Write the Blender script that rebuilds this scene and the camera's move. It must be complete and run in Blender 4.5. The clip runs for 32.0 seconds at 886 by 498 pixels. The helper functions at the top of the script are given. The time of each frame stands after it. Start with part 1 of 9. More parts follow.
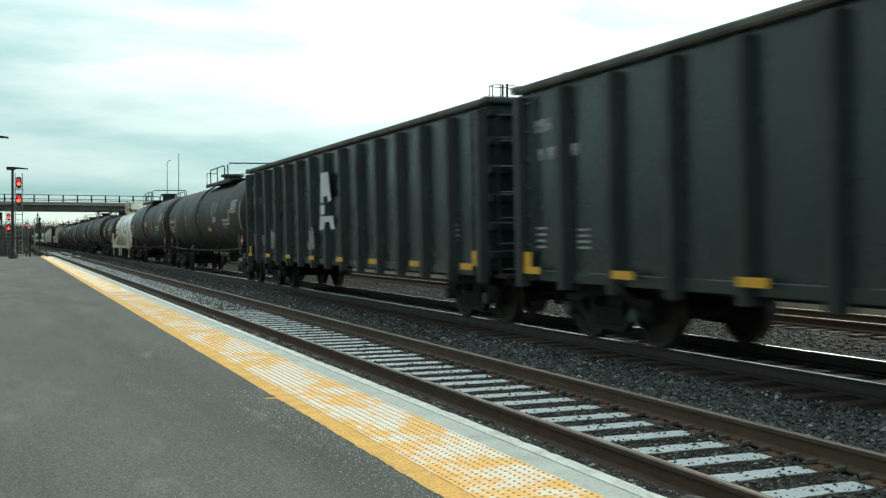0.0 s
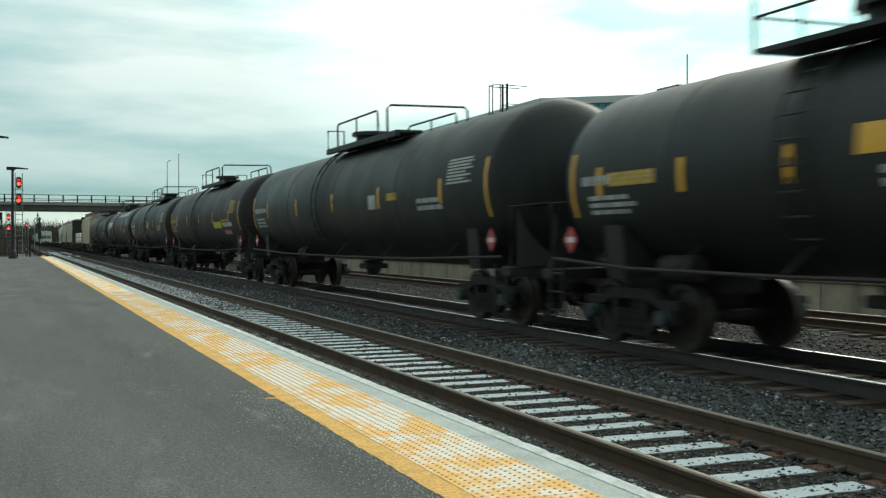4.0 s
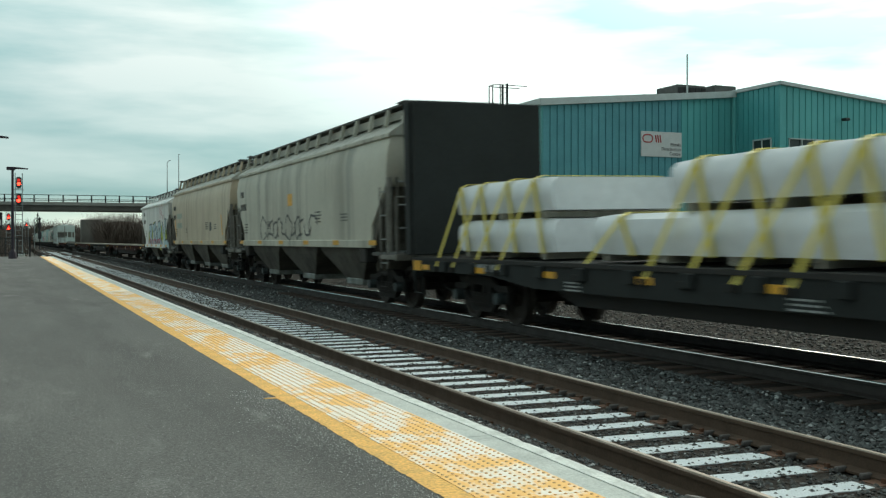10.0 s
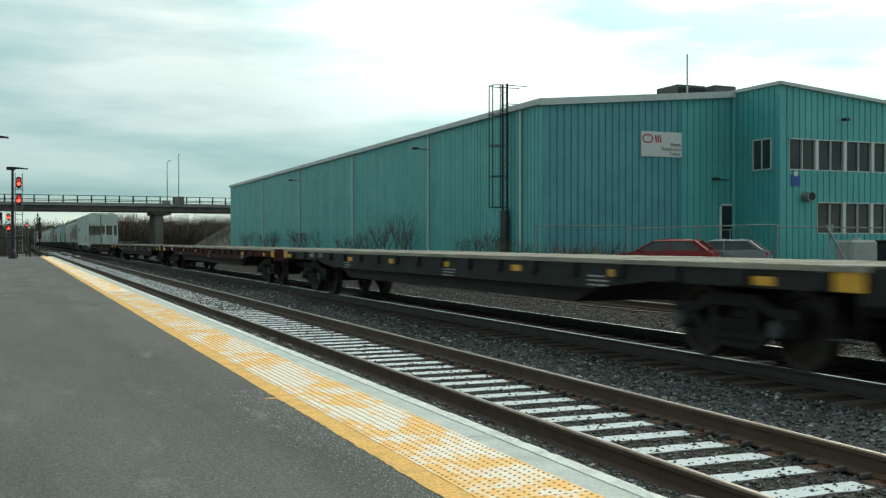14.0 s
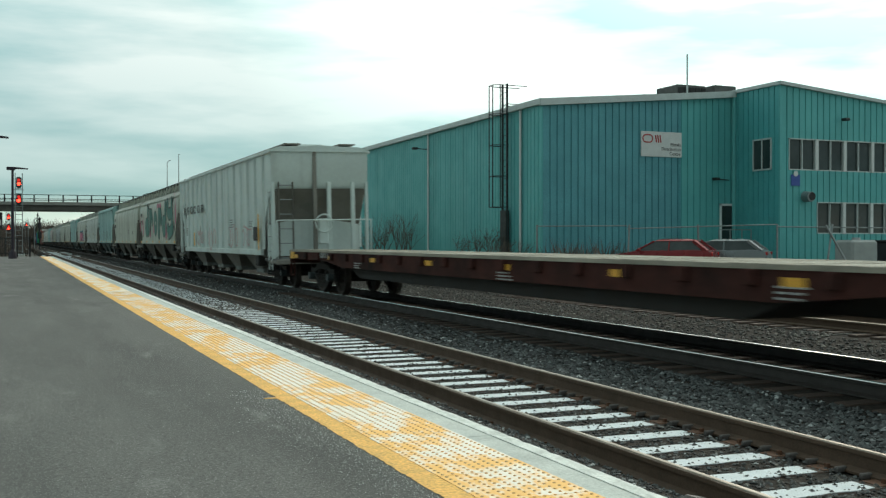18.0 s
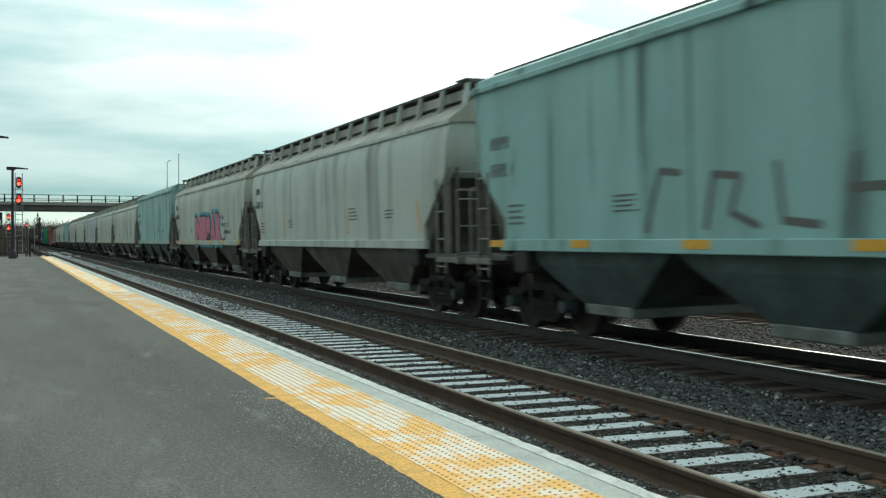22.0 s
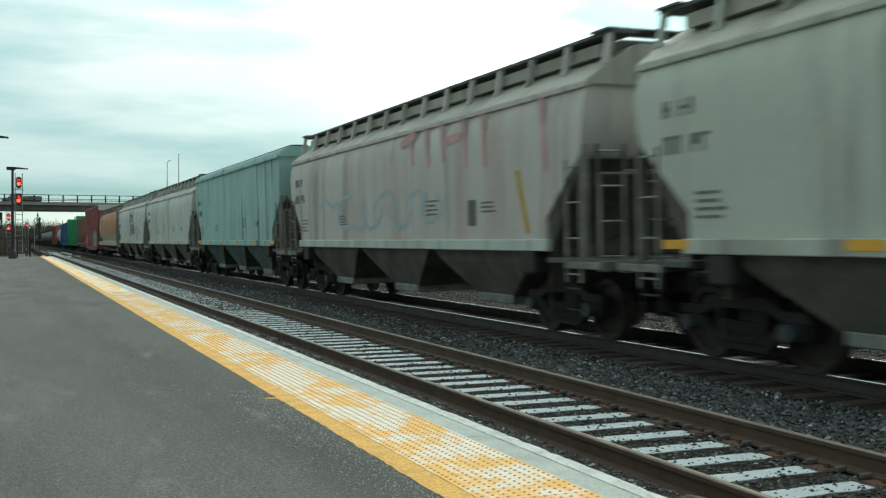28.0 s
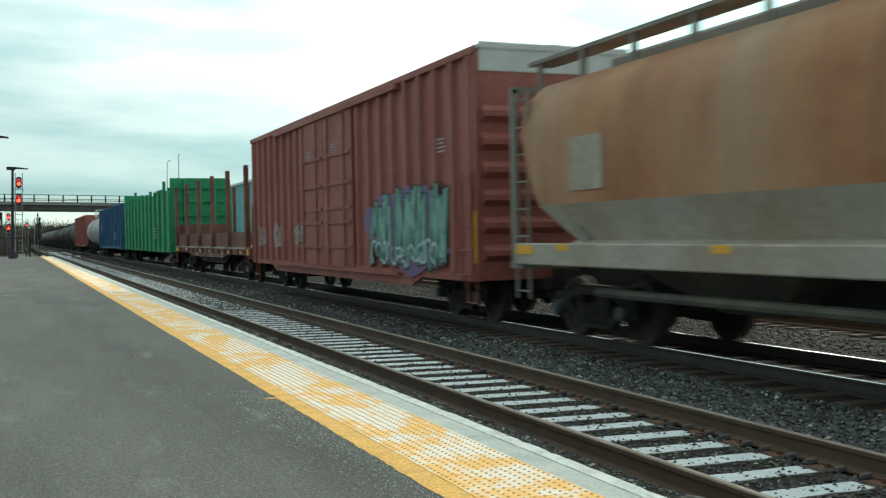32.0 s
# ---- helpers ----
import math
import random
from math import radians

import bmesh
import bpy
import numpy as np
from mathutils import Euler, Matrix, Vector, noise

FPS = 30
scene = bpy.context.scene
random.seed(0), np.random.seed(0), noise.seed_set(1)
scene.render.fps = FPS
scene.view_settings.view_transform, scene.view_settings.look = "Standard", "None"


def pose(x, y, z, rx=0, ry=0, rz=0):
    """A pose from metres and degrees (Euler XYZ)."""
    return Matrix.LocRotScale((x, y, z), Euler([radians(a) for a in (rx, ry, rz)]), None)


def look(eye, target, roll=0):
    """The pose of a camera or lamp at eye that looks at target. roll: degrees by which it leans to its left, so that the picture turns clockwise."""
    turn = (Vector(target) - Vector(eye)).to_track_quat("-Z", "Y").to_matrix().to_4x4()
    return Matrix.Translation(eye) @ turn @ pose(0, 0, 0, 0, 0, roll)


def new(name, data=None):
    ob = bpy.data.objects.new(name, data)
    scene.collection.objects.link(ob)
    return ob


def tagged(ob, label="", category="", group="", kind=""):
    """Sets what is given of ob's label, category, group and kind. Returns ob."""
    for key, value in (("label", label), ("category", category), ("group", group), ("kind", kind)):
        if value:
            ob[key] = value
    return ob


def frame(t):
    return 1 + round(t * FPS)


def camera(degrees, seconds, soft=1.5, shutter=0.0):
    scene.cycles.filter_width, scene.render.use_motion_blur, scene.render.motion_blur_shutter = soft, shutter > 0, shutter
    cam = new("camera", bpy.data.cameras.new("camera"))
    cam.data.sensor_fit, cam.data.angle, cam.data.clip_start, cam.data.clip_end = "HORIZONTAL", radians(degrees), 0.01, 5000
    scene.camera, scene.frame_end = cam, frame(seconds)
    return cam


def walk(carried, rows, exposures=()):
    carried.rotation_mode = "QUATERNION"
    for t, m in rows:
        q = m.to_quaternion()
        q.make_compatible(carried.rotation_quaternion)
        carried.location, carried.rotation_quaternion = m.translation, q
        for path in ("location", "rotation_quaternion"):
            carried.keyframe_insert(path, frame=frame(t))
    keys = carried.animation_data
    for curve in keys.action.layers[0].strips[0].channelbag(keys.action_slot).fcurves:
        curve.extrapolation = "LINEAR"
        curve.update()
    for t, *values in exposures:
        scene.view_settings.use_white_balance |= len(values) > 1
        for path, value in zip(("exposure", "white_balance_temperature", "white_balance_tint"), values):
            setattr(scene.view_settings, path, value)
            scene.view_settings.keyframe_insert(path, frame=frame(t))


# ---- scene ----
cam = camera(46.85, 32.0, soft=1.3, shutter=0.28)
EYE = (0.0, 0.0, 1.451)
YAW = 22.75
PITCH = -0.443
VIEW = pose(EYE[0], EYE[1], EYE[2], 90 + PITCH, 0, -YAW)
walk(cam, [(0, VIEW), (32, VIEW)],
     exposures=[(0, 0.2), (1.2, 0.2), (2.4, 0.1), (3.0, -0.10), (3.6, -0.10), (5.0, 0.12), (8.8, 0.13), (9.7, -0.10), (10.4, -0.08), (11.0, 0.1), (12.0, 0.02), (13.2, -0.1), (18.0, -0.1), (19.3, 0.08), (20.0, 0.15), (24.0, 0.16), (29.0, 0.12), (31.0, 0.12), (32, 0.22)])

# ---------------------------------------------------------------- light
SUN_ELEV, SUN_AZ = 32.0, 52.0
world = bpy.data.worlds.new("overcast_sky")
scene.world = world
world.use_nodes = True
wn, wl = world.node_tree.nodes, world.node_tree.links
wn.clear()


def wnode(kind, **kw):
    n = wn.new(kind)
    for k, v in kw.items():
        n.inputs[k].default_value = v
    return n


w_out = wn.new("ShaderNodeOutputWorld")
w_bg = wnode("ShaderNodeBackground", Strength=0.1)
w_sky = wn.new("ShaderNodeTexSky")
w_sky.sky_type = "NISHITA"
w_sky.sun_disc = False
w_sky.sun_elevation = radians(SUN_ELEV)
w_sky.sun_rotation = radians(SUN_AZ)
w_co = wn.new("ShaderNodeTexCoord")
w_sep = wn.new("ShaderNodeSeparateXYZ")
wl.new(w_co.outputs["Generated"], w_sep.inputs[0])
# cloud sheet: long flat banks, seen edge-on towards the horizon
w_map = wn.new("ShaderNodeMapping")
w_map.inputs["Scale"].default_value = (1.6, 1.6, 9.0)
w_map.inputs["Location"].default_value = (0.3, 0.0, 0.55)
wl.new(w_co.outputs["Generated"], w_map.inputs["Vector"])
w_noise = wnode("ShaderNodeTexNoise", Scale=1.5, Detail=6.0, Roughness=0.5)
wl.new(w_map.outputs[0], w_noise.inputs["Vector"])
w_ramp = wn.new("ShaderNodeValToRGB")
w_ramp.color_ramp.elements[0].position, w_ramp.color_ramp.elements[0].color = 0.40, (3.7, 6.7, 6.8, 1)
w_ramp.color_ramp.elements[1].position, w_ramp.color_ramp.elements[1].color = 0.59, (9.2, 10.7, 10.4, 1)
wl.new(w_noise.outputs["Fac"], w_ramp.inputs[0])
# the sheet is thinner and brighter high up
w_high = wn.new("ShaderNodeValToRGB")
w_high.color_ramp.elements[0].position, w_high.color_ramp.elements[0].color = 0.04, (0.55, 0.70, 0.72, 1)
w_high.color_ramp.elements[1].position, w_high.color_ramp.elements[1].color = 0.28, (1.36, 1.25, 1.23, 1)
wl.new(w_sep.outputs["Z"], w_high.inputs[0])
# a clear bright strip under the cloud edge, low on the horizon
w_low = wn.new("ShaderNodeValToRGB")
w_low.color_ramp.elements[0].position, w_low.color_ramp.elements[0].color = 0.026, (2.3, 1.7, 1.5, 1)
w_low.color_ramp.elements[1].position, w_low.color_ramp.elements[1].color = 0.044, (1, 1, 1, 1)
wl.new(w_sep.outputs["Z"], w_low.inputs[0])
w_mul0 = wn.new("ShaderNodeMix")
w_mul0.data_type, w_mul0.blend_type, w_mul0.clamp_result = "RGBA", "MULTIPLY", False
w_mul0.inputs[0].default_value = 1.0
wl.new(w_ramp.outputs[0], w_mul0.inputs[6])
wl.new(w_low.outputs[0], w_mul0.inputs[7])
w_mul = wn.new("ShaderNodeMix")
w_mul.data_type, w_mul.blend_type = "RGBA", "MULTIPLY"
w_mul.inputs[0].default_value = 1.0
wl.new(w_mul0.outputs[2], w_mul.inputs[6])
wl.new(w_high.outputs[0], w_mul.inputs[7])
w_mix = wn.new("ShaderNodeMix")
w_mix.data_type = "RGBA"
w_mix.inputs[0].default_value = 0.88
wl.new(w_sky.outputs[0], w_mix.inputs[6])
# brighter round the veiled sun, duller on the far side of the sky
w_nrm = wn.new("ShaderNodeVectorMath")
w_nrm.operation = "NORMALIZE"
wl.new(w_co.outputs["Generated"], w_nrm.inputs[0])
w_dot = wn.new("ShaderNodeVectorMath")
w_dot.operation = "DOT_PRODUCT"
w_dot.inputs[1].default_value = (math.sin(radians(SUN_AZ)) * math.cos(radians(SUN_ELEV)), math.cos(radians(SUN_AZ)) * math.cos(radians(SUN_ELEV)), math.sin(radians(SUN_ELEV)))
wl.new(w_nrm.outputs[0], w_dot.inputs[0])
w_glow = wn.new("ShaderNodeValToRGB")
ge = w_glow.color_ramp.elements
ge[0].position, ge[0].color = 0.0, (0.46, 0.45, 0.44, 1)
ge[1].position, ge[1].color = 1.0, (2.9, 2.75, 2.6, 1)
for p_, c_ in ((0.45, (0.60, 0.59, 0.58, 1)), (0.72, (0.86, 0.85, 0.84, 1)), (0.86, (1.06, 1.03, 1.0, 1)), (0.94, (1.75, 1.68, 1.6, 1))):
    e_ = ge.new(p_)
    e_.color = c_
w_half = wn.new("ShaderNodeMapRange")
w_half.inputs[1].default_value = -1.0
wl.new(w_dot.outputs["Value"], w_half.inputs[0])
wl.new(w_half.outputs[0], w_glow.inputs[0])
w_mul2 = wn.new("ShaderNodeMix")
w_mul2.data_type, w_mul2.blend_type, w_mul2.clamp_result = "RGBA", "MULTIPLY", False
w_mul2.inputs[0].default_value = 1.0
wl.new(w_mul.outputs[2], w_mul2.inputs[6])
wl.new(w_glow.outputs[0], w_mul2.inputs[7])
wl.new(w_mul2.outputs[2], w_mix.inputs[7])
wl.new(w_mix.outputs[2], w_bg.inputs["Color"])
wl.new(w_bg.outputs[0], w_out.inputs[0])

sun = new("sun", bpy.data.lights.new("sun", "SUN"))
sun.data.energy, sun.data.angle, sun.data.color = 1.25, radians(35), (1.0, 0.88, 0.74)
sun.matrix_world = look((0, 0, 60), (0 - math.sin(radians(SUN_AZ)), 0 - math.cos(radians(SUN_AZ)), 60 - math.tan(radians(SUN_ELEV))))
tagged(sun, "low veiled sun behind the clouds", "sun", kind="structure")

# ---------------------------------------------------------------- materials
MATS = {}


def mat(name, col, rough=0.6, metal=0.0, col2=None, scale=3.0, amount=0.5, stretch=(1, 1, 1), fine=40.0, bump=0.02,
        grime=None, grime_amt=0.0, grime_scale=1.2, spread=0.0, emit=0.0, spec=0.5, grain=0.15, streak=None, streak_amt=0.0):
    """A painted or raw surface: broad patches, fine grain, streaks of grime, relief."""
    if name in MATS:
        return MATS[name]
    m = bpy.data.materials.new(name)
    m.use_nodes = True
    n, l = m.node_tree.nodes, m.node_tree.links
    b = n["Principled BSDF"]
    b.inputs["Roughness"].default_value, b.inputs["Metallic"].default_value = rough, metal
    b.inputs["Specular IOR Level"].default_value = spec
    co = n.new("ShaderNodeTexCoord")
    mp = n.new("ShaderNodeMapping")
    mp.inputs["Scale"].default_value = stretch
    l.new(co.outputs["Object"], mp.inputs["Vector"])
    big = n.new("ShaderNodeTexNoise")
    big.inputs["Scale"].default_value, big.inputs["Detail"].default_value, big.inputs["Roughness"].default_value = scale, 5, 0.6
    l.new(mp.outputs[0], big.inputs["Vector"])
    if spread:
        inf = n.new("ShaderNodeObjectInfo")
        off = n.new("ShaderNodeMath")
        off.operation = "MULTIPLY"
        off.inputs[1].default_value = 37.0
        l.new(inf.outputs["Random"], off.inputs[0])
        cmb = n.new("ShaderNodeCombineXYZ")
        for i in range(3):
            l.new(off.outputs[0], cmb.inputs[i])
        l.new(cmb.outputs[0], mp.inputs["Location"])
    mx = n.new("ShaderNodeMix")
    mx.data_type = "RGBA"
    c2 = col2 or tuple(c * 0.7 for c in col)
    mx.inputs[6].default_value, mx.inputs[7].default_value = (*col, 1), (*c2, 1)
    rg = n.new("ShaderNodeMapRange")
    for i, v in ((1, 0.35), (2, 0.7), (3, 0.0), (4, amount)):
        rg.inputs[i].default_value = v
    l.new(big.outputs["Fac"], rg.inputs[0])
    l.new(rg.outputs[0], mx.inputs[0])
    last = mx.outputs[2]
    if grime:
        mg = n.new("ShaderNodeMapping")
        mg.inputs["Scale"].default_value = (1.0, 1.0, 0.12)
        l.new(co.outputs["Object"], mg.inputs["Vector"])
        gn = n.new("ShaderNodeTexNoise")
        gn.inputs["Scale"].default_value, gn.inputs["Detail"].default_value = grime_scale, 6
        l.new(mg.outputs[0], gn.inputs["Vector"])
        if spread:
            l.new(cmb.outputs[0], mg.inputs["Location"])
        gr = n.new("ShaderNodeMapRange")
        for i, v in ((1, 0.48), (2, 0.72), (3, 0.0), (4, grime_amt)):
            gr.inputs[i].default_value = v
        l.new(gn.outputs["Fac"], gr.inputs[0])
        m2 = n.new("ShaderNodeMix")
        m2.data_type = "RGBA"
        m2.inputs[7].default_value = (*grime, 1)
        l.new(gr.outputs[0], m2.inputs[0])
        l.new(last, m2.inputs[6])
        last = m2.outputs[2]
    if streak:
        # narrow runs of dirt that break off at uneven lengths
        runs = []
        for sc, lo_, hi_ in (((2.4, 2.4, 0.08), 0.53, 0.64), ((0.9, 0.9, 0.40), 0.42, 0.56)):
            ms = n.new("ShaderNodeMapping")
            ms.inputs["Scale"].default_value = sc
            l.new(co.outputs["Object"], ms.inputs["Vector"])
            if spread:
                l.new(cmb.outputs[0], ms.inputs["Location"])
            sn = n.new("ShaderNodeTexNoise")
            sn.inputs["Scale"].default_value, sn.inputs["Detail"].default_value = 1.0, 4
            l.new(ms.outputs[0], sn.inputs["Vector"])
            sr = n.new("ShaderNodeMapRange")
            for i, v in ((1, lo_), (2, hi_), (3, 0.0), (4, 1.0)):
                sr.inputs[i].default_value = v
            l.new(sn.outputs["Fac"], sr.inputs[0])
            runs.append(sr)
        both = n.new("ShaderNodeMath")
        both.operation = "MULTIPLY"
        l.new(runs[0].outputs[0], both.inputs[0])
        l.new(runs[1].outputs[0], both.inputs[1])
        amt_ = n.new("ShaderNodeMath")
        amt_.operation = "MULTIPLY"
        amt_.inputs[1].default_value = streak_amt
        l.new(both.outputs[0], amt_.inputs[0])
        m4 = n.new("ShaderNodeMix")
        m4.data_type = "RGBA"
        m4.inputs[7].default_value = (*streak, 1)
        l.new(amt_.outputs[0], m4.inputs[0])
        l.new(last, m4.inputs[6])
        last = m4.outputs[2]
    fn = n.new("ShaderNodeTexNoise")
    fn.inputs["Scale"].default_value, fn.inputs["Detail"].default_value = fine, 3
    l.new(co.outputs["Object"], fn.inputs["Vector"])
    m3 = n.new("ShaderNodeMix")
    m3.data_type, m3.blend_type = "RGBA", "MULTIPLY"
    fr = n.new("ShaderNodeMapRange")
    for i, v in ((1, 0.3), (2, 0.7), (3, 1 - grain * 1.2), (4, 1 + grain * 0.8)):
        fr.inputs[i].default_value = v
    l.new(fn.outputs["Fac"], fr.inputs[0])
    m3.inputs[0].default_value = 1.0
    l.new(last, m3.inputs[6])
    l.new(fr.outputs[0], m3.inputs[7])
    l.new(m3.outputs[2], b.inputs["Base Color"])
    rr = n.new("ShaderNodeMapRange")
    for i, v in ((1, 0.3), (2, 0.7), (3, max(0.04, rough - 0.1)), (4, min(1, rough + 0.1))):
        rr.inputs[i].default_value = v
    l.new(big.outputs["Fac"], rr.inputs[0])
    l.new(rr.outputs[0], b.inputs["Roughness"])
    if bump:
        bp = n.new("ShaderNodeBump")
        bp.inputs["Strength"].default_value, bp.inputs["Distance"].default_value = 0.6, bump
        l.new(fn.outputs["Fac"], bp.inputs["Height"])
        l.new(bp.outputs[0], b.inputs["Normal"])
    if emit:
        b.inputs["Emission Color"].default_value, b.inputs["Emission Strength"].default_value = (*col, 1), emit
    MATS[name] = m
    return m


DUST = (0.13, 0.115, 0.09)
RUST = (0.17, 0.075, 0.035)
M_COPING = mat("concrete_coping", (0.50, 0.54, 0.50), 0.85, col2=(0.36, 0.39, 0.37), scale=3.5, amount=0.7, fine=60, bump=0.004)
M_COPEDGE = mat("coping_edge_paint", (0.70, 0.73, 0.69), 0.8, col2=(0.44, 0.47, 0.44), scale=7, amount=0.9, stretch=(2, 0.6, 1), fine=50, bump=0.005)
M_YLINE = mat("yellow_line_paint", (0.84, 0.45, 0.08), 0.75, col2=(0.55, 0.34, 0.10), scale=6, amount=0.8, fine=45, bump=0.004, grain=0.3)
M_TIE = mat("tie_timber", (0.075, 0.05, 0.037), 0.9, col2=(0.04, 0.03, 0.026), scale=6, stretch=(1, 6, 1), fine=50, bump=0.01, spread=1)
M_FROST = mat("frost", (0.62, 0.68, 0.70), 0.85, col2=(0.50, 0.56, 0.58), scale=9, amount=0.6, fine=90, bump=0.003, spread=1)
M_RAILSIDE = mat("rail_rust", (0.085, 0.052, 0.031), 0.8, col2=(0.048, 0.032, 0.022), scale=4, fine=60, bump=0.004)
M_RAILDARK = mat("rail_sooty", (0.040, 0.035, 0.031), 0.7, col2=(0.025, 0.022, 0.02), scale=4, fine=60, bump=0.004)
M_RAILTOP = mat("rail_steel", (0.80, 0.80, 0.77), 0.2, 1.0, col2=(0.62, 0.60, 0.56), scale=2, amount=0.6, stretch=(6, 0.4, 1), fine=60, bump=0.0005)
M_RAILDULL = mat("rail_head_dull", (0.30, 0.26, 0.21), 0.45, 0.6, col2=(0.16, 0.12, 0.09), scale=2, amount=0.7, stretch=(6, 0.4, 1), fine=60, bump=0.0005)
M_PLATE = mat("tie_plate_rust", (0.12, 0.055, 0.028), 0.85, col2=(0.07, 0.035, 0.02), scale=12, fine=80, bump=0.004, spread=1)
M_ANCHOR = mat("rail_anchor_grey", (0.10, 0.095, 0.09), 0.7, col2=(0.08, 0.06, 0.05), scale=14, fine=80, bump=0.003, spread=1)
M_BALLAST = mat("ballast", (0.060, 0.053, 0.046), 0.95, col2=(0.030, 0.027, 0.025), scale=14, amount=0.9, fine=30, bump=0.06, spec=0.05)
M_GROUND = mat("ground_gravel", (0.085, 0.075, 0.06), 0.95, col2=(0.06, 0.055, 0.045), scale=0.6, amount=0.9, fine=20, bump=0.04)
M_YARD = mat("yard_gravel", (0.17, 0.16, 0.14), 0.95, col2=(0.10, 0.095, 0.08), scale=0.5, amount=0.9, fine=20, bump=0.03)
M_WALLC = mat("retaining_concrete", (0.50, 0.44, 0.33), 0.9, col2=(0.33, 0.29, 0.22), scale=1.4, amount=0.8, fine=30, bump=0.01, grime=(0.16, 0.15, 0.13), grime_amt=0.7, grime_scale=1.5)


def asphalt_material():
    """Rolled asphalt: pale salt drifts, dark seams, aggregate that sparkles here and there."""
    m = bpy.data.materials.new("asphalt")
    m.use_nodes = True
    n, l = m.node_tree.nodes, m.node_tree.links
    b = n["Principled BSDF"]
    b.inputs["Roughness"].default_value = 0.92
    b.inputs["Specular IOR Level"].default_value = 0.25
    co = n.new("ShaderNodeTexCoord")

    def noise_(scale, detail, lo, hi, a, z, stretch=(1, 1, 1)):
        mp = n.new("ShaderNodeMapping")
        mp.inputs["Scale"].default_value = stretch
        l.new(co.outputs["Object"], mp.inputs["Vector"])
        t = n.new("ShaderNodeTexNoise")
        t.inputs["Scale"].default_value, t.inputs["Detail"].default_value, t.inputs["Roughness"].default_value = scale, detail, 0.6
        l.new(mp.outputs[0], t.inputs["Vector"])
        r = n.new("ShaderNodeMapRange")
        for i, v in ((1, lo), (2, hi), (3, a), (4, z)):
            r.inputs[i].default_value = v
        l.new(t.outputs["Fac"], r.inputs[0])
        return t, r

    def over(base, fac, col):
        x = n.new("ShaderNodeMix")
        x.data_type = "RGBA"
        x.inputs[7].default_value = (*col, 1)
        l.new(fac, x.inputs[0])
        if isinstance(base, tuple):
            x.inputs[6].default_value = (*base, 1)
        else:
            l.new(base, x.inputs[6])
        return x.outputs[2]

    _, drift = noise_(0.55, 8, 0.38, 0.66, 0.0, 0.9, (1.5, 0.28, 1))
    _, dark = noise_(0.8, 7, 0.50, 0.68, 0.0, 0.75, (1.6, 0.3, 1))
    grain_t, grain = noise_(150, 3, 0.44, 0.60, 0.0, 0.62)
    _, speck = noise_(105, 2, 0.655, 0.685, 0.0, 0.85)
    _, salt = noise_(1.3, 10, 0.60, 0.70, 0.0, 0.7, (1.5, 0.45, 1))
    _, grit = noise_(60, 4, 0.60, 0.64, 0.0, 0.55)
    c = over((0.098, 0.100, 0.094), drift.outputs[0], (0.165, 0.168, 0.157))
    c = over(c, dark.outputs[0], (0.068, 0.070, 0.067))
    c = over(c, salt.outputs[0], (0.25, 0.255, 0.24))
    c = over(c, grain.outputs[0], (0.045, 0.046, 0.044))
    c = over(c, grit.outputs[0], (0.20, 0.20, 0.19))
    c = over(c, speck.outputs[0], (0.42, 0.43, 0.41))
    _, pit = noise_(38, 3, 0.36, 0.46, 0.62, 0.0)
    c = over(c, pit.outputs[0], (0.040, 0.042, 0.040))
    _, chip = noise_(46, 2, 0.60, 0.66, 0.0, 0.75)
    c = over(c, chip.outputs[0], (0.21, 0.215, 0.205))
    _, flake = noise_(70, 1, 0.74, 0.77, 0.0, 0.9)
    c = over(c, flake.outputs[0], (0.55, 0.57, 0.55))
    l.new(c, b.inputs["Base Color"])
    bp = n.new("ShaderNodeBump")
    bp.inputs["Strength"].default_value, bp.inputs["Distance"].default_value = 0.7, 0.006
    l.new(grain_t.outputs["Fac"], bp.inputs["Height"])
    l.new(bp.outputs[0], b.inputs["Normal"])
    return m


M_ASPHALT = asphalt_material()


def stone_material(name, mid, frost):
    m = bpy.data.materials.new(name)
    m.use_nodes = True
    n, l = m.node_tree.nodes, m.node_tree.links
    b = n["Principled BSDF"]
    g = n.new("ShaderNodeNewGeometry")
    r = n.new("ShaderNodeValToRGB")
    r.color_ramp.elements[0].color = (0.020, 0.021, 0.021, 1)
    r.color_ramp.elements[1].color = frost
    for p_, k_ in ((0.45, 0.75), (0.80, 1.25), (0.95, 2.0)):
        e = r.color_ramp.elements.new(p_)
        e.color = (mid[0] * k_, mid[1] * k_, mid[2] * k_, 1)
    l.new(g.outputs["Random Per Island"], r.inputs[0])
    l.new(r.outputs[0], b.inputs["Base Color"])
    b.inputs["Roughness"].default_value = 0.75
    return m


M_STONE = stone_material("ballast_stone", (0.072, 0.080, 0.079, 1), (0.42, 0.44, 0.43, 1))
M_STONEB = stone_material("ballast_stone_brown", (0.058, 0.057, 0.049, 1), (0.20, 0.19, 0.165, 1))


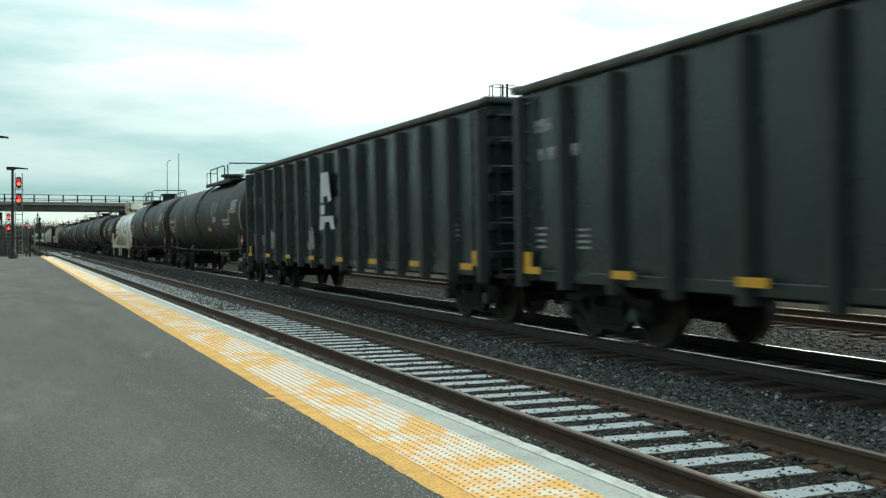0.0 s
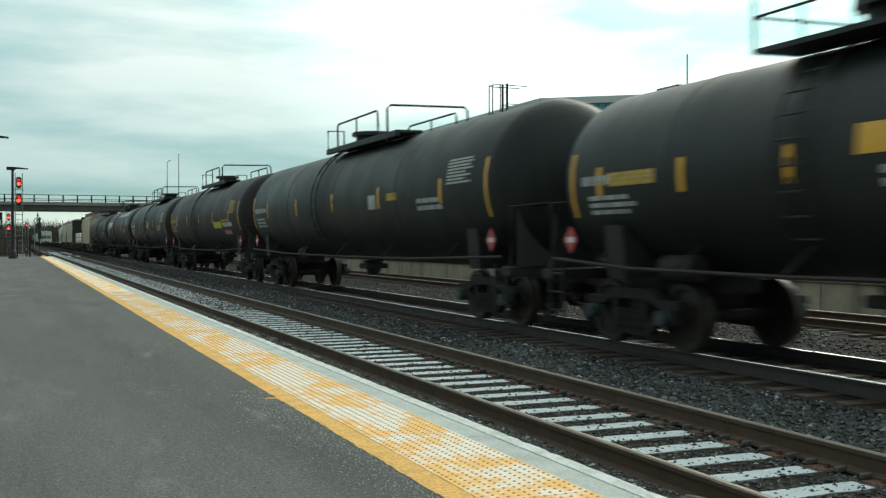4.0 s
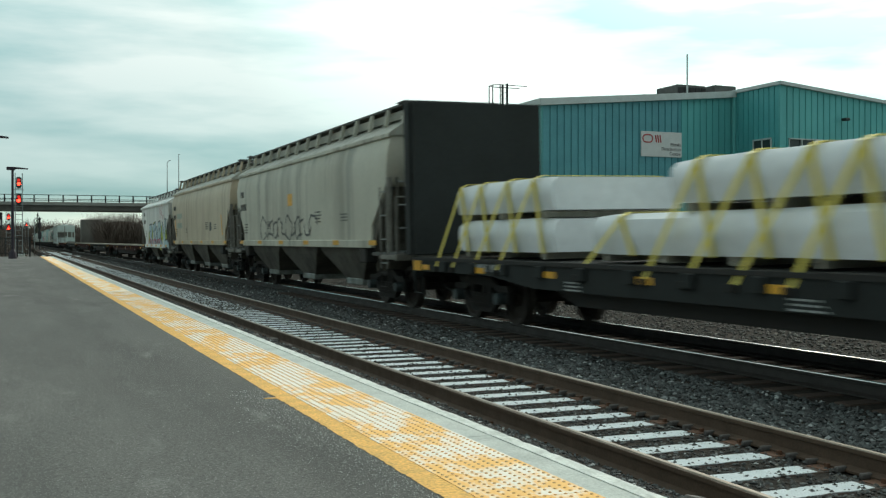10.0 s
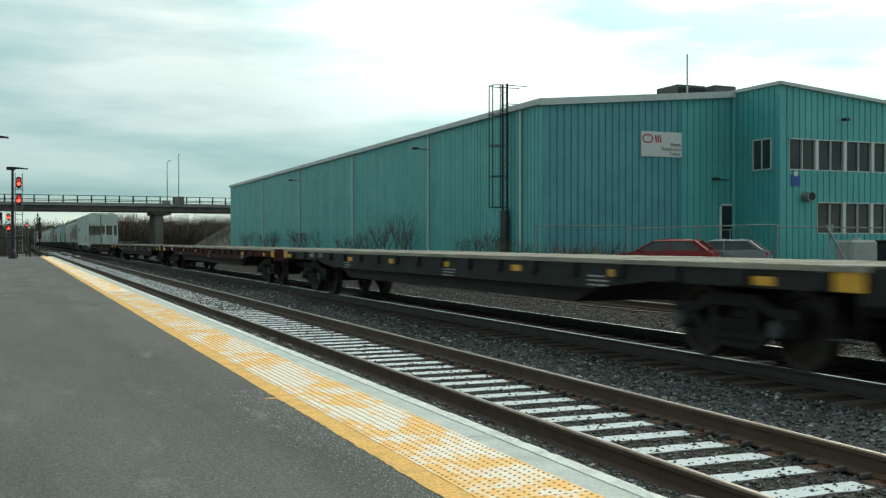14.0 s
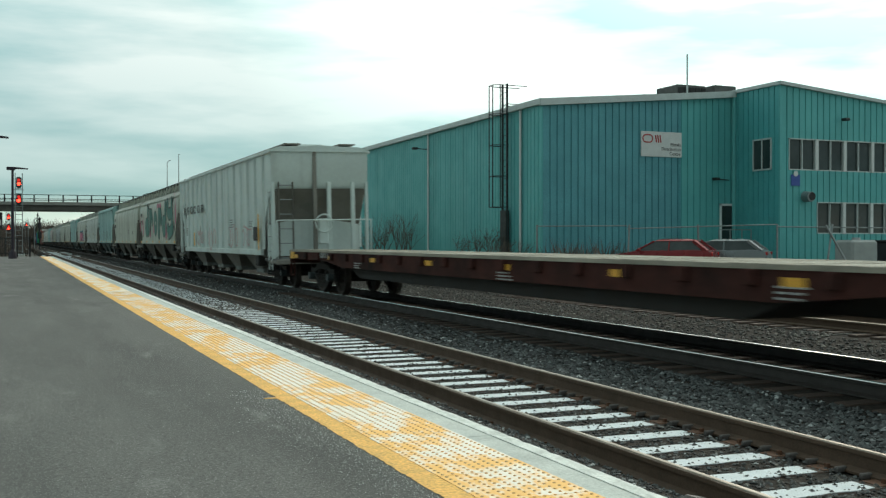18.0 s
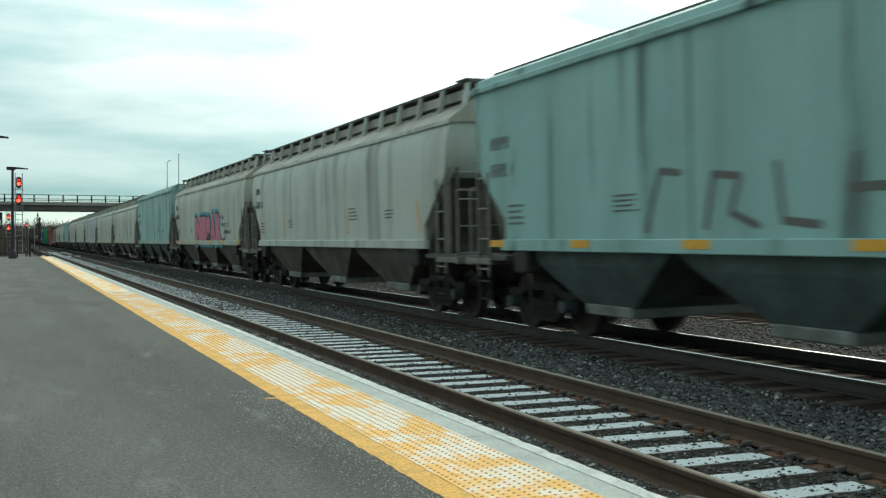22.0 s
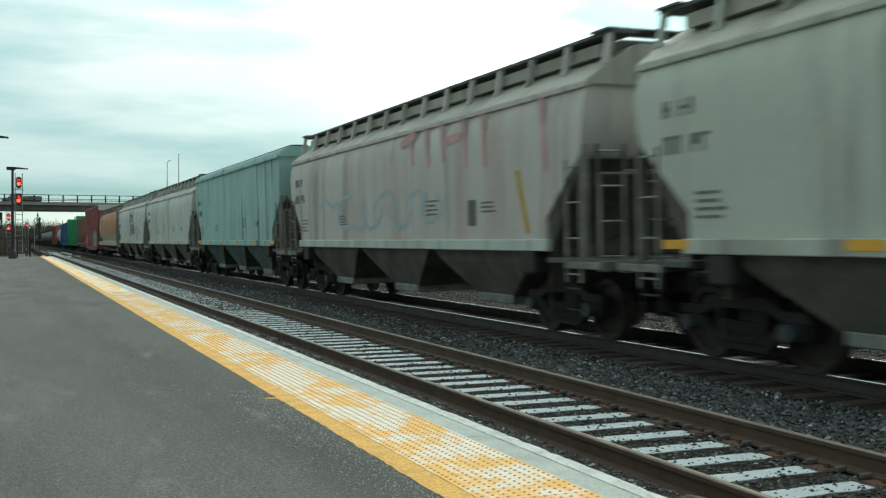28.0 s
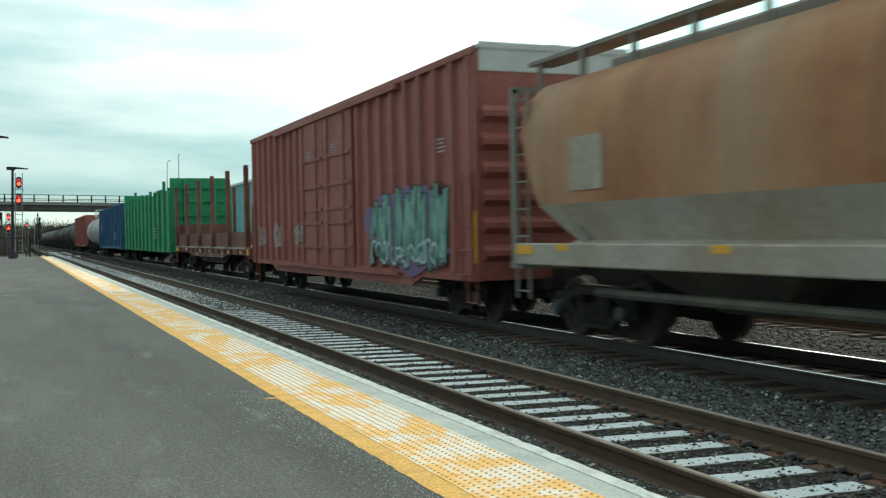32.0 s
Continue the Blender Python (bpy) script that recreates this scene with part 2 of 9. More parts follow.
def tactile_material():
    """Yellow polymer tile, worn through to white in drifting patches."""
    m = bpy.data.materials.new("tactile_tile")
    m.use_nodes = True
    n, l = m.node_tree.nodes, m.node_tree.links
    b = n["Principled BSDF"]
    b.inputs["Roughness"].default_value = 0.75
    co = n.new("ShaderNodeTexCoord")
    mp = n.new("ShaderNodeMapping")
    mp.inputs["Scale"].default_value = (1.3, 0.62, 1.0)
    l.new(co.outputs["Object"], mp.inputs["Vector"])
    a = n.new("ShaderNodeTexNoise")
    a.inputs["Scale"].default_value, a.inputs["Detail"].default_value, a.inputs["Roughness"].default_value = 2.1, 14, 0.74
    l.new(mp.outputs[0], a.inputs["Vector"])
    r = n.new("ShaderNodeValToRGB")
    r.color_ramp.elements[0].position, r.color_ramp.elements[0].color = 0.465, (0.86, 0.50, 0.14, 1)
    r.color_ramp.elements[1].position, r.color_ramp.elements[1].color = 0.535, (0.81, 0.75, 0.65, 1)
    l.new(a.outputs["Fac"], r.inputs[0])
    l.new(r.outputs[0], b.inputs["Base Color"])
    return m


M_TACTILE = tactile_material()


# ---------------------------------------------------------------- mesh tools
class Shape:
    """Collects faces for one mesh."""

    def __init__(self):
        self.v, self.f = [], []

    def add(self, vs, fs):
        k = len(self.v)
        self.v += [tuple(p) for p in vs]
        self.f += [tuple(i + k for i in q) for q in fs]
        return self

    def box(self, x0, x1, y0, y1, z0, z1, c=0.0):
        if x0 > x1: x0, x1 = x1, x0
        if y0 > y1: y0, y1 = y1, y0
        if z0 > z1: z0, z1 = z1, z0
        if c <= 0:
            return self.add([(x0, y0, z0), (x1, y0, z0), (x1, y1, z0), (x0, y1, z0), (x0, y0, z1), (x1, y0, z1), (x1, y1, z1), (x0, y1, z1)],
                            [(3, 2, 1, 0), (4, 5, 6, 7), (0, 1, 5, 4), (1, 2, 6, 5), (2, 3, 7, 6), (3, 0, 4, 7)])
        c = min(c, (x1 - x0) / 2.1, (y1 - y0) / 2.1, (z1 - z0) / 2.1)
        ring = lambda d, z: [(x0 + d + c, y0 + d, z), (x1 - d - c, y0 + d, z), (x1 - d, y0 + d + c, z), (x1 - d, y1 - d - c, z),
                             (x1 - d - c, y1 - d, z), (x0 + d + c, y1 - d, z), (x0 + d, y1 - d - c, z), (x0 + d, y0 + d + c, z)]
        return self.loft([ring(c * 0.7, z0), ring(0, z0 + c), ring(0, z1 - c), ring(c * 0.7, z1)])

    def loft(self, rings, cap=True, closed=True):
        n = len(rings[0])
        vs = [p for r in rings for p in r]
        fs = []
        for i in range(len(rings) - 1):
            for j in range(n if closed else n - 1):
                a, b = i * n + j, i * n + (j + 1) % n
                fs.append((a, b, b + n, a + n))
        if cap:
            fs.append(tuple(reversed(range(n))))
            fs.append(tuple(range((len(rings) - 1) * n, len(rings) * n)))
        return self.add(vs, fs)

    def tube(self, pts, r, n=6):
        """A round bar along a bent line."""
        pts = [Vector(p) for p in pts]
        rings = []
        for i, p in enumerate(pts):
            d = (pts[min(i + 1, len(pts) - 1)] - pts[max(i - 1, 0)]).normalized()
            a = d.cross(Vector((0, 0, 1)) if abs(d.z) < 0.9 else Vector((1, 0, 0))).normalized()
            b = d.cross(a)
            rings.append([p + (a * math.cos(2 * math.pi * k / n) + b * math.sin(2 * math.pi * k / n)) * r for k in range(n)])
        return self.loft(rings)

    def cone(self, p0, p1, r0, r1, n=12):
        p0, p1 = Vector(p0), Vector(p1)
        d = (p1 - p0).normalized()
        a = d.cross(Vector((0, 0, 1)) if abs(d.z) < 0.9 else Vector((1, 0, 0))).normalized()
        b = d.cross(a)
        return self.loft([[p + (a * math.cos(2 * math.pi * k / n) + b * math.sin(2 * math.pi * k / n)) * r for k in range(n)] for p, r in ((p0, r0), (p1, r1))])

    def prism_x(self, outline, x0, x1):
        """An outline of (y, z) pulled along x."""
        return self.loft([[(x0, y, z) for y, z in outline], [(x1, y, z) for y, z in outline]])

    def prism_y(self, outline, y0, y1):
        """An outline of (x, z) pulled along y."""
        return self.loft([[(x, y0, z) for x, z in outline], [(x, y1, z) for x, z in outline]])

    def prism_z(self, outline, z0, z1):
        return self.loft([[(x, y, z0) for x, y in outline], [(x, y, z1) for x, y in outline]])

    def mesh(self, name, material, smooth=False):
        me = bpy.data.meshes.new(name)
        me.from_pydata(self.v, [], self.f)
        bm = bmesh.new()
        bm.from_mesh(me)
        bmesh.ops.recalc_face_normals(bm, faces=bm.faces)
        bm.to_mesh(me)
        bm.free()
        me.materials.append(material)
        if smooth:
            me.shade_smooth()
            me.set_sharp_from_angle(angle=radians(40))
        return me


def empty(name, m=None, label="", category="", group="", kind=""):
    ob = new(name)
    ob.empty_display_size = 0.2
    if m is not None:
        ob.matrix_world = m
    return tagged(ob, label, category, group, kind)


def part(name, sh, material, parent, label="", at=None, smooth=False):
    """Links one mesh under a thing or a part; sh is a Shape, or a mesh to share."""
    me = sh if isinstance(sh, bpy.types.Mesh) else sh.mesh(name, material, smooth)
    ob = new(name, me)
    ob.parent = parent
    if at is not None:
        ob.matrix_local = at
    if label:
        ob["label"] = label
    return ob


def thing(name, sh, material, label, category, group="", kind="", m=None, smooth=False):
    me = sh if isinstance(sh, bpy.types.Mesh) else sh.mesh(name, material, smooth)
    ob = new(name, me)
    if m is not None:
        ob.matrix_world = m
    return tagged(ob, label, category, group, kind)


SHARED = {}


def shared(key, make):
    if key not in SHARED:
        SHARED[key] = make()
    return SHARED[key]

# ---------------------------------------------------------------- ground, tracks, platform
X1, X2, X3 = 4.70, 8.92, 14.70          # centres of the three tracks
NEAR, FAR = -70.0, 640.0

g = Shape().add([(-900, -700, -0.62), (1400, -700, -0.62), (1400, 2600, -0.62), (-900, 2600, -0.62)], [(0, 1, 2, 3)])
thing("ground", g, M_GROUND, "dull brown trackside gravel and dead grass", "ground", kind="structure")

bed = Shape().prism_y([(3.05, -0.60), (3.11, -0.03), (3.40, -0.05), (3.75, -0.12), (3.90, -0.165), (3.98, -0.185), (4.1, -0.182), (5.3, -0.182), (5.42, -0.19), (5.9, -0.205), (6.5, -0.26), (7.3, -0.24), (7.65, -0.19), (10.2, -0.19),
                       (10.9, -0.30), (12.2, -0.36), (13.2, -0.22), (16.2, -0.22), (16.62, -0.3), (16.62, -0.60)], NEAR, FAR)
thing("ballast_bed", bed, M_BALLAST, "dark grey crushed stone ballast under the tracks", "ballast", kind="structure")


def rail_shape(x, y0, y1, z=0.0):
    o = [(-0.07, -0.172), (0.07, -0.172), (0.07, -0.155), (0.012, -0.13), (0.009, -0.045), (0.034, -0.036), (0.035, -0.008),
         (-0.035, -0.008), (-0.034, -0.036), (-0.009, -0.045), (-0.012, -0.13), (-0.07, -0.155)]
    return Shape().prism_y([(x + a, z + b) for a, b in o], y0, y1)


def rail_head(x, y0, y1, z=0.0):
    """The polished band that the wheels run on."""
    return Shape().prism_y([(x - 0.022, z - 0.0075), (x + 0.022, z - 0.0075), (x + 0.018, z + 0.001), (x + 0.008, z + 0.004), (x - 0.008, z + 0.004), (x - 0.018, z + 0.001)], y0, y1)


def track(name, x, y0, y1, label, top, side=M_RAILSIDE):
    t = empty(name, None, label, "railway track", "tracks beside the platform", "structure")
    for s in (-0.7525, 0.7525):
        r = part("rail", rail_shape(x + s, y0, y1), side, t, "rust-brown steel rail" if side is M_RAILSIDE else "sooty dark steel rail")
        part("rail_head", rail_head(x + s, y0, y1), top, r, "worn running surface")
    return t


track_1 = track("track_near", X1, NEAR, FAR, "railway track beside the platform with frosted timber ties", M_RAILDULL)
track_2 = track("track_middle", X2, NEAR, FAR, "main railway track with bright rails, under the train", M_RAILTOP, M_RAILDARK)
track_3 = track("track_far", X3, NEAR, FAR, "rusty siding track behind the train", M_RAILDULL)

rng = random.Random(5)


def tie_mesh():
    return Shape().box(-1.28, 1.28, -0.112, 0.112, -0.34, -0.172, 0.012).mesh("tie", M_TIE)


def frost_mesh(k):
    r = random.Random(k)
    up, lo = [], []
    n = 14
    x0, x1 = -0.52 - r.random() * 0.06, 0.50 + r.random() * 0.07
    for i in range(n + 1):
        x = x0 + (x1 - x0) * i / n
        e = 0.02 if i in (0, n) else 0
        lo.append((x, -0.106 + e * 0.4 + r.random() ** 4 * 0.022))
        up.append((x, 0.107 - e * 0.4 - r.random() ** 4 * 0.016))
    o = lo + up[::-1]
    return Shape().prism_z(o, -0.1735, -0.167).mesh("frost", M_FROST)


TIES = [5.68 + 0.497 * k for k in range(-20, 260)]
for i, y in enumerate(TIES):
    t = part("tie", shared("tie", tie_mesh), M_TIE, track_1, at=pose(X1 + rng.uniform(-0.015, 0.015), y + rng.uniform(-0.018, 0.018), 0, 0, 0, rng.uniform(-0.6, 0.6)))
    k = rng.randrange(9)
    part("frost", shared(("frost", k), lambda k=k: frost_mesh(k)), M_FROST, t, "thin white frost")
    if -2 < y < 45:
        for s in (-0.7525, 0.7525):
            part("tie_plate", shared("plate", lambda: Shape().box(-0.18, 0.18, -0.085, 0.085, -0.175, -0.1655, 0.004)
                 .box(-0.11, -0.08, -0.05, -0.02, -0.17, -0.135).box(0.08, 0.11, 0.02, 0.05, -0.17, -0.135).box(0.08, 0.11, -0.05, -0.02, -0.17, -0.14).mesh("tie_plate", M_PLATE)), M_PLATE, t, at=pose(s, 0, 0))
# rail anchors clipped to the rail foot beside each tie
for y in TIES:
    if 2 < y < 36:
        for dy in (-0.15, 0.15):
            part("rail_anchor", shared("anchor", lambda: Shape().box(-0.05, 0.05, -0.02, 0.02, -0.175, -0.135, 0.008).mesh("rail_anchor", M_ANCHOR)), M_ANCHOR, track_1,
                 at=pose(X1 + 0.665, y + dy + rng.uniform(-0.02, 0.02), 0, 0, 0, rng.uniform(-6, 6)))
rest = Shape()
for k in range(60):
    y = TIES[-1] + 0.497 * (k + 1)
    rest.box(X1 - 0.5 + rng.uniform(0, 0.3), X1 + 0.5 - rng.uniform(0, 0.4), y - 0.10, y + 0.10, -0.3, -0.170)
tagged(part("far_ties", rest, M_FROST, track_1, "frosted ties in the distance"), kind="stuff")
for x, tr, n in ((X2, track_2, 150), (X3, track_3, 60)):
    for k in range(n):
        y = -3 + 0.52 * k
        part("tie", shared("tie2", lambda: Shape().box(-1.28, 1.28, -0.112, 0.112, -0.34, -0.176, 0.012).mesh("tie", M_TIE)), M_TIE, tr,
             at=pose(x + rng.uniform(-0.03, 0.03), y + rng.uniform(-0.02, 0.02), 0, 0, 0, rng.uniform(-0.8, 0.8)))


def stones(name, boxes, label, seed, material=M_STONE):
    """Loose stones: many small angular pieces lying on the bed."""
    r = np.random.RandomState(seed)
    ico = np.array([(0, 0, 1), (0.89, 0, 0.3), (0.28, 0.85, 0.35), (-0.72, 0.53, 0.3), (-0.72, -0.53, 0.35), (0.28, -0.85, 0.3), (0, 0, -0.7)])
    tri = np.array([(0, 1, 2), (0, 2, 3), (0, 3, 4), (0, 4, 5), (0, 5, 1), (6, 2, 1), (6, 3, 2), (6, 4, 3), (6, 5, 4), (6, 1, 5)])
    vs, fs, k = [], [], 0
    for x0, x1, y0, y1, z0, n, s0, s1 in boxes:
        u = r.rand(n)
        ys = y0 + (y1 - y0) * u ** 1.7
        xs = x0 + (x1 - x0) * r.rand(n)
        for x, y in zip(xs, ys):
            s = s0 + (s1 - s0) * r.rand() ** 2
            a = r.rand() * 6.28
            p = ico * (s * (0.7 + 0.6 * r.rand(7, 1))) * (1.0, 0.75 + 0.4 * r.rand(), 0.6 + 0.3 * r.rand())
            c, d = math.cos(a), math.sin(a)
            zz = z0(x) if callable(z0) else z0
            vs.append(np.stack([x + p[:, 0] * c - p[:, 1] * d, y + p[:, 0] * d + p[:, 1] * c, zz + p[:, 2] + r.rand() * 0.012], 1))
            fs.append(tri + k)
            k += 7
    me = bpy.data.meshes.new(name)
    me.from_pydata(np.concatenate(vs).tolist(), [], np.concatenate(fs).tolist())
    me.materials.append(material)
    ob = new(name, me)
    return tagged(ob, label, "stones", kind="stuff")


def bed_z(x):
    return float(np.interp(x, (5.5, 5.9, 6.5, 7.3, 7.65), (-0.2, -0.205, -0.26, -0.24, -0.19)))


def bed_z0(x):
    return float(np.interp(x, (3.11, 3.4, 3.75, 3.9), (-0.035, -0.055, -0.125, -0.165)))


def bed_z2(x):
    return float(np.interp(x, (10.2, 10.9, 12.2, 13.2), (-0.19, -0.30, -0.36, -0.22)))


stones("ballast_stones", [(5.62, 7.58, 3.0, 34.0, bed_z, 15000, 0.022, 0.05), (5.62, 7.58, 3.0, 15.0, bed_z, 15000, 0.014, 0.034), (5.62, 8.1, 32.0, 95.0, bed_z, 7000, 0.03, 0.06),
                          (3.12, 3.88, 3.5, 30.0, bed_z0, 7500, 0.010, 0.026), (4.05, 5.36, 3.5, 24.0, -0.185, 6500, 0.011, 0.027)],
       "angular dark grey ballast stones, some frosted", 3)
stones("ballast_stones", [(4.05, 5.36, 3.5, 30.0, -0.185, 5600, 0.012, 0.030), (4.05, 5.36, 24.0, 130.0, -0.18, 6500, 0.018, 0.036), (9.75, 13.2, 6.0, 42.0, bed_z2, 14000, 0.024, 0.05), (8.25, 9.6, 5.0, 30.0, -0.2, 2600, 0.02, 0.042), (13.2, 16.5, 14.0, 50.0, -0.22, 6000, 0.024, 0.05)],
       "dull brown-grey ballast stones beyond the main track", 4, M_STONEB)
r7 = random.Random(9)
for k in range(26):
    y = 4 + 26 * r7.random() ** 1.3
    xx = r7.choice((3.35, 3.55, 3.75)) + r7.uniform(-0.1, 0.1)
    s = r7.uniform(0.035, 0.07)
    thing("loose_stone", Shape().box(-s * 1.4, s * 1.4, -s, s, -s * 0.6, s * 0.6, s * 0.45), M_ANCHOR, "pale loose stone on the ballast", "stone", "loose stones by the platform", m=pose(xx, y, bed_z0(xx) + 0.01, r7.uniform(-15, 15), r7.uniform(-15, 15), r7.uniform(0, 180)))

# platform: asphalt, yellow line, tactile tiles, concrete coping
PZ = 0.13
PEND = 95.0
platform = empty("platform", None, "asphalt station platform with yellow tactile edge", "platform", kind="structure")
part("asphalt", Shape().box(-40, 2.03, NEAR, PEND, -0.55, PZ), M_ASPHALT, platform, "grey asphalt with salt stains")
wob = Shape()
r8 = random.Random(2)
lo, up = [], []
for k in range(2300):
    y = -4 + 0.045 * k
    if y > PEND: break
    lo.append((2.032 + 0.003 * math.sin(y * 1.9) + r8.uniform(-0.008, 0.008), y))
    up.append((2.187 + r8.uniform(-0.006, 0.002), y))
part("slab", Shape().box(2.03, 2.186, NEAR, PEND, -0.55, PZ - 0.002), M_ASPHALT, platform)
for (a, b, c_, d) in zip(lo, up, lo[1:], up[1:]):
    wob.add([(a[0], a[1], PZ + 0.003), (b[0], b[1], PZ + 0.003), (d[0], d[1], PZ + 0.003), (c_[0], c_[1], PZ + 0.003)], [(0, 1, 2, 3)])
part("yellow_line", wob, M_YLINE, platform, "scuffed yellow painted line")
part("paint_spill", Shape().prism_z([(1.92, 8.46), (2.045, 8.42), (2.045, 8.50), (1.95, 8.50)], PZ + 0.0005, PZ + 0.003), M_YLINE, platform, "smear of yellow paint")
part("coping_base", Shape().box(2.186, 3.08, NEAR, PEND, -0.55, PZ - 0.02), M_COPING, platform)
for k in range(0, 60):
    y0 = -12 + 3.05 * k
    y1 = min(y0 + 3.042, PEND)
    if y0 > PEND: break
    slab_ = part("coping_slab", Shape().box(2.803, 2.985, y0, y1, -0.10, PZ - 0.003, 0.006), M_COPING, platform)
    nose, rn = [], random.Random(k + 70)
    for q in range(41):
        chip_ = rn.random() ** 6 * 0.02
        yy = y0 + (y1 - y0) * q / 40
        nose.append([(2.987 + rn.uniform(-0.004, 0.004), yy, -0.10), (3.100, yy, -0.10), (3.100 - chip_ * 0.4, yy, PZ - 0.018), (3.092 - chip_, yy, PZ + 0.002), (2.987 + rn.uniform(-0.003, 0.003), yy, PZ + 0.002)])
    part("coping_nose", Shape().loft(nose), M_COPEDGE, slab_, "chipped whitewashed edge")
TILE = 0.61
for k in range(-6, 152):
    y0 = 1.0 + TILE * k
    if y0 > PEND - TILE: break
    part("tactile_tile", Shape().box(2.190, 2.797, y0 + 0.003, y0 + TILE - 0.003, PZ - 0.03, PZ + 0.004), M_TACTILE, platform)


def domes():
    vs, fs, k = [], [], 0
    ang = np.arange(7) * 2 * math.pi / 7
    for iy in range(440):
        y = 2.2 + 0.0585 * iy
        for ix in range(10):
            x = 2.2205 + 0.0608 * ix
            for rr, z in ((0.0115, PZ + 0.003), (0.0065, PZ + 0.0090)):
                vs += [(x + rr * math.cos(a), y + rr * math.sin(a), z) for a in ang]
            for j in range(7):
                fs.append((k + j, k + (j + 1) % 7, k + 7 + (j + 1) % 7, k + 7 + j))
            fs.append(tuple(range(k + 7, k + 14)))
            k += 14
    me = bpy.data.meshes.new("tactile_domes")
    me.from_pydata(vs, [], fs)
    me.materials.append(mat("dome_orange", (0.66, 0.34, 0.09), 0.7, col2=(0.55, 0.42, 0.26), scale=2.0, amount=0.9, fine=30, bump=0))
    return me


tagged(part("tactile_domes", domes(), M_TACTILE, platform, "rows of small raised domes"), kind="stuff")

# salt grit scattered on the asphalt beside the line
grit_r = np.random.RandomState(12)
gv, gf = [], []
for k in range(2600):
    yy = 3.0 + 6.0 * grit_r.rand() ** 2.2
    xx = 2.02 - abs(grit_r.normal(0, 0.17))
    sz = 0.0016 + 0.0030 * grit_r.rand() ** 2
    n0 = len(gv)
    gv += [(xx - sz, yy - sz, PZ), (xx + sz, yy - sz * 0.6, PZ), (xx, yy + sz, PZ), (xx, yy, PZ + sz * 1.6)]
    gf += [(n0, n0 + 1, n0 + 3), (n0 + 1, n0 + 2, n0 + 3), (n0 + 2, n0, n0 + 3)]
grit_me = bpy.data.meshes.new("salt_grit")
grit_me.from_pydata(gv, [], gf)
grit_me.materials.append(mat("salt_white", (0.62, 0.65, 0.62), 0.6, scale=40, amount=0.5, bump=0))
tagged(new("salt_grit", grit_me), "scattered white salt grit on the asphalt", "salt", kind="stuff")

# low concrete wall behind the siding, and the yard it holds
wall = empty("retaining_wall", None, "low weathered beige concrete wall along the siding", "wall", kind="structure")
for k in range(-10, 60):
    y0 = 3.0 * k
    part("wall_panel", Shape().box(16.8, 17.05, y0 + 0.01, y0 + 2.99, -0.5, 0.52, 0.02), M_WALLC, wall)
part("wall_cap", Shape().box(16.74, 17.10, -30, 180, 0.522, 0.60, 0.02), M_WALLC, wall)
thing("yard", Shape().box(17.05, 120, -80, 190, -0.6, 0.05), M_YARD, "gravel yard around the warehouse", "yard", kind="structure")

# ---------------------------------------------------------------- teal warehouse
TEAL = (0.110, 0.435, 0.43)
M_TEAL = mat("teal_cladding", TEAL, 0.5, 0.15, col2=(0.085, 0.355, 0.36), scale=0.8, amount=0.6, fine=20, bump=0.001, grain=0.06, grime=(0.07, 0.26, 0.26), grime_amt=0.4, grime_scale=0.8, spread=1)
M_TRIM = mat("pale_flashing", (0.55, 0.61, 0.60), 0.5, 0.1, scale=2, amount=0.4, bump=0.002)
M_GLASS = mat("window_glass", (0.018, 0.027, 0.027), 0.06, 0.0, col2=(0.05, 0.068, 0.068), scale=0.7, amount=0.9, bump=0, spec=0.45)
M_WHITEP = mat("white_paint", (0.68, 0.71, 0.70), 0.6, scale=3, amount=0.35, bump=0.001)
M_DARKMETAL = mat("dark_steel", (0.03, 0.036, 0.036), 0.55, 0.3, scale=5, amount=0.6, bump=0.002)
M_GREYMETAL = mat("galvanised_steel", (0.30, 0.33, 0.33), 0.45, 0.6, scale=6, amount=0.6, bump=0.001)
M_ROOF = mat("roof_sheet", (0.25, 0.28, 0.28), 0.6, 0.1, scale=1, amount=0.4, bump=0.002)
M_RED = mat("sign_red", (0.42, 0.05, 0.05), 0.6, scale=3, amount=0.2, bump=0)
M_BLUE = mat("sign_blue", (0.05, 0.10, 0.36), 0.6, scale=3, amount=0.2, bump=0)
M_BLACK = mat("black_ink", (0.012, 0.012, 0.012), 0.6, scale=3, amount=0.2, bump=0)

XB, YB, YBF, EAVE, ZG = 22.3, 41.4, 120.0, 7.9, 0.05
XO, YO = 33.1, 38.1          # office block corner
RIDGE = 8.85


def clad(sh_x, u0, u1, z0, top, pitch=0.37, depth=0.045):
    """Corrugated cladding: ribs of trapezoid section between u0 and u1, up to top(u)."""
    prof, u = [], u0
    while u < u1 - 1e-6:
        for du, e in ((0, 0), (0.015, depth), (0.315, depth), (0.33, 0), (0.37, 0)):
            if u + du <= u1 + 1e-6:
                prof.append((u + du, e))
        u += pitch
    prof.append((u1, 0))
    lo, hi = [], []
    for a, e in prof:
        lo.append((*sh_x(a, e), z0))
        hi.append((*sh_x(a, e), top(a)))
    return Shape().loft([lo, hi], cap=False, closed=False)


warehouse = empty("warehouse", None, "long teal corrugated metal warehouse with pale roof flashing", "building")
DX = (23.4 - 22.3) / (YBF - YB)
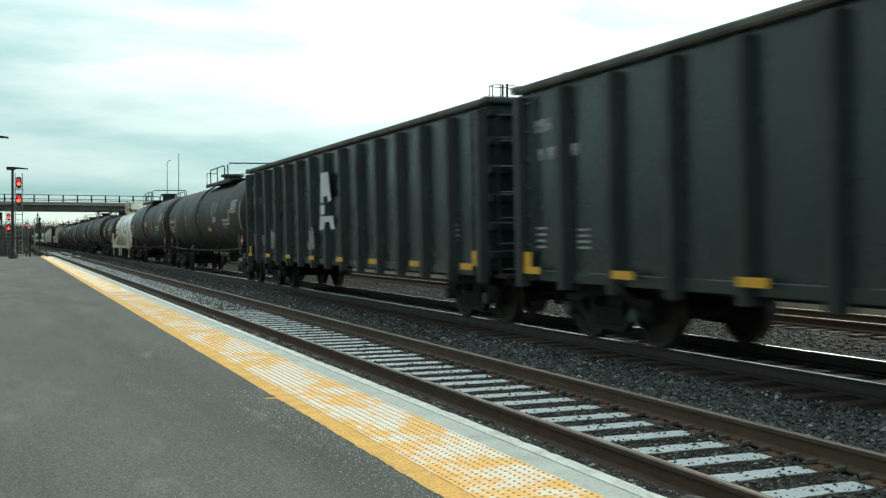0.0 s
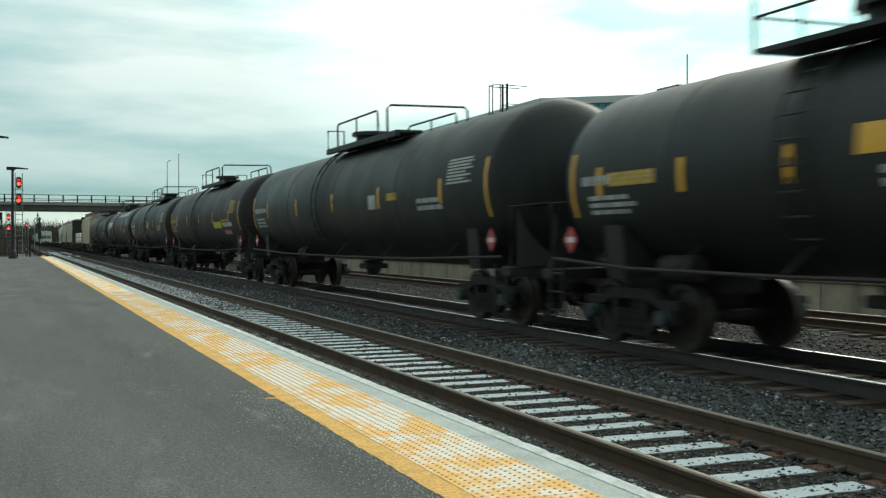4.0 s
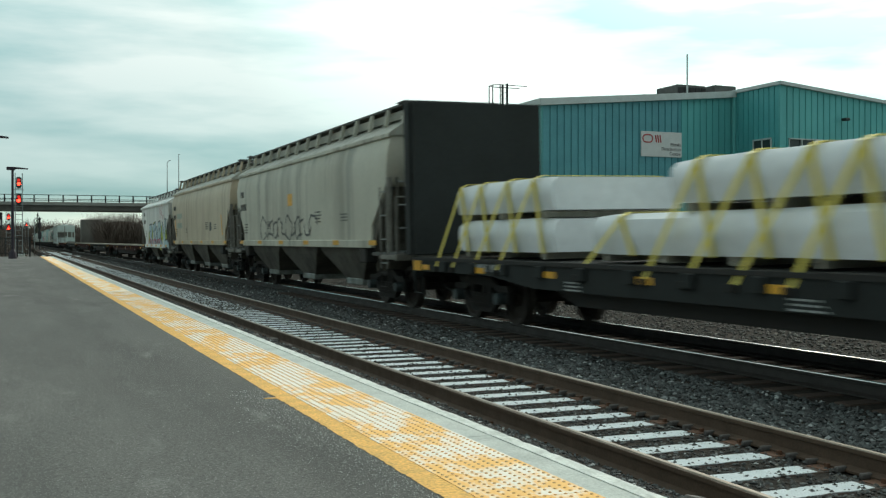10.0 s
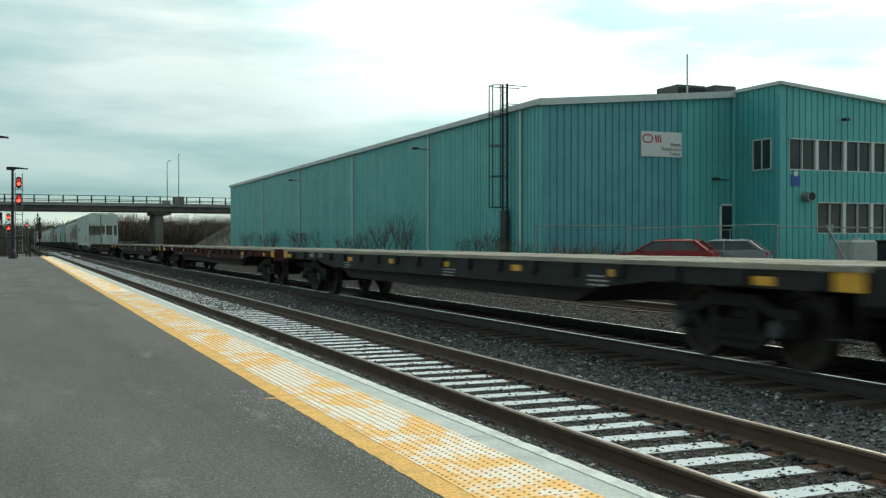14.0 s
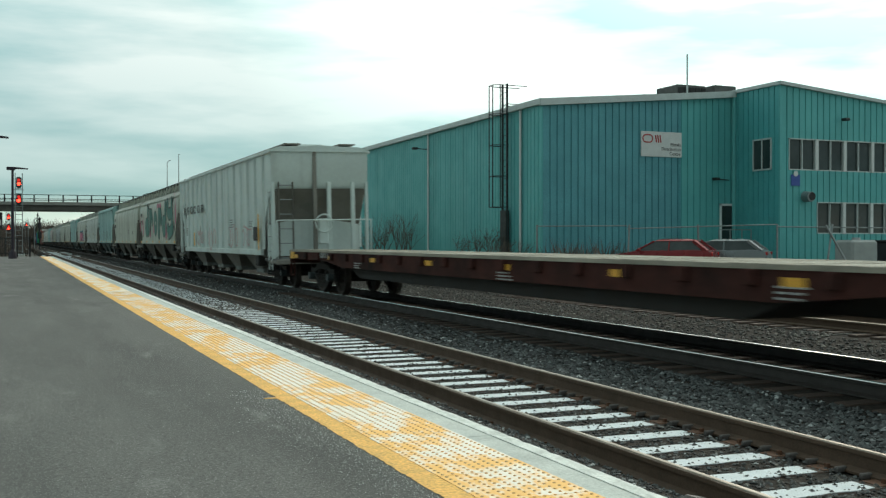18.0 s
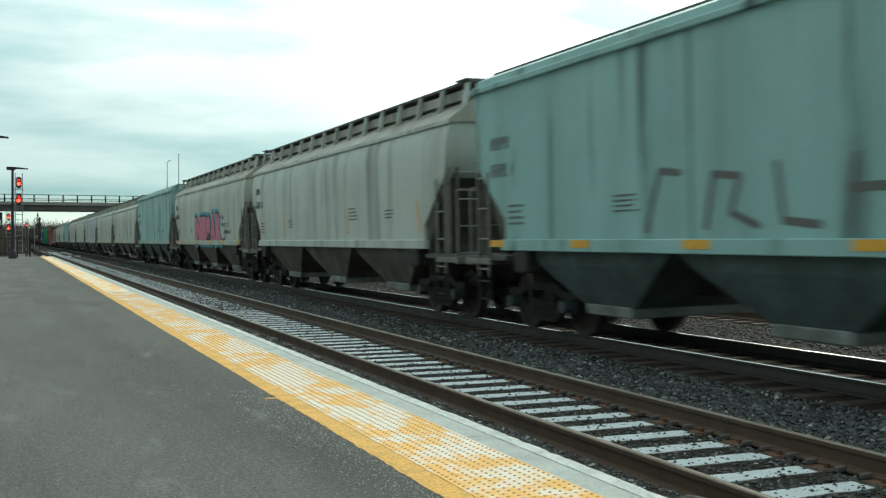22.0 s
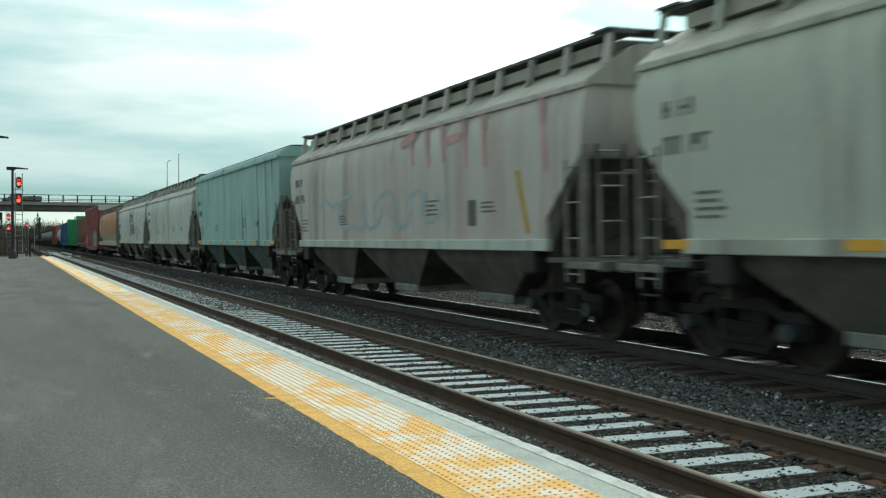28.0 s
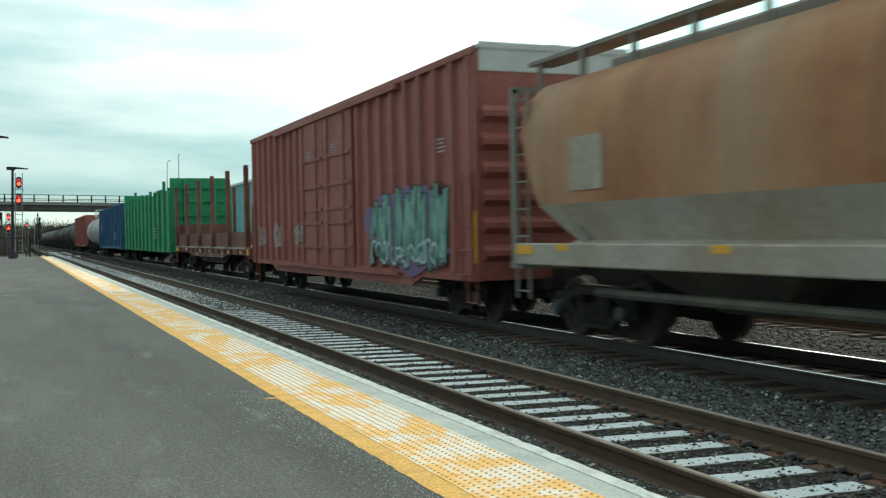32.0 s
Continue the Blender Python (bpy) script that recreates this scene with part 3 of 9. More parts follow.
# trackside wall, one cladding bay between each pair of downpipes
bays = [41.4, 43.5, 55.7, 70.9, 86.7, 101.9, 120.0]
for a, b in zip(bays, bays[1:]):
    part("cladding_bay", clad(lambda u, e: (XB + (u - YB) * DX - e, u), a, b, ZG, lambda u: EAVE), M_TEAL, warehouse)
for y in bays[1:-1]:
    x = XB + (y - YB) * DX
    part("downpipe", Shape().tube([(x - 0.10, y, ZG), (x - 0.10, y, EAVE - 0.05)], 0.06, 8), M_WHITEP, warehouse, "pale grey downpipe")
eg = lambda x: EAVE + (RIDGE - EAVE) * max(0.0, min(1.0, (x - XB) / (XO - XB)))
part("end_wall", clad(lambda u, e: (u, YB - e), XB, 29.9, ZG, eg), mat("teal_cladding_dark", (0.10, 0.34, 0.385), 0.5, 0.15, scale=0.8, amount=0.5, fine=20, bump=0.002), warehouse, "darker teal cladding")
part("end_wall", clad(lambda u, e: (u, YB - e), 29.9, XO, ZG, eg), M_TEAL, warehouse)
part("back_walls", Shape().box(XB + 1.2, 75, YB + 0.05, YBF, ZG, EAVE - 0.1), M_TEAL, warehouse)
roof = Shape().loft([[(XB - 0.15, YB - 0.15, EAVE), (XO, YB - 0.15, RIDGE), (60, YB - 0.15, RIDGE + 0.3), (60, YB - 0.15, RIDGE + 0.1), (XO, YB - 0.15, RIDGE - 0.05), (XB - 0.15, YB - 0.15, EAVE - 0.05)],
                     [(23.3, YBF, EAVE), (XO + 1, YBF, RIDGE), (60, YBF, RIDGE + 0.3), (60, YBF, RIDGE + 0.1), (XO + 1, YBF, RIDGE - 0.05), (23.3, YBF, EAVE - 0.05)]])
part("roof", roof, M_ROOF, warehouse, "shallow pale metal roof")
part("gutter", Shape().loft([[(x0 + a, y, EAVE + b) for a, b in ((-0.24, -0.2), (0.02, -0.2), (0.02, 0.06), (-0.24, 0.06))] for x0, y in ((XB, YB - 0.2), (23.4, YBF))]), M_TRIM, warehouse, "pale grey eaves gutter")
part("verge_trim", Shape().loft([[(x, YB - 0.22 + a, eg(x) + b) for a, b in ((0, -0.26), (0.2, -0.26), (0.2, 0.05), (0, 0.05))] for x in (XB - 0.2, XO)]), M_TRIM, warehouse, "pale grey verge flashing")

# office block on the end
of_top = lambda x: 8.78 - 0.09 * (x - XO)
OFX = 48.0
part("office_wall", clad(lambda u, e: (XO - e, u), YO, YB, ZG, lambda u: 8.78), mat("teal_cladding_deep", (0.09, 0.42, 0.43), 0.5, 0.15, scale=0.8, amount=0.5, fine=20, bump=0.002), warehouse)
part("corner_post", Shape().box(XO - 0.06, XO + 0.06, YO - 0.06, YO + 0.06, ZG, 8.78), M_TEAL, warehouse)
part("valley_pipe", Shape().tube([(XO - 0.12, YB - 0.12, ZG), (XO - 0.12, YB - 0.12, 8.7)], 0.1, 8), M_TEAL, warehouse)
# front wall in strips that leave the window bands open
WINS = [(4.80, 6.30), (1.80, 3.32)]
front = lambda u, e: (u, YO - e)
part("front_wall", clad(front, XO, OFX, WINS[0][1], of_top), M_TEAL, warehouse)
part("front_wall", clad(front, XO, OFX, WINS[1][1], lambda u: WINS[0][0]), M_TEAL, warehouse)
part("front_wall", clad(front, XO, OFX, ZG, lambda u: WINS[1][0]), M_TEAL, warehouse)
part("front_wall", clad(front, XO, XO + 0.50, WINS[0][0], lambda u: WINS[0][1]), M_TEAL, warehouse)
part("front_wall", clad(front, XO, XO + 2.20, WINS[1][0], lambda u: WINS[1][1]), M_TEAL, warehouse)
part("office_roof", Shape().loft([[(XO - 0.15, y, 8.78), (OFX, y, of_top(OFX)), (OFX, y, of_top(OFX) + 0.16), (XO - 0.15, y, 8.94)] for y in (YO - 0.2, YB + 6)]), M_TRIM, warehouse, "pale grey roof edge")
part("office_core", Shape().box(XO + 0.3, OFX, YO + 0.35, YB + 4, ZG, 7.9), M_DARKMETAL, warehouse)


def window(x0, x1, z0, z1, y, n=2):
    w = part("window", Shape().box(x0 + 0.05, x1 - 0.05, y + 0.07, y + 0.09, z0 + 0.05, z1 - 0.05), M_GLASS, warehouse, "dark glazed office window")
    fr = Shape().box(x0, x1, y - 0.05, y + 0.1, z0, z0 + 0.05).box(x0, x1, y - 0.05, y + 0.1, z1 - 0.05, z1).box(x0, x0 + 0.035, y - 0.05, y + 0.1, z0, z1).box(x1 - 0.035, x1, y - 0.05, y + 0.1, z0, z1)
    part("window_frame", fr, M_TRIM, w, "pale aluminium frame")
    for k in range(1, n):
        xm = x0 + (x1 - x0) * k / n
        part("mullion", Shape().box(xm - 0.025, xm + 0.025, y - 0.03, y + 0.1, z0 + 0.06, z1 - 0.06), M_TRIM, w)


for (z0, z1), x0 in zip(WINS, (XO + 0.50, XO + 2.20)):
    x = x0
    while x < OFX - 2.6:
        window(x, x + 1.60, z0, z1, YO, 2)
        part("white_panel", Shape().box(x + 1.605, x + 1.74, YO - 0.06, YO + 0.1, z0, z1), M_WHITEP, warehouse, "white infill panel")
        x += 1.745
w = part("window", Shape().box(XO - 0.06, XO - 0.04, YO + 0.55, YO + 1.78, 4.88, 6.30), M_GLASS, warehouse, "dark side window")
fr = Shape()
for y0, y1, z0, z1 in ((0.5, 1.83, 4.83, 4.9), (0.5, 1.83, 6.28, 6.35), (0.5, 0.57, 4.83, 6.35), (1.76, 1.83, 4.83, 6.35), (1.14, 1.2, 4.83, 6.35)):
    fr.box(XO - 0.1, XO - 0.02, YO + y0, YO + y1, z0, z1)
part("window_frame", fr, M_TRIM, w, "pale aluminium frame")

# door in the end wall with its landing
door = part("door", Shape().box(32.25, 32.95, YB - 0.08, YB - 0.05, 1.2, 3.2, 0.01), M_GLASS, warehouse, "dark glazed entrance door")
part("door_frame", Shape().box(32.17, 32.25, YB - 0.12, YB - 0.03, 1.2, 3.3).box(32.95, 33.03, YB - 0.12, YB - 0.03, 1.2, 3.3).box(32.17, 33.03, YB - 0.12, YB - 0.03, 3.2, 3.3), M_WHITEP, door, "white frame")
part("landing", Shape().box(31.0, 33.0, YB - 1.5, YB - 0.1, ZG, 1.18), M_COPING, warehouse, "concrete landing")
lr = Shape()
for x in (31.05, 31.7, 32.4, 32.95):
    lr.tube([(x, YB - 1.45, 1.03), (x, YB - 1.45, 2.0)], 0.025)
lr.tube([(31.05, YB - 1.45, 2.0), (32.95, YB - 1.45, 2.0)], 0.025).tube([(31.05, YB - 1.45, 1.5), (32.95, YB - 1.45, 1.5)], 0.02)
part("landing_rail", lr, M_GREYMETAL, warehouse, "grey pipe handrail")

# roof plant, mast, lamps
M_PLANT = mat("dark_plant_metal", (0.11, 0.115, 0.11), 0.6, 0.2, col2=(0.06, 0.065, 0.06), scale=2, amount=0.8, bump=0.002)
plant = empty("rooftop_unit", None, "grey sheet-metal air handling units on the roof", "roof unit")
part("cabinet", Shape().box(33.7, 35.6, 47, 49, 8.8, 10.1, 0.04), M_PLANT, plant)
part("duct", Shape().box(35.6, 36.2, 47.3, 48.7, 8.8, 9.75, 0.04), M_PLANT, plant)
part("cabinet", Shape().box(36.2, 37.7, 47, 49, 8.8, 10.2, 0.04), M_PLANT, plant)
for k in range(5):
    part("louvre", Shape().box(33.75 + 0.38 * k, 34.06 + 0.38 * k, 46.95, 46.99, 9.1, 9.95), M_BLACK, plant, "dark intake grille")
mast = empty("roof_mast", None, "thin pale antenna mast on the roof edge", "mast")
part("pole", Shape().tube([(32.9, 45.0, 8.75), (32.9, 45.0, 11.35)], 0.045, 8), M_TRIM, mast)
part("foot", Shape().box(32.75, 33.05, 44.85, 45.15, 8.7, 8.85, 0.02), M_GREYMETAL, mast)


def wall_lamp(x, y, z, dx, dy, label):
    o = empty("wall_lamp", pose(x, y, z), label, "wall lamp", "lamps on the warehouse wall")
    part("arm", Shape().tube([(0, 0, 0), (dx, dy, 0.02)], 0.03), M_DARKMETAL, o)
    part("lamp_head", Shape().box(dx - 0.2, dx + 0.1, dy - 0.16, dy + 0.16, -0.04, 0.09, 0.03), M_DARKMETAL, o)


for y, z in ((55.9, 6.85), (86.9, 6.7)):
    wall_lamp(XB + (y - YB) * DX - 0.1, y, z, -0.7, 0, "dark bracket lamp on the teal wall")
wall_lamp(32.7, YB - 0.05, 4.48, -0.85, -0.2, "small dark bracket lamp beside the entrance")
wall_lamp(XO + 3.75, YO - 0.05, 7.26, 0.0, -0.25, "small dark flood lamp on the office gable")
vent = empty("wall_vent", pose(XO + 1.45, YO - 0.05, 3.56), "round louvred vent hood on the office wall", "vent")
part("hood", Shape().cone((0, 0.05, 0), (0, -0.42, -0.02), 0.26, 0.24, 14), M_GREYMETAL, vent, smooth=True)
part("mouth", Shape().cone((0.05, -0.40, 0), (0.05, -0.44, 0), 0.19, 0.19, 14), M_BLACK, vent)
bs = empty("blue_sign", pose(XO + 0.85, YO - 0.06, 4.42), "small blue notice with a white badge", "sign")
part("board", Shape().box(-0.26, 0.26, -0.03, 0, -0.36, 0.16), M_BLUE, bs)
part("badge", Shape().cone((0, -0.03, 0.2), (0, -0.05, 0.2), 0.13, 0.13, 12), M_WHITEP, bs)

sign = empty("company_sign", pose(27.55, YB - 0.06, 5.5), "white board sign with red rounded logo shapes and black lettering", "sign")
part("board", Shape().box(0, 2.32, -0.05, 0, 0, 1.2, 0.01), M_WHITEP, sign, "white panel")
# the logo: rounded ribbon shapes
logo = Shape()
def ribbon(pts, w=0.055):
    for (a, b), (c_, d) in zip(pts, pts[1:]):
        logo.tube([(a, -0.052, b), (c_, -0.052, d)], w / 2, 6)
arc = lambda cx, cz, r, a0, a1: [(cx + r * math.cos(radians(a0 + (a1 - a0) * k / 8)), cz + r * math.sin(radians(a0 + (a1 - a0) * k / 8))) for k in range(9)]
ribbon([(0.46, 1.04)] + arc(0.27, 0.86, 0.18, 90, 270) + [(0.46, 0.68)] + arc(0.46, 0.86, 0.18, 270, 450), 0.065)
for k in range(3):
    ribbon([(0.80 + 0.13 * k, 1.04), (0.86 + 0.13 * k, 0.68)], 0.065)
part("logo", logo, M_RED, sign, "red ribbon-shaped emblem")


def lettering(body, size, material, parent, at, align="LEFT", bold=0.0, name="lettering", label=""):
    cu = bpy.data.curves.new(name, "FONT")
    cu.body, cu.size, cu.align_x, cu.extrude, cu.offset, cu.resolution_u = body, size, align, 0.004, bold, 3
    tmp = bpy.data.objects.new(name, cu)
    scene.collection.objects.link(tmp)
    dg = bpy.context.evaluated_depsgraph_get()
    me = bpy.data.meshes.new_from_object(tmp.evaluated_get(dg))
    bpy.data.objects.remove(tmp)
    me.materials.clear()
    me.materials.append(material)
    return part(name, me, material, parent, label, at=at)


for i, s in enumerate(("Metals", "Distribution", "Centre")):
    lettering(s, 0.225, M_BLACK, sign, pose(2.25, -0.056, 0.53 - 0.22 * i, 90, 0, 0), "RIGHT", 0.0, label="black lettering on the sign")

# caged ladder on the trackside wall
lad = empty("caged_ladder", pose(XB - 0.10, 44.9, 0), "black steel caged roof ladder on the warehouse wall", "ladder")
for y in (-0.25, 0.25):
    part("stile", Shape().box(-0.14, -0.06, y - 0.045, y + 0.045, 2.9, 9.1), M_DARKMETAL, lad)
for k in range(20):
    part("rung", Shape().tube([(-0.09, -0.25, 3.0 + 0.3 * k), (-0.09, 0.25, 3.0 + 0.3 * k)], 0.015, 5), M_DARKMETAL, lad)
for z in (3.1, 4.6, 6.1, 7.6, 9.0):
    part("hoop", Shape().tube([(-0.09, -0.38, z), (-0.55, -0.42, z), (-0.85, -0.2, z), (-0.85, 0.2, z), (-0.55, 0.42, z), (-0.09, 0.38, z)], 0.022, 5), M_DARKMETAL, lad)
for x, y in ((-0.55, -0.42), (-0.85, -0.2), (-0.85, 0.2), (-0.55, 0.42)):
    part("cage_bar", Shape().tube([(x, y, 3.1), (x, y, 9.0)], 0.028, 5), M_DARKMETAL, lad)
part("guard", Shape().box(-0.2, -0.02, -0.32, 0.32, 0.5, 2.95, 0.01), M_DARKMETAL, lad, "dark anti-climb panel")
for z in (8.1, 9.0):
    part("top_rail", Shape().tube([(-0.09, -0.38, z), (0.9, -0.38, z)], 0.02, 5).tube([(-0.09, 0.38, z), (0.9, 0.38, z)], 0.02, 5), M_DARKMETAL, lad)

# ---------------------------------------------------------------- road bridge over the tracks
YBR = 215.0
M_BRIDGE = mat("bridge_concrete", (0.19, 0.185, 0.165), 0.9, col2=(0.11, 0.105, 0.095), scale=0.25, amount=0.8, fine=6, bump=0.01, grime=(0.06, 0.06, 0.055), grime_amt=0.6, grime_scale=0.5)
M_BRLIGHT = mat("bridge_parapet", (0.30, 0.30, 0.275), 0.9, col2=(0.2, 0.2, 0.185), scale=0.3, amount=0.8, fine=6, bump=0.01)
bridge = empty("road_bridge", None, "concrete road bridge over the tracks with steel railing", "bridge")
U0 = 7.45
def bz(x):
    return U0 + 0.05 - 0.00010 * (x - 14) ** 2
xs = [-160 + 8 * k for k in range(38)]
part("girder", Shape().loft([[(x, YBR, bz(x)), (x, YBR, bz(x) + 1.0), (x, YBR + 11, bz(x) + 1.0), (x, YBR + 11, bz(x))] for x in xs]), M_BRIDGE, bridge, "brown weathered girder")
for ya, yb_ in ((-0.7, 0.2), (11.1, 12.0)):
    part("parapet_beam", Shape().loft([[(x, YBR + ya, bz(x) + 1.0), (x, YBR + ya, bz(x) + 1.65), (x, YBR + yb_, bz(x) + 1.65), (x, YBR + yb_, bz(x) + 1.0)] for x in xs]), M_BRLIGHT, bridge, "pale parapet beam")
part("road_deck", Shape().loft([[(x, YBR + 0.2, bz(x) + 1.0), (x, YBR + 0.2, bz(x) + 1.2), (x, YBR + 11.1, bz(x) + 1.2), (x, YBR + 11.1, bz(x) + 1.0)] for x in xs]), M_BRIDGE, bridge)
for i in range(52):
    x = -60 + 2.65 * i
    part("railing_post", shared("brpost", lambda: Shape().box(-0.13, 0.13, -0.08, 0.08, 0, 1.38).mesh("railing_post", M_DARKMETAL)), M_DARKMETAL, bridge, at=pose(x, YBR - 0.5, bz(x) + 1.65))
for dz in (0.22, 0.5, 1.30):
    part("rail_bar", Shape().loft([[(x, YBR - 0.56, bz(x) + 1.65 + dz), (x, YBR - 0.44, bz(x) + 1.65 + dz), (x, YBR - 0.44, bz(x) + 1.77 + dz), (x, YBR - 0.56, bz(x) + 1.77 + dz)] for x in xs]), M_DARKMETAL, bridge)
for x in (27.4, -6.4):
    part("pier", Shape().box(x - 0.85, x + 0.85, YBR + 1, YBR + 10, -0.6, U0 - 0.3, 0.2), M_BRIDGE, bridge, "dark concrete pier")
    part("pier_cap", Shape().box(x - 1.3, x + 2.4, YBR + 0.4, YBR + 10.6, U0 - 0.6, U0, 0.1), M_BRIDGE, bridge)
part("abutment", Shape().box(14.6, 19.5, YBR + 40, YBR + 44, -0.6, U0 - 0.9), M_BRIDGE, bridge)
for x, h, arm in ((28.9, 8.4, 0.5), (31.2, 9.8, 0.0)):
    o = empty("street_lamp", pose(x, YBR - 0.2, bz(x) + 1.65), "thin grey street lamp on the bridge", "street lamp", "bridge street lamps")
    part("pole", Shape().cone((0, 0, 0), (0, 0, h), 0.11, 0.06, 8), M_GREYMETAL, o)
    part("lamp_head", Shape().tube([(0, 0, h), (arm * 0.4, 0, h + 0.3), (arm + 0.2, 0, h + 0.4)], 0.09, 6), M_GREYMETAL, o)
part("lamp_pedestal", Shape().box(30.4, 32.2, YBR - 0.9, YBR + 0.6, bz(31) + 1.3, bz(31) + 3.1), M_BRIDGE, bridge, "dark pedestal block")
part("lamp_pedestal", Shape().box(27.9, 29.4, YBR - 0.9, YBR + 0.6, bz(28) + 1.6, bz(28) + 2.2), M_BRLIGHT, bridge)
# embankment right of the bridge opening
M_EARTH = mat("winter_earth", (0.085, 0.070, 0.050), 0.95, col2=(0.05, 0.042, 0.03), scale=0.3, amount=0.9, fine=3, bump=0.05)
thing("embankment", Shape().loft([[(x0, y, -0.6), (x0 + 16, y, 8.6), (170, y, 8.6), (170, y, -0.6)] for x0, y in ((33, 160), (35, 232))]), M_EARTH, "brown grassy embankment of the bridge road", "embankment", kind="structure")
thing("embankment_far", Shape().loft([[(-9, y, -0.6), (-24, y, 8.6), (-200, y, 8.6), (-200, y, -0.6)] for y in (200, 240)]), M_EARTH, "brown embankment on the platform side", "embankment", kind="structure")

# ---------------------------------------------------------------- rolling stock
M_TRUCK = mat("truck_casting", (0.017, 0.0175, 0.0165), 0.8, spec=0.3, col2=(0.038, 0.033, 0.028), scale=5, amount=0.7, fine=30, bump=0.006)
M_WHEEL = mat("wheel_steel", (0.045, 0.040, 0.036), 0.6, 0.4, col2=(0.075, 0.060, 0.046), scale=4, amount=0.5, bump=0.002)
M_BEARING = mat("bearing_cap", (0.05, 0.07, 0.073), 0.6, col2=(0.04, 0.05, 0.05), scale=9, amount=0.8, bump=0.002, spread=1)
M_UNDER = mat("underframe_black", (0.018, 0.0185, 0.0175), 0.8, col2=(0.038, 0.034, 0.028), scale=2, amount=0.7, bump=0.003)
M_YREFL = mat("yellow_reflector", (0.82, 0.42, 0.03), 0.45, col2=(0.5, 0.28, 0.05), scale=6, amount=0.5, bump=0, spread=1)
M_DECAL = mat("white_stencil", (0.50, 0.53, 0.52), 0.7, col2=(0.26, 0.28, 0.27), scale=10, amount=0.8, fine=60, bump=0, spread=1)
M_DECALK = mat("black_stencil", (0.075, 0.08, 0.078), 0.7, col2=(0.16, 0.165, 0.155), scale=10, amount=0.8, fine=60, bump=0, spread=1)
M_DECALY = mat("yellow_stencil", (0.55, 0.36, 0.05), 0.7, col2=(0.3, 0.2, 0.04), scale=10, amount=0.8, fine=60, bump=0, spread=1)
M_DECALR = mat("red_stencil", (0.42, 0.10, 0.10), 0.7, col2=(0.3, 0.12, 0.11), scale=10, amount=0.8, fine=60, bump=0, spread=1)
M_TANKBLK = mat("tank_black", (0.010, 0.0145, 0.0145), 0.5, col2=(0.019, 0.025, 0.024), scale=0.7, amount=0.9, fine=14, bump=0.001, spec=0.3, grime=(0.035, 0.036, 0.032), grime_amt=0.5, grime_scale=0.8, spread=1)
M_TANKWARM = mat("tank_dusty_black", (0.016, 0.0155, 0.015), 0.55, col2=(0.030, 0.027, 0.024), scale=0.7, amount=0.9, fine=14, bump=0.001, spec=0.3, grime=(0.045, 0.038, 0.030), grime_amt=0.5, grime_scale=0.8, spread=1)
M_TANKWHT = mat("tank_white", (0.87, 0.92, 0.92), 0.4, col2=(0.80, 0.73, 0.60), scale=0.35, amount=0.8, fine=14, bump=0.0, grain=0.02, grime=(0.55, 0.47, 0.35), grime_amt=0.3, grime_scale=0.8)
M_CREAM = mat("cream_frame", (0.68, 0.62, 0.50), 0.6, col2=(0.46, 0.36, 0.25), scale=3, amount=0.7, bump=0.002)
M_TANKGREY = mat("tank_grey", (0.36, 0.38, 0.37), 0.5, col2=(0.25, 0.25, 0.24), scale=0.8, amount=0.7, bump=0.001)
M_GOND = mat("gondola_green_black", (0.022, 0.038, 0.038), 0.28, col2=(0.015, 0.026, 0.026), scale=0.9, amount=0.8, fine=12, bump=0.0, spec=0.55, grain=0.05, grime=(0.028, 0.044, 0.044), grime_amt=0.5, grime_scale=1.1, spread=1)
M_GONDR = mat("gondola_rib_green", (0.024, 0.032, 0.031), 0.55, col2=(0.014, 0.019, 0.018), scale=1.5, amount=0.9, fine=12, bump=0.001, grain=0.05, grime=(0.035, 0.042, 0.04), grime_amt=0.5, grime_scale=1.3, spread=1)
M_PATCH = mat("grey_green_patch", (0.075, 0.11, 0.105), 0.6, scale=3, amount=0.4, bump=0)


def paint(name, col, grime=DUST, amt=0.45, col2=None, streak=(0.12, 0.125, 0.11), runs=0.45):
    col = tuple(min(0.85, c * 1.1) for c in col)
    return mat(name, col, 0.5, spec=0.22, col2=col2 or tuple(c * 0.84 for c in col), scale=0.6, amount=0.7, fine=10, bump=0.0008, grime=grime, grime_amt=amt, grime_scale=1.0, spread=1, grain=0.035, streak=streak, streak_amt=runs)


P_BEIGE = paint("hopper_grey_beige", (0.50, 0.495, 0.415))
P_ROOFG = paint("hopper_roof_weathered", (0.36, 0.365, 0.315), amt=0.7, runs=0.6)
P_SAGE = paint("hopper_sage_grey", (0.45, 0.495, 0.43))
P_BEIGE2 = paint("hopper_tan", (0.52, 0.465, 0.35), grime=RUST, amt=0.35, streak=(0.26, 0.20, 0.13))
P_RUSTY = mat("hopper_stained_cream", (0.56, 0.51, 0.39), 0.6, col2=(0.44, 0.36, 0.25), scale=0.7, amount=0.9, fine=10, bump=0.0015, grime=(0.42, 0.27, 0.15), grime_amt=0.6, grime_scale=0.7, grain=0.04, streak=(0.33, 0.14, 0.06), streak_amt=0.9)
P_WHITE = paint("hopper_white", (0.72, 0.75, 0.72), amt=0.25, runs=0.2)
P_PALE = paint("hopper_pale_grey", (0.465, 0.525, 0.485), amt=0.4)
P_PALEB = paint("hopper_blue_grey", (0.40, 0.45, 0.45), amt=0.4)
P_TEALH = paint("hopper_teal", (0.275, 0.47, 0.455), grime=(0.17, 0.27, 0.26), amt=0.5, streak=(0.06, 0.10, 0.097), runs=0.95)
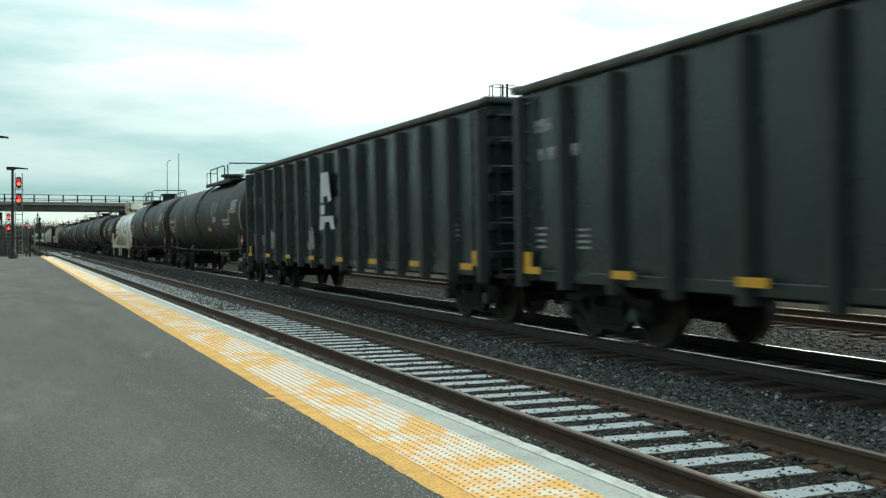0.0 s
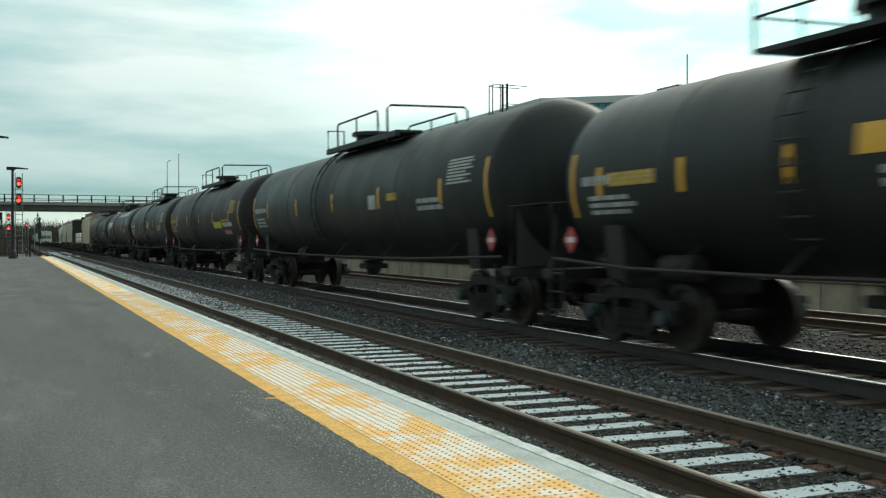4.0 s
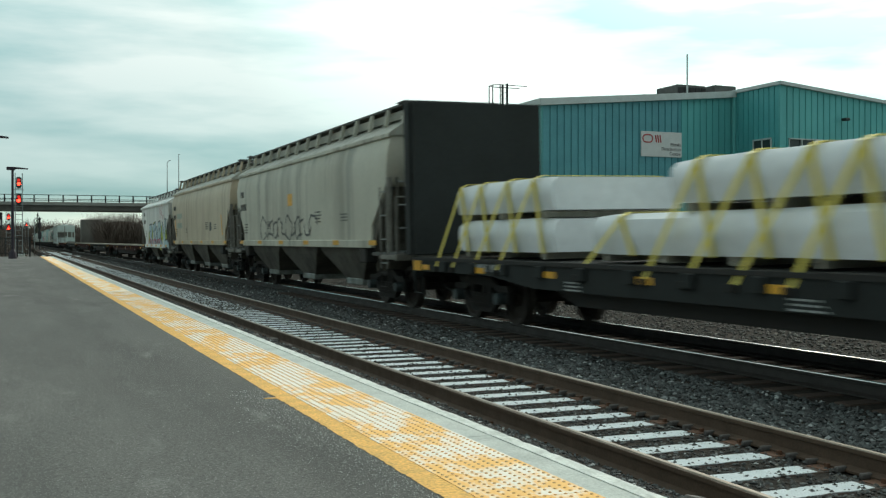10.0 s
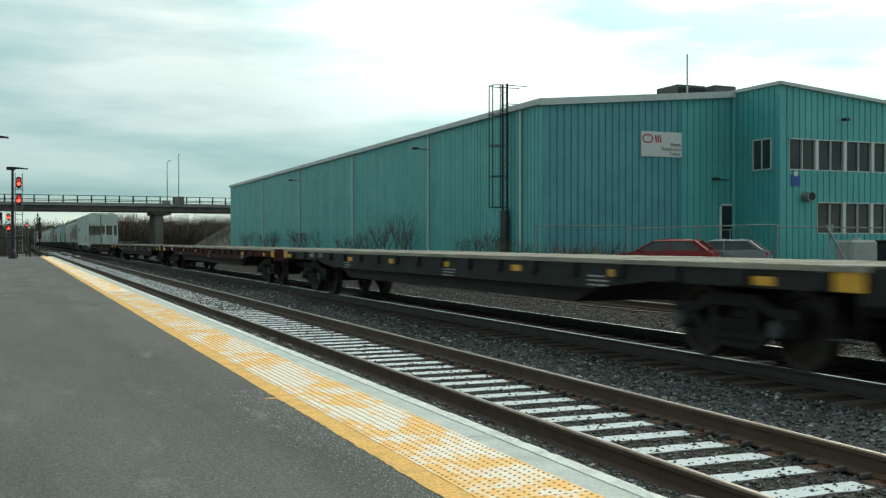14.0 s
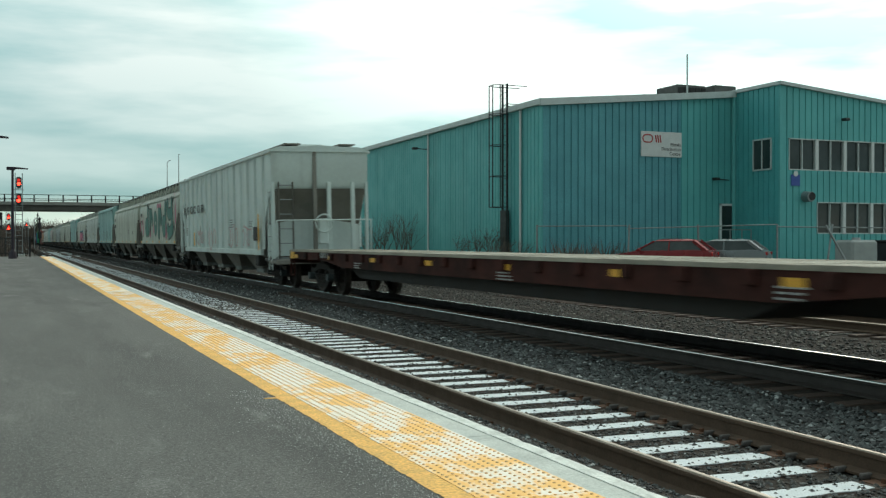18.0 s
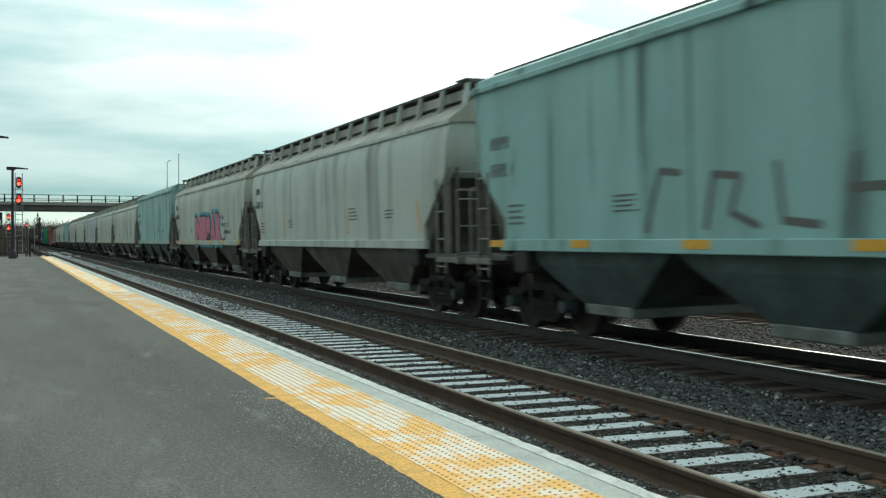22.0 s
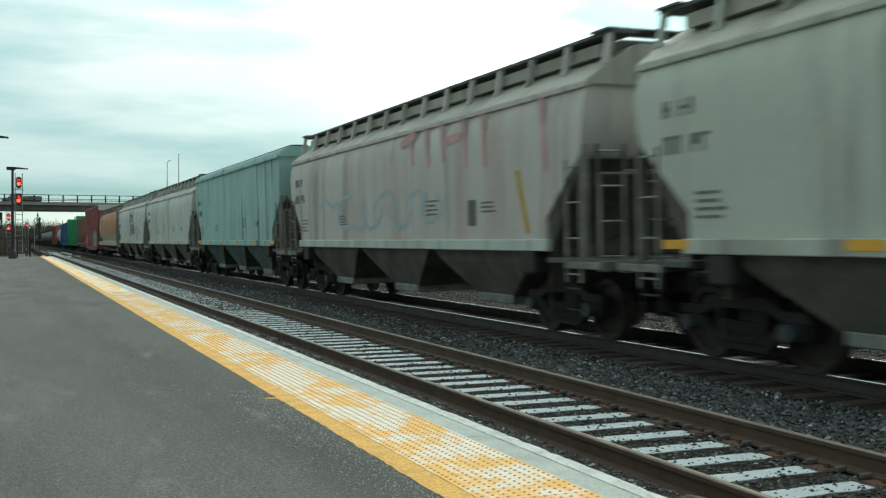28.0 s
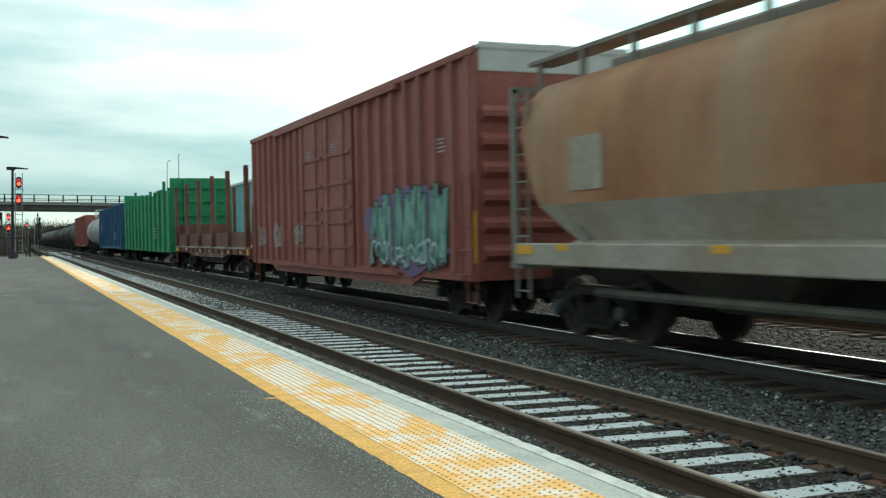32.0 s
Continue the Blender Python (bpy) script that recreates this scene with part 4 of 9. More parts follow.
P_PINK = paint("hopper_rust_streaked", (0.48, 0.47, 0.44), grime=(0.34, 0.19, 0.15), amt=0.5)
P_GRIB = paint("hopper_cool_grey", (0.57, 0.66, 0.635), amt=0.15, runs=0.15)
P_RUSTB = mat("hopper_rust_brown", (0.29, 0.105, 0.042), 0.7, col2=(0.42, 0.235, 0.12), scale=0.55, amount=1.0, fine=10, bump=0.002, grime=(0.40, 0.30, 0.20), grime_amt=0.7, grime_scale=0.8, grain=0.06, streak=(0.13, 0.055, 0.03), streak_amt=0.5)
P_BROWNG = paint("hopper_dust_grey", (0.22, 0.215, 0.19))
P_BOX = mat("boxcar_oxide_red", (0.33, 0.098, 0.078), 0.6, col2=(0.24, 0.070, 0.056), scale=0.7, amount=0.8, fine=12, bump=0.002, grime=(0.17, 0.065, 0.055), grime_amt=0.5, grime_scale=1.1, spread=1)
P_FLATB = mat("flatcar_brown", (0.070, 0.024, 0.019), 0.85, col2=(0.020, 0.014, 0.013), scale=1.1, amount=1.0, fine=12, bump=0.003, spread=1, spec=0.15)
P_FLATG = mat("flatcar_dark_green", (0.009, 0.014, 0.0135), 0.8, col2=(0.017, 0.020, 0.019), scale=1.0, amount=0.8, fine=12, bump=0.003, spread=1)
P_STAKE = mat("stake_oxide_brown", (0.185, 0.072, 0.055), 0.75, col2=(0.09, 0.040, 0.032), scale=1.2, amount=0.9, fine=12, bump=0.003, spread=1)
P_GREEN = mat("chip_car_green", (0.012, 0.30, 0.12), 0.6, col2=(0.01, 0.19, 0.08), scale=0.8, amount=0.8, fine=12, bump=0.002, spread=1)
P_BLUEC = mat("boxcar_blue", (0.022, 0.13, 0.26), 0.6, col2=(0.02, 0.08, 0.17), scale=0.8, amount=0.8, fine=12, bump=0.002, spread=1)
M_DECK = mat("deck_timber", (0.40, 0.385, 0.315), 0.9, col2=(0.19, 0.18, 0.15), scale=1.5, amount=0.9, stretch=(5, 0.4, 1), fine=25, bump=0.006, spread=1)
M_ENDDIRT = mat("sooty_end_steel", (0.25, 0.245, 0.215), 0.75, col2=(0.11, 0.105, 0.09), scale=1.6, amount=0.9, fine=14, bump=0.002, spread=1)
M_GATE = mat("outlet_gate_steel", (0.27, 0.31, 0.30), 0.6, 0.3, col2=(0.12, 0.12, 0.10), scale=2.2, amount=0.9, fine=14, bump=0.002, spread=1)
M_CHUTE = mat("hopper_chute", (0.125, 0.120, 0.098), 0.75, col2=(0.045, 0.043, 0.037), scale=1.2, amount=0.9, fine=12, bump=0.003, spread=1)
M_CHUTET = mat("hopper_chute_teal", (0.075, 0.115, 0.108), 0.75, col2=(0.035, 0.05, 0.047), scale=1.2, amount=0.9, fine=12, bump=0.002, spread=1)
# dark for dirt and for the shade of the hopper end cavity, both in the colour
M_SLOPE = mat("slope_sheet_dirt_shade", (0.125, 0.115, 0.092), 0.85, col2=(0.040, 0.037, 0.031), scale=1.5, amount=0.9, fine=12, bump=0.003, spread=1)
M_GRATE = mat("running_board", (0.10, 0.105, 0.10), 0.7, 0.2, scale=6, amount=0.5, fine=40, bump=0.004)
M_WRAP = mat("lumber_wrap", (0.76, 0.80, 0.81), 0.4, col2=(0.60, 0.65, 0.67), scale=0.9, amount=0.6, grain=0.05, fine=6, bump=0.006, spread=1)
M_STRAP = mat("yellow_strap", (0.80, 0.68, 0.14), 0.6, scale=6, amount=0.4, bump=0.001)
M_PINKG = mat("graffiti_pink", (0.60, 0.17, 0.25), 0.6, col2=(0.5, 0.12, 0.22), scale=3, amount=0.5, bump=0)
M_TEALG = mat("graffiti_green", (0.055, 0.19, 0.16), 0.6, col2=(0.07, 0.22, 0.18), scale=2, amount=0.5, bump=0)
M_CYANG = mat("graffiti_cyan", (0.05, 0.33, 0.40), 0.6, col2=(0.06, 0.26, 0.34), scale=2, amount=0.5, bump=0)
M_MINTG = mat("graffiti_mint", (0.22, 0.44, 0.37), 0.6, col2=(0.06, 0.22, 0.21), scale=3, amount=0.9, bump=0)
M_SKYG = mat("graffiti_pale_blue", (0.45, 0.60, 0.64), 0.6, col2=(0.30, 0.48, 0.55), scale=3, amount=0.6, bump=0)
M_LIMEG = mat("graffiti_lime", (0.46, 0.52, 0.04), 0.6, scale=3, amount=0.3, bump=0)
M_PURPG = mat("graffiti_purple", (0.13, 0.10, 0.22), 0.6, col2=(0.2, 0.13, 0.25), scale=3, amount=0.6, bump=0)
M_ROSEG = mat("graffiti_rose", (0.50, 0.20, 0.22), 0.6, scale=3, amount=0.5, bump=0)
M_INKG = mat("graffiti_black", (0.018, 0.02, 0.024), 0.6, scale=3, amount=0.3, bump=0)
M_GREYG = mat("graffiti_grey", (0.12, 0.125, 0.12), 0.6, scale=3, amount=0.5, bump=0)
M_PLACARD = mat("red_placard", (0.55, 0.07, 0.07), 0.55, col2=(0.5, 0.12, 0.11), scale=5, amount=0.4, bump=0)

TOP_CHORD = [(-1.16, 0.58), (-1.12, 0.69), (-0.74, 0.69), (-0.46, 0.83), (0.46, 0.83), (0.74, 0.69), (1.12, 0.69), (1.16, 0.58), (0.72, 0.57), (0.44, 0.68), (-0.44, 0.68), (-0.72, 0.57)]
LOW_CHORD = [(-0.80, 0.50), (-0.44, 0.20), (0.44, 0.20), (0.80, 0.50), (0.72, 0.58), (0.38, 0.31), (-0.38, 0.31), (-0.72, 0.58)]


def side_frame(sx):
    """Three-piece truck side: arched top chord, tension chord below, two columns and the pedestal jaws."""
    q = Shape().prism_x(TOP_CHORD, sx * 0.92, sx * 1.07).prism_x(LOW_CHORD, sx * 0.93, sx * 1.06)
    for d in (-1, 1):
        q.box(sx * 0.90, sx * 1.08, d * 0.31, d * 0.42, 0.28, 0.72, 0.02)
        q.box(sx * 0.93, sx * 1.05, d * 0.70, d * 0.77, 0.36, 0.60, 0.015)
        q.box(sx * 0.93, sx * 1.05, d * 1.02, d * 1.10, 0.36, 0.60, 0.015)
    return q.mesh("side_frame", M_TRUCK)


def wheel_mesh():
    s = Shape()
    prof = [(0.0, 0.07), (0.12, 0.075), (0.14, 0.02), (0.34, 0.0), (0.38, 0.06), (0.457, 0.06), (0.457, -0.05), (0.482, -0.07), (0.482, -0.1), (0.38, -0.1), (0.34, -0.03), (0.0, -0.03)]
    n = 22
    s.loft([[(-a, r * math.cos(2 * math.pi * k / n), r * math.sin(2 * math.pi * k / n)) for k in range(n)] for r, a in prof if r > 0])
    return s.mesh("wheel", M_WHEEL)


def spring_nest():
    s = Shape()
    for yy in (-0.23, 0.0, 0.23):
        for k in range(4):
            r = 0.10 if k % 2 == 0 else 0.085
            s.cone((0, yy, 0.30 + 0.06 * k), (0, yy, 0.36 + 0.06 * k), r, r, 9)
    return s.mesh("spring_nest", M_TRUCK)


def truck(car, y):
    t = part("truck", shared("bolster", lambda: Shape().box(-0.95, 0.95, -0.2, 0.2, 0.45, 0.78, 0.04).box(-0.4, 0.4, -0.28, 0.28, 0.74, 0.9, 0.03).mesh("truck", M_TRUCK)), M_TRUCK, car, "dark cast steel truck", at=pose(0, y, 0))
    for sx in (-1, 1):
        part("side_frame", shared(("sf", sx), lambda sx=sx: side_frame(sx)), M_TRUCK, t)
        tagged(part("spring_nest", shared("spring", spring_nest), M_TRUCK, t, at=pose(sx * 1.04, 0, 0)), kind="stuff")
        for yy in (-0.89, 0.89):
            w = part("wheel", shared(("wheel", sx), lambda sx=sx: wheel_mesh()), M_WHEEL, t, at=pose(sx * 0.75, yy, 0.457, 0, 0, 0 if sx < 0 else 180))
            part("bearing_cap", shared("cap", lambda: Shape().cone((-0.12, 0, 0), (0.12, 0, 0), 0.10, 0.11, 12).mesh("bearing_cap", M_BEARING)), M_BEARING, t, at=pose(sx * 1.08, yy, 0.47))
    for yy in (-0.89, 0.89):
        part("axle", shared("axle", lambda: Shape().cone((-0.8, 0, 0), (0.8, 0, 0), 0.085, 0.085, 10).mesh("axle", M_TRUCK)), M_TRUCK, t, at=pose(0, yy, 0.457))
    part("brake_beam", shared("brake", lambda: Shape().box(-0.7, 0.7, -0.34, -0.27, 0.34, 0.44, 0.02).box(-0.7, 0.7, 0.27, 0.34, 0.34, 0.44, 0.02).mesh("brake_beam", M_TRUCK)), M_TRUCK, t)
    return t


def coupler(car, L, s):
    part("coupler", shared("coupler", lambda: Shape().box(-0.11, 0.11, -0.62, 0.2, 0.72, 0.98, 0.04).box(-0.2, 0.14, 0.1, 0.34, 0.68, 1.02, 0.06)
         .tube([(0.35, -0.3, 0.8), (0.33, 0.0, 0.45), (0.2, 0.3, 0.35), (0.05, 0.5, 0.5)], 0.03, 6).mesh("coupler", M_TRUCK)), M_TRUCK, car, "dark knuckle coupler with air hose",
         at=pose(0, s * (L / 2 - 0.36), 0, 0, 0, 0 if s > 0 else 180))


def running_gear(car, L, inset=2.2, rear=None):
    for s in (-1, 1):
        truck(car, s * (L / 2 - (rear if rear and s > 0 else inset)))
        coupler(car, L, s)


def decal(sh, x, y0, y1, z0, z1):
    sh.box(x - 0.005, x + 0.001, y0, y1, z0, z1)


def stencil(parent, x, y, z, w, h, rows, material, seed, name="stencil", label="lines of small stencilling"):
    """Unreadable small writing: broken bars, w along the side from y towards the front, h high."""
    r = random.Random(seed)
    s = Shape()
    if rows > 1:
        w, h = w * 0.72, h * 0.75
    rh = h / rows
    for i in range(rows):
        zz = z + h - (i + 1) * rh
        yy = 0.0
        end = w * r.uniform(0.75, 1.0)
        while yy < end:
            ww = min(h * 0.5 if rows == 1 else r.uniform(0.06, 0.2), end - yy)
            if ww < 0.02: break
            if rows == 1:
                # block figures: two uprights and a bar
                decal(s, x, y - yy - ww * 0.3, y - yy, zz + rh * 0.1, zz + rh * 0.9)
                if r.random() > 0.3: decal(s, x, y - yy - ww, y - yy - ww * 0.7, zz + rh * 0.1, zz + rh * 0.9)
                decal(s, x - 0.0003, y - yy - ww, y - yy, zz + rh * (0.74 if r.random() > 0.5 else 0.42), zz + rh * (0.9 if r.random() > 0.5 else 0.58))
                yy += ww + h * (0.75 if r.random() < 0.15 else 0.22)
            else:
                decal(s, x, y - yy - ww, y - yy, zz + rh * 0.28, zz + rh * 0.68)
                yy += ww + r.uniform(0.03, 0.06)
    return tagged(part(name, s, material, parent, label), kind="stuff")


def side_ladder(car, x, y, z0, z1, material, w=0.42, step=0.38, axis="y", rung=None):
    s = Shape()
    n = int((z1 - z0) / step)
    for k in range(n + 1):
        z = z0 + k * (z1 - z0) / max(1, n)
        if axis == "y":
            s.tube([(x, y - w / 2, z), (x, y + w / 2, z)], 0.016, 5)
        else:
            s.tube([(x - w / 2, y, z), (x + w / 2, y, z)], 0.016, 5)
    ld = tagged(part("ladder", s, rung or material, car, "grab-iron ladder"), kind="stuff")
    for d in (-w / 2, w / 2):
        q = Shape()
        if axis == "y":
            q.box(x - 0.02, x + 0.02, y + d - 0.02, y + d + 0.02, z0 - 0.12, z1 + 0.1)
        else:
            q.box(x + d - 0.022, x + d + 0.022, y - 0.02, y + 0.02, z0 - 0.12, z1 + 0.1)
        part("ladder_stile", q, material, ld)
    return ld


def scrawl(car, x, y, z, w, h, seed, material, thick=0.07, n=9, label="scrawled spray-paint tag"):
    """A looping sprayed line."""
    r = random.Random(seed)
    s = Shape()
    for k in range(n):
        cy = y - w * (k + 0.5) / n
        pts = []
        a0, a1 = r.uniform(0, 360), r.uniform(160, 330)
        rx, rz = w / n * r.uniform(0.5, 0.9), h * r.uniform(0.25, 0.5)
        for j in range(9):
            t = radians(a0 + a1 * j / 8)
            pts.append((cy + rx * math.cos(t), z + h / 2 + r.uniform(-0.1, 0.1) * h + rz * math.sin(t)))
        for (p, q), (u, v) in zip(pts, pts[1:]):
            d = math.hypot(u - p, v - q) or 1
            ny, nz = -(v - q) / d * thick / 2, (u - p) / d * thick / 2
            s.add([(x - 0.003 - 0.0004 * k, p + ny, q + nz), (x - 0.003 - 0.0004 * k, p - ny, q - nz), (x - 0.003 - 0.0004 * k, u - ny, v - nz), (x - 0.003 - 0.0004 * k, u + ny, v + nz)], [(0, 1, 2, 3)])
    return tagged(part("graffiti_tag", s, material, car, label), kind="stuff")


CARS = []


def begin(name, a, b, label, category="rail car"):
    """A car between two coupling points of the train, a in front and b behind."""
    car = empty(name, None, label, category, "cars of the freight train")
    CARS.append((car, (a + b) / 2, 0.2 if name == "flat_car" else -1.2))
    return car, b - a


# ---- gondolas
def gondola(a, b, seed, badge):
    car, L = begin("gondola_car", a, b, "dark green-black ribbed high-side gondola car with white stencils")
    B = L / 2 - 0.62
    hw, z0, z1 = 1.50, 0.98, 3.79
    for s in (-1, 1):
        side = part("side_sheet", Shape().box(s * hw, s * (hw - 0.06), -B, B, z0, z1), M_GOND, car)
        n = 15
        for k in range(n):
            y = -B + 0.12 + (2 * B - 0.24) * k / (n - 1)
            part("rib", shared(("grib", s), lambda s=s: Shape().prism_z([(s * hw, -0.12), (s * (hw + 0.15), -0.075), (s * (hw + 0.15), 0.075), (s * hw, 0.12)], z0 - 0.2, z1 - 0.08).mesh("rib", M_GONDR)), M_GONDR, side, at=pose(0, y, 0))
        part("side_sill", Shape().box(s * (hw - 0.05), s * (hw + 0.03), -B, B, z0 - 0.1, z0 + 0.06, 0.01), M_GOND, car)
        part("top_chord", Shape().box(s * (hw - 0.1), s * (hw + 0.13), -B - 0.03, B + 0.03, z1 - 0.02, z1 + 0.09, 0.03), M_CHUTE, car, "dusty top chord")
        part("end_wall", Shape().box(-hw, hw, s * B, s * (B - 0.06), z0, z1), M_GOND, car)
        for k in range(6):
            part("end_rib", Shape().box(-hw, hw, s * B, s * (B + 0.09), z0 + 0.2 + 0.48 * k, z0 + 0.34 + 0.48 * k, 0.02), M_GOND, car)
        part("end_chord", Shape().box(-hw - 0.1, hw + 0.1, s * (B - 0.05), s * (B + 0.16), z1, z1 + 0.12, 0.03), M_GOND, car)
        side_ladder(car, -hw - 0.06, s * (B - 0.28), 1.0, 3.6, M_GOND)
        side_ladder(car, -hw + 0.35, s * (B + 0.14), 1.0, 3.6, M_GOND, axis="x")
        part("end_platform", Shape().box(-hw + 0.1, hw - 0.1, s * B, s * (B + 0.4), 0.86, 0.92), M_UNDER, car)
        part("end_rail", Shape().tube([(-0.9, s * (B - 0.3), z1 + 0.1), (-0.9, s * (B - 0.3), z1 + 0.32), (0.2, s * (B - 0.3), z1 + 0.32), (0.2, s * (B - 0.3), z1 + 0.1)], 0.02), M_GOND, car)
    part("centre_sill", Shape().box(-0.3, 0.3, -L / 2 + 0.5, L / 2 - 0.5, 0.72, 1.0, 0.02), M_UNDER, car)
    part("floor_pan", Shape().box(-hw + 0.06, hw - 0.06, -B + 0.06, B - 0.06, z0, z0 + 0.06), M_UNDER, car)
    x = -hw - 0.152
    if badge:
        s = Shape()
        yb = 0.05
        zz = lambda z: 1.78 + (z - 1.62) * 0.77
        for o in (((0.14, 3.48), (-0.5, 3.48), (-0.72, 2.55), (-0.45, 2.5), (-0.42, 2.7), (-0.05, 2.7), (0.02, 2.5), (0.2, 2.5)), ((0.22, 2.42), (-0.12, 2.42), (-0.12, 2.12), (0.24, 2.12)),
                  ((0.28, 2.05), (-0.85, 2.05), (-0.98, 1.62), (-0.66, 1.62), (-0.56, 1.86), (-0.16, 1.86), (-0.02, 1.62), (0.34, 1.62))):
            s.prism_x([(yb + y_, zz(z_)) for y_, z_ in o], x - 0.005, x)
        part("badge", s, mat("white_badge", (0.62, 0.65, 0.65), 0.6, scale=4, amount=0.4, bump=0), car, "large white block emblem")
    if badge:
        for y_, sd in ((1.5, 3), (5.9, 4)):
            tagged(scrawl(car, -hw - 0.15, y_, 1.2, 0.5, 0.62, sd, M_DECAL, 0.05, 4, "small white sprayed scribble"), kind="stuff")
    stencil(car, -hw - 0.003, B - 0.5, 3.1, 0.75, 0.25, 1, M_DECAL, seed)
    stencil(car, -hw - 0.003, B - 0.62, 2.68, 1.35, 0.22, 1, M_DECAL, seed + 1, label="white reporting mark bars")
    stencil(car, -hw - 0.003, B - 0.5, 1.35, 0.5, 0.5, 4, M_DECAL, seed + 2)
    stencil(car, -hw - 0.003, B - 1.75, 1.35, 0.5, 0.45, 4, M_DECAL, seed + 3)
    stencil(car, -hw - 0.003, -B + 1.6, 1.45, 0.5, 0.5, 4, M_DECAL, seed + 4)
    for k in range(8):
        y = B - 0.6 - (2 * B - 1.2) * k / 7
        part("reflector", shared(("refl", 0), lambda: Shape().box(-0.006, 0, -0.25, 0.25, 0, 0.11).mesh("reflector", M_YREFL)), M_YREFL, car, at=pose(-hw - 0.155, y, 0.99))
    for y in (B - 0.35, -B + 0.35):
        part("reflector", Shape().box(-hw - 0.10, -hw - 0.09, y - 0.11, y + 0.11, 1.05, 1.32), M_YREFL, car)
    running_gear(car, L, 2.35)


# ---- tank cars
def cyl_patch(sh, R, zc, y0, y1, a0, a1, n=4):
    """A patch on the near flank of a drum; angles up from its waist."""
    lo = [(-(R + 0.006) * math.cos(radians(a0 + (a1 - a0) * k / n)), zc + (R + 0.006) * math.sin(radians(a0 + (a1 - a0) * k / n))) for k in range(n + 1)]
    vs = [(x, y0, z) for x, z in lo] + [(x, y1, z) for x, z in lo]
    sh.add(vs, [(k, k + 1, n + 2 + k, n + 1 + k) for k in range(n)])


def tank_stencil(car, R, zc, y, w, a_top, a_bot, rows, material, seed, solid=False):
    r = random.Random(seed)
    s = Shape()
    for i in range(rows):
        t0 = a_top + (a_bot - a_top) * i / rows
        t1 = a_top + (a_bot - a_top) * (i + 0.62) / rows
        yy, end = 0.0, w * (1 if solid else r.uniform(0.7, 1.0))
        while yy < end:
            ww = end if solid else min(r.uniform(0.10, 0.17) if rows == 1 else r.uniform(0.12, 0.3) * max(0.6, w), end - yy)
            if ww < 0.03: break
            cyl_patch(s, R, zc, y - yy - ww, y - yy, t1, t0, 2)
            yy += ww + (0.05 if rows < 6 else 0.03)
    tagged(part("stencil", s, material, car, "lines of small stencilling"), kind="stuff")


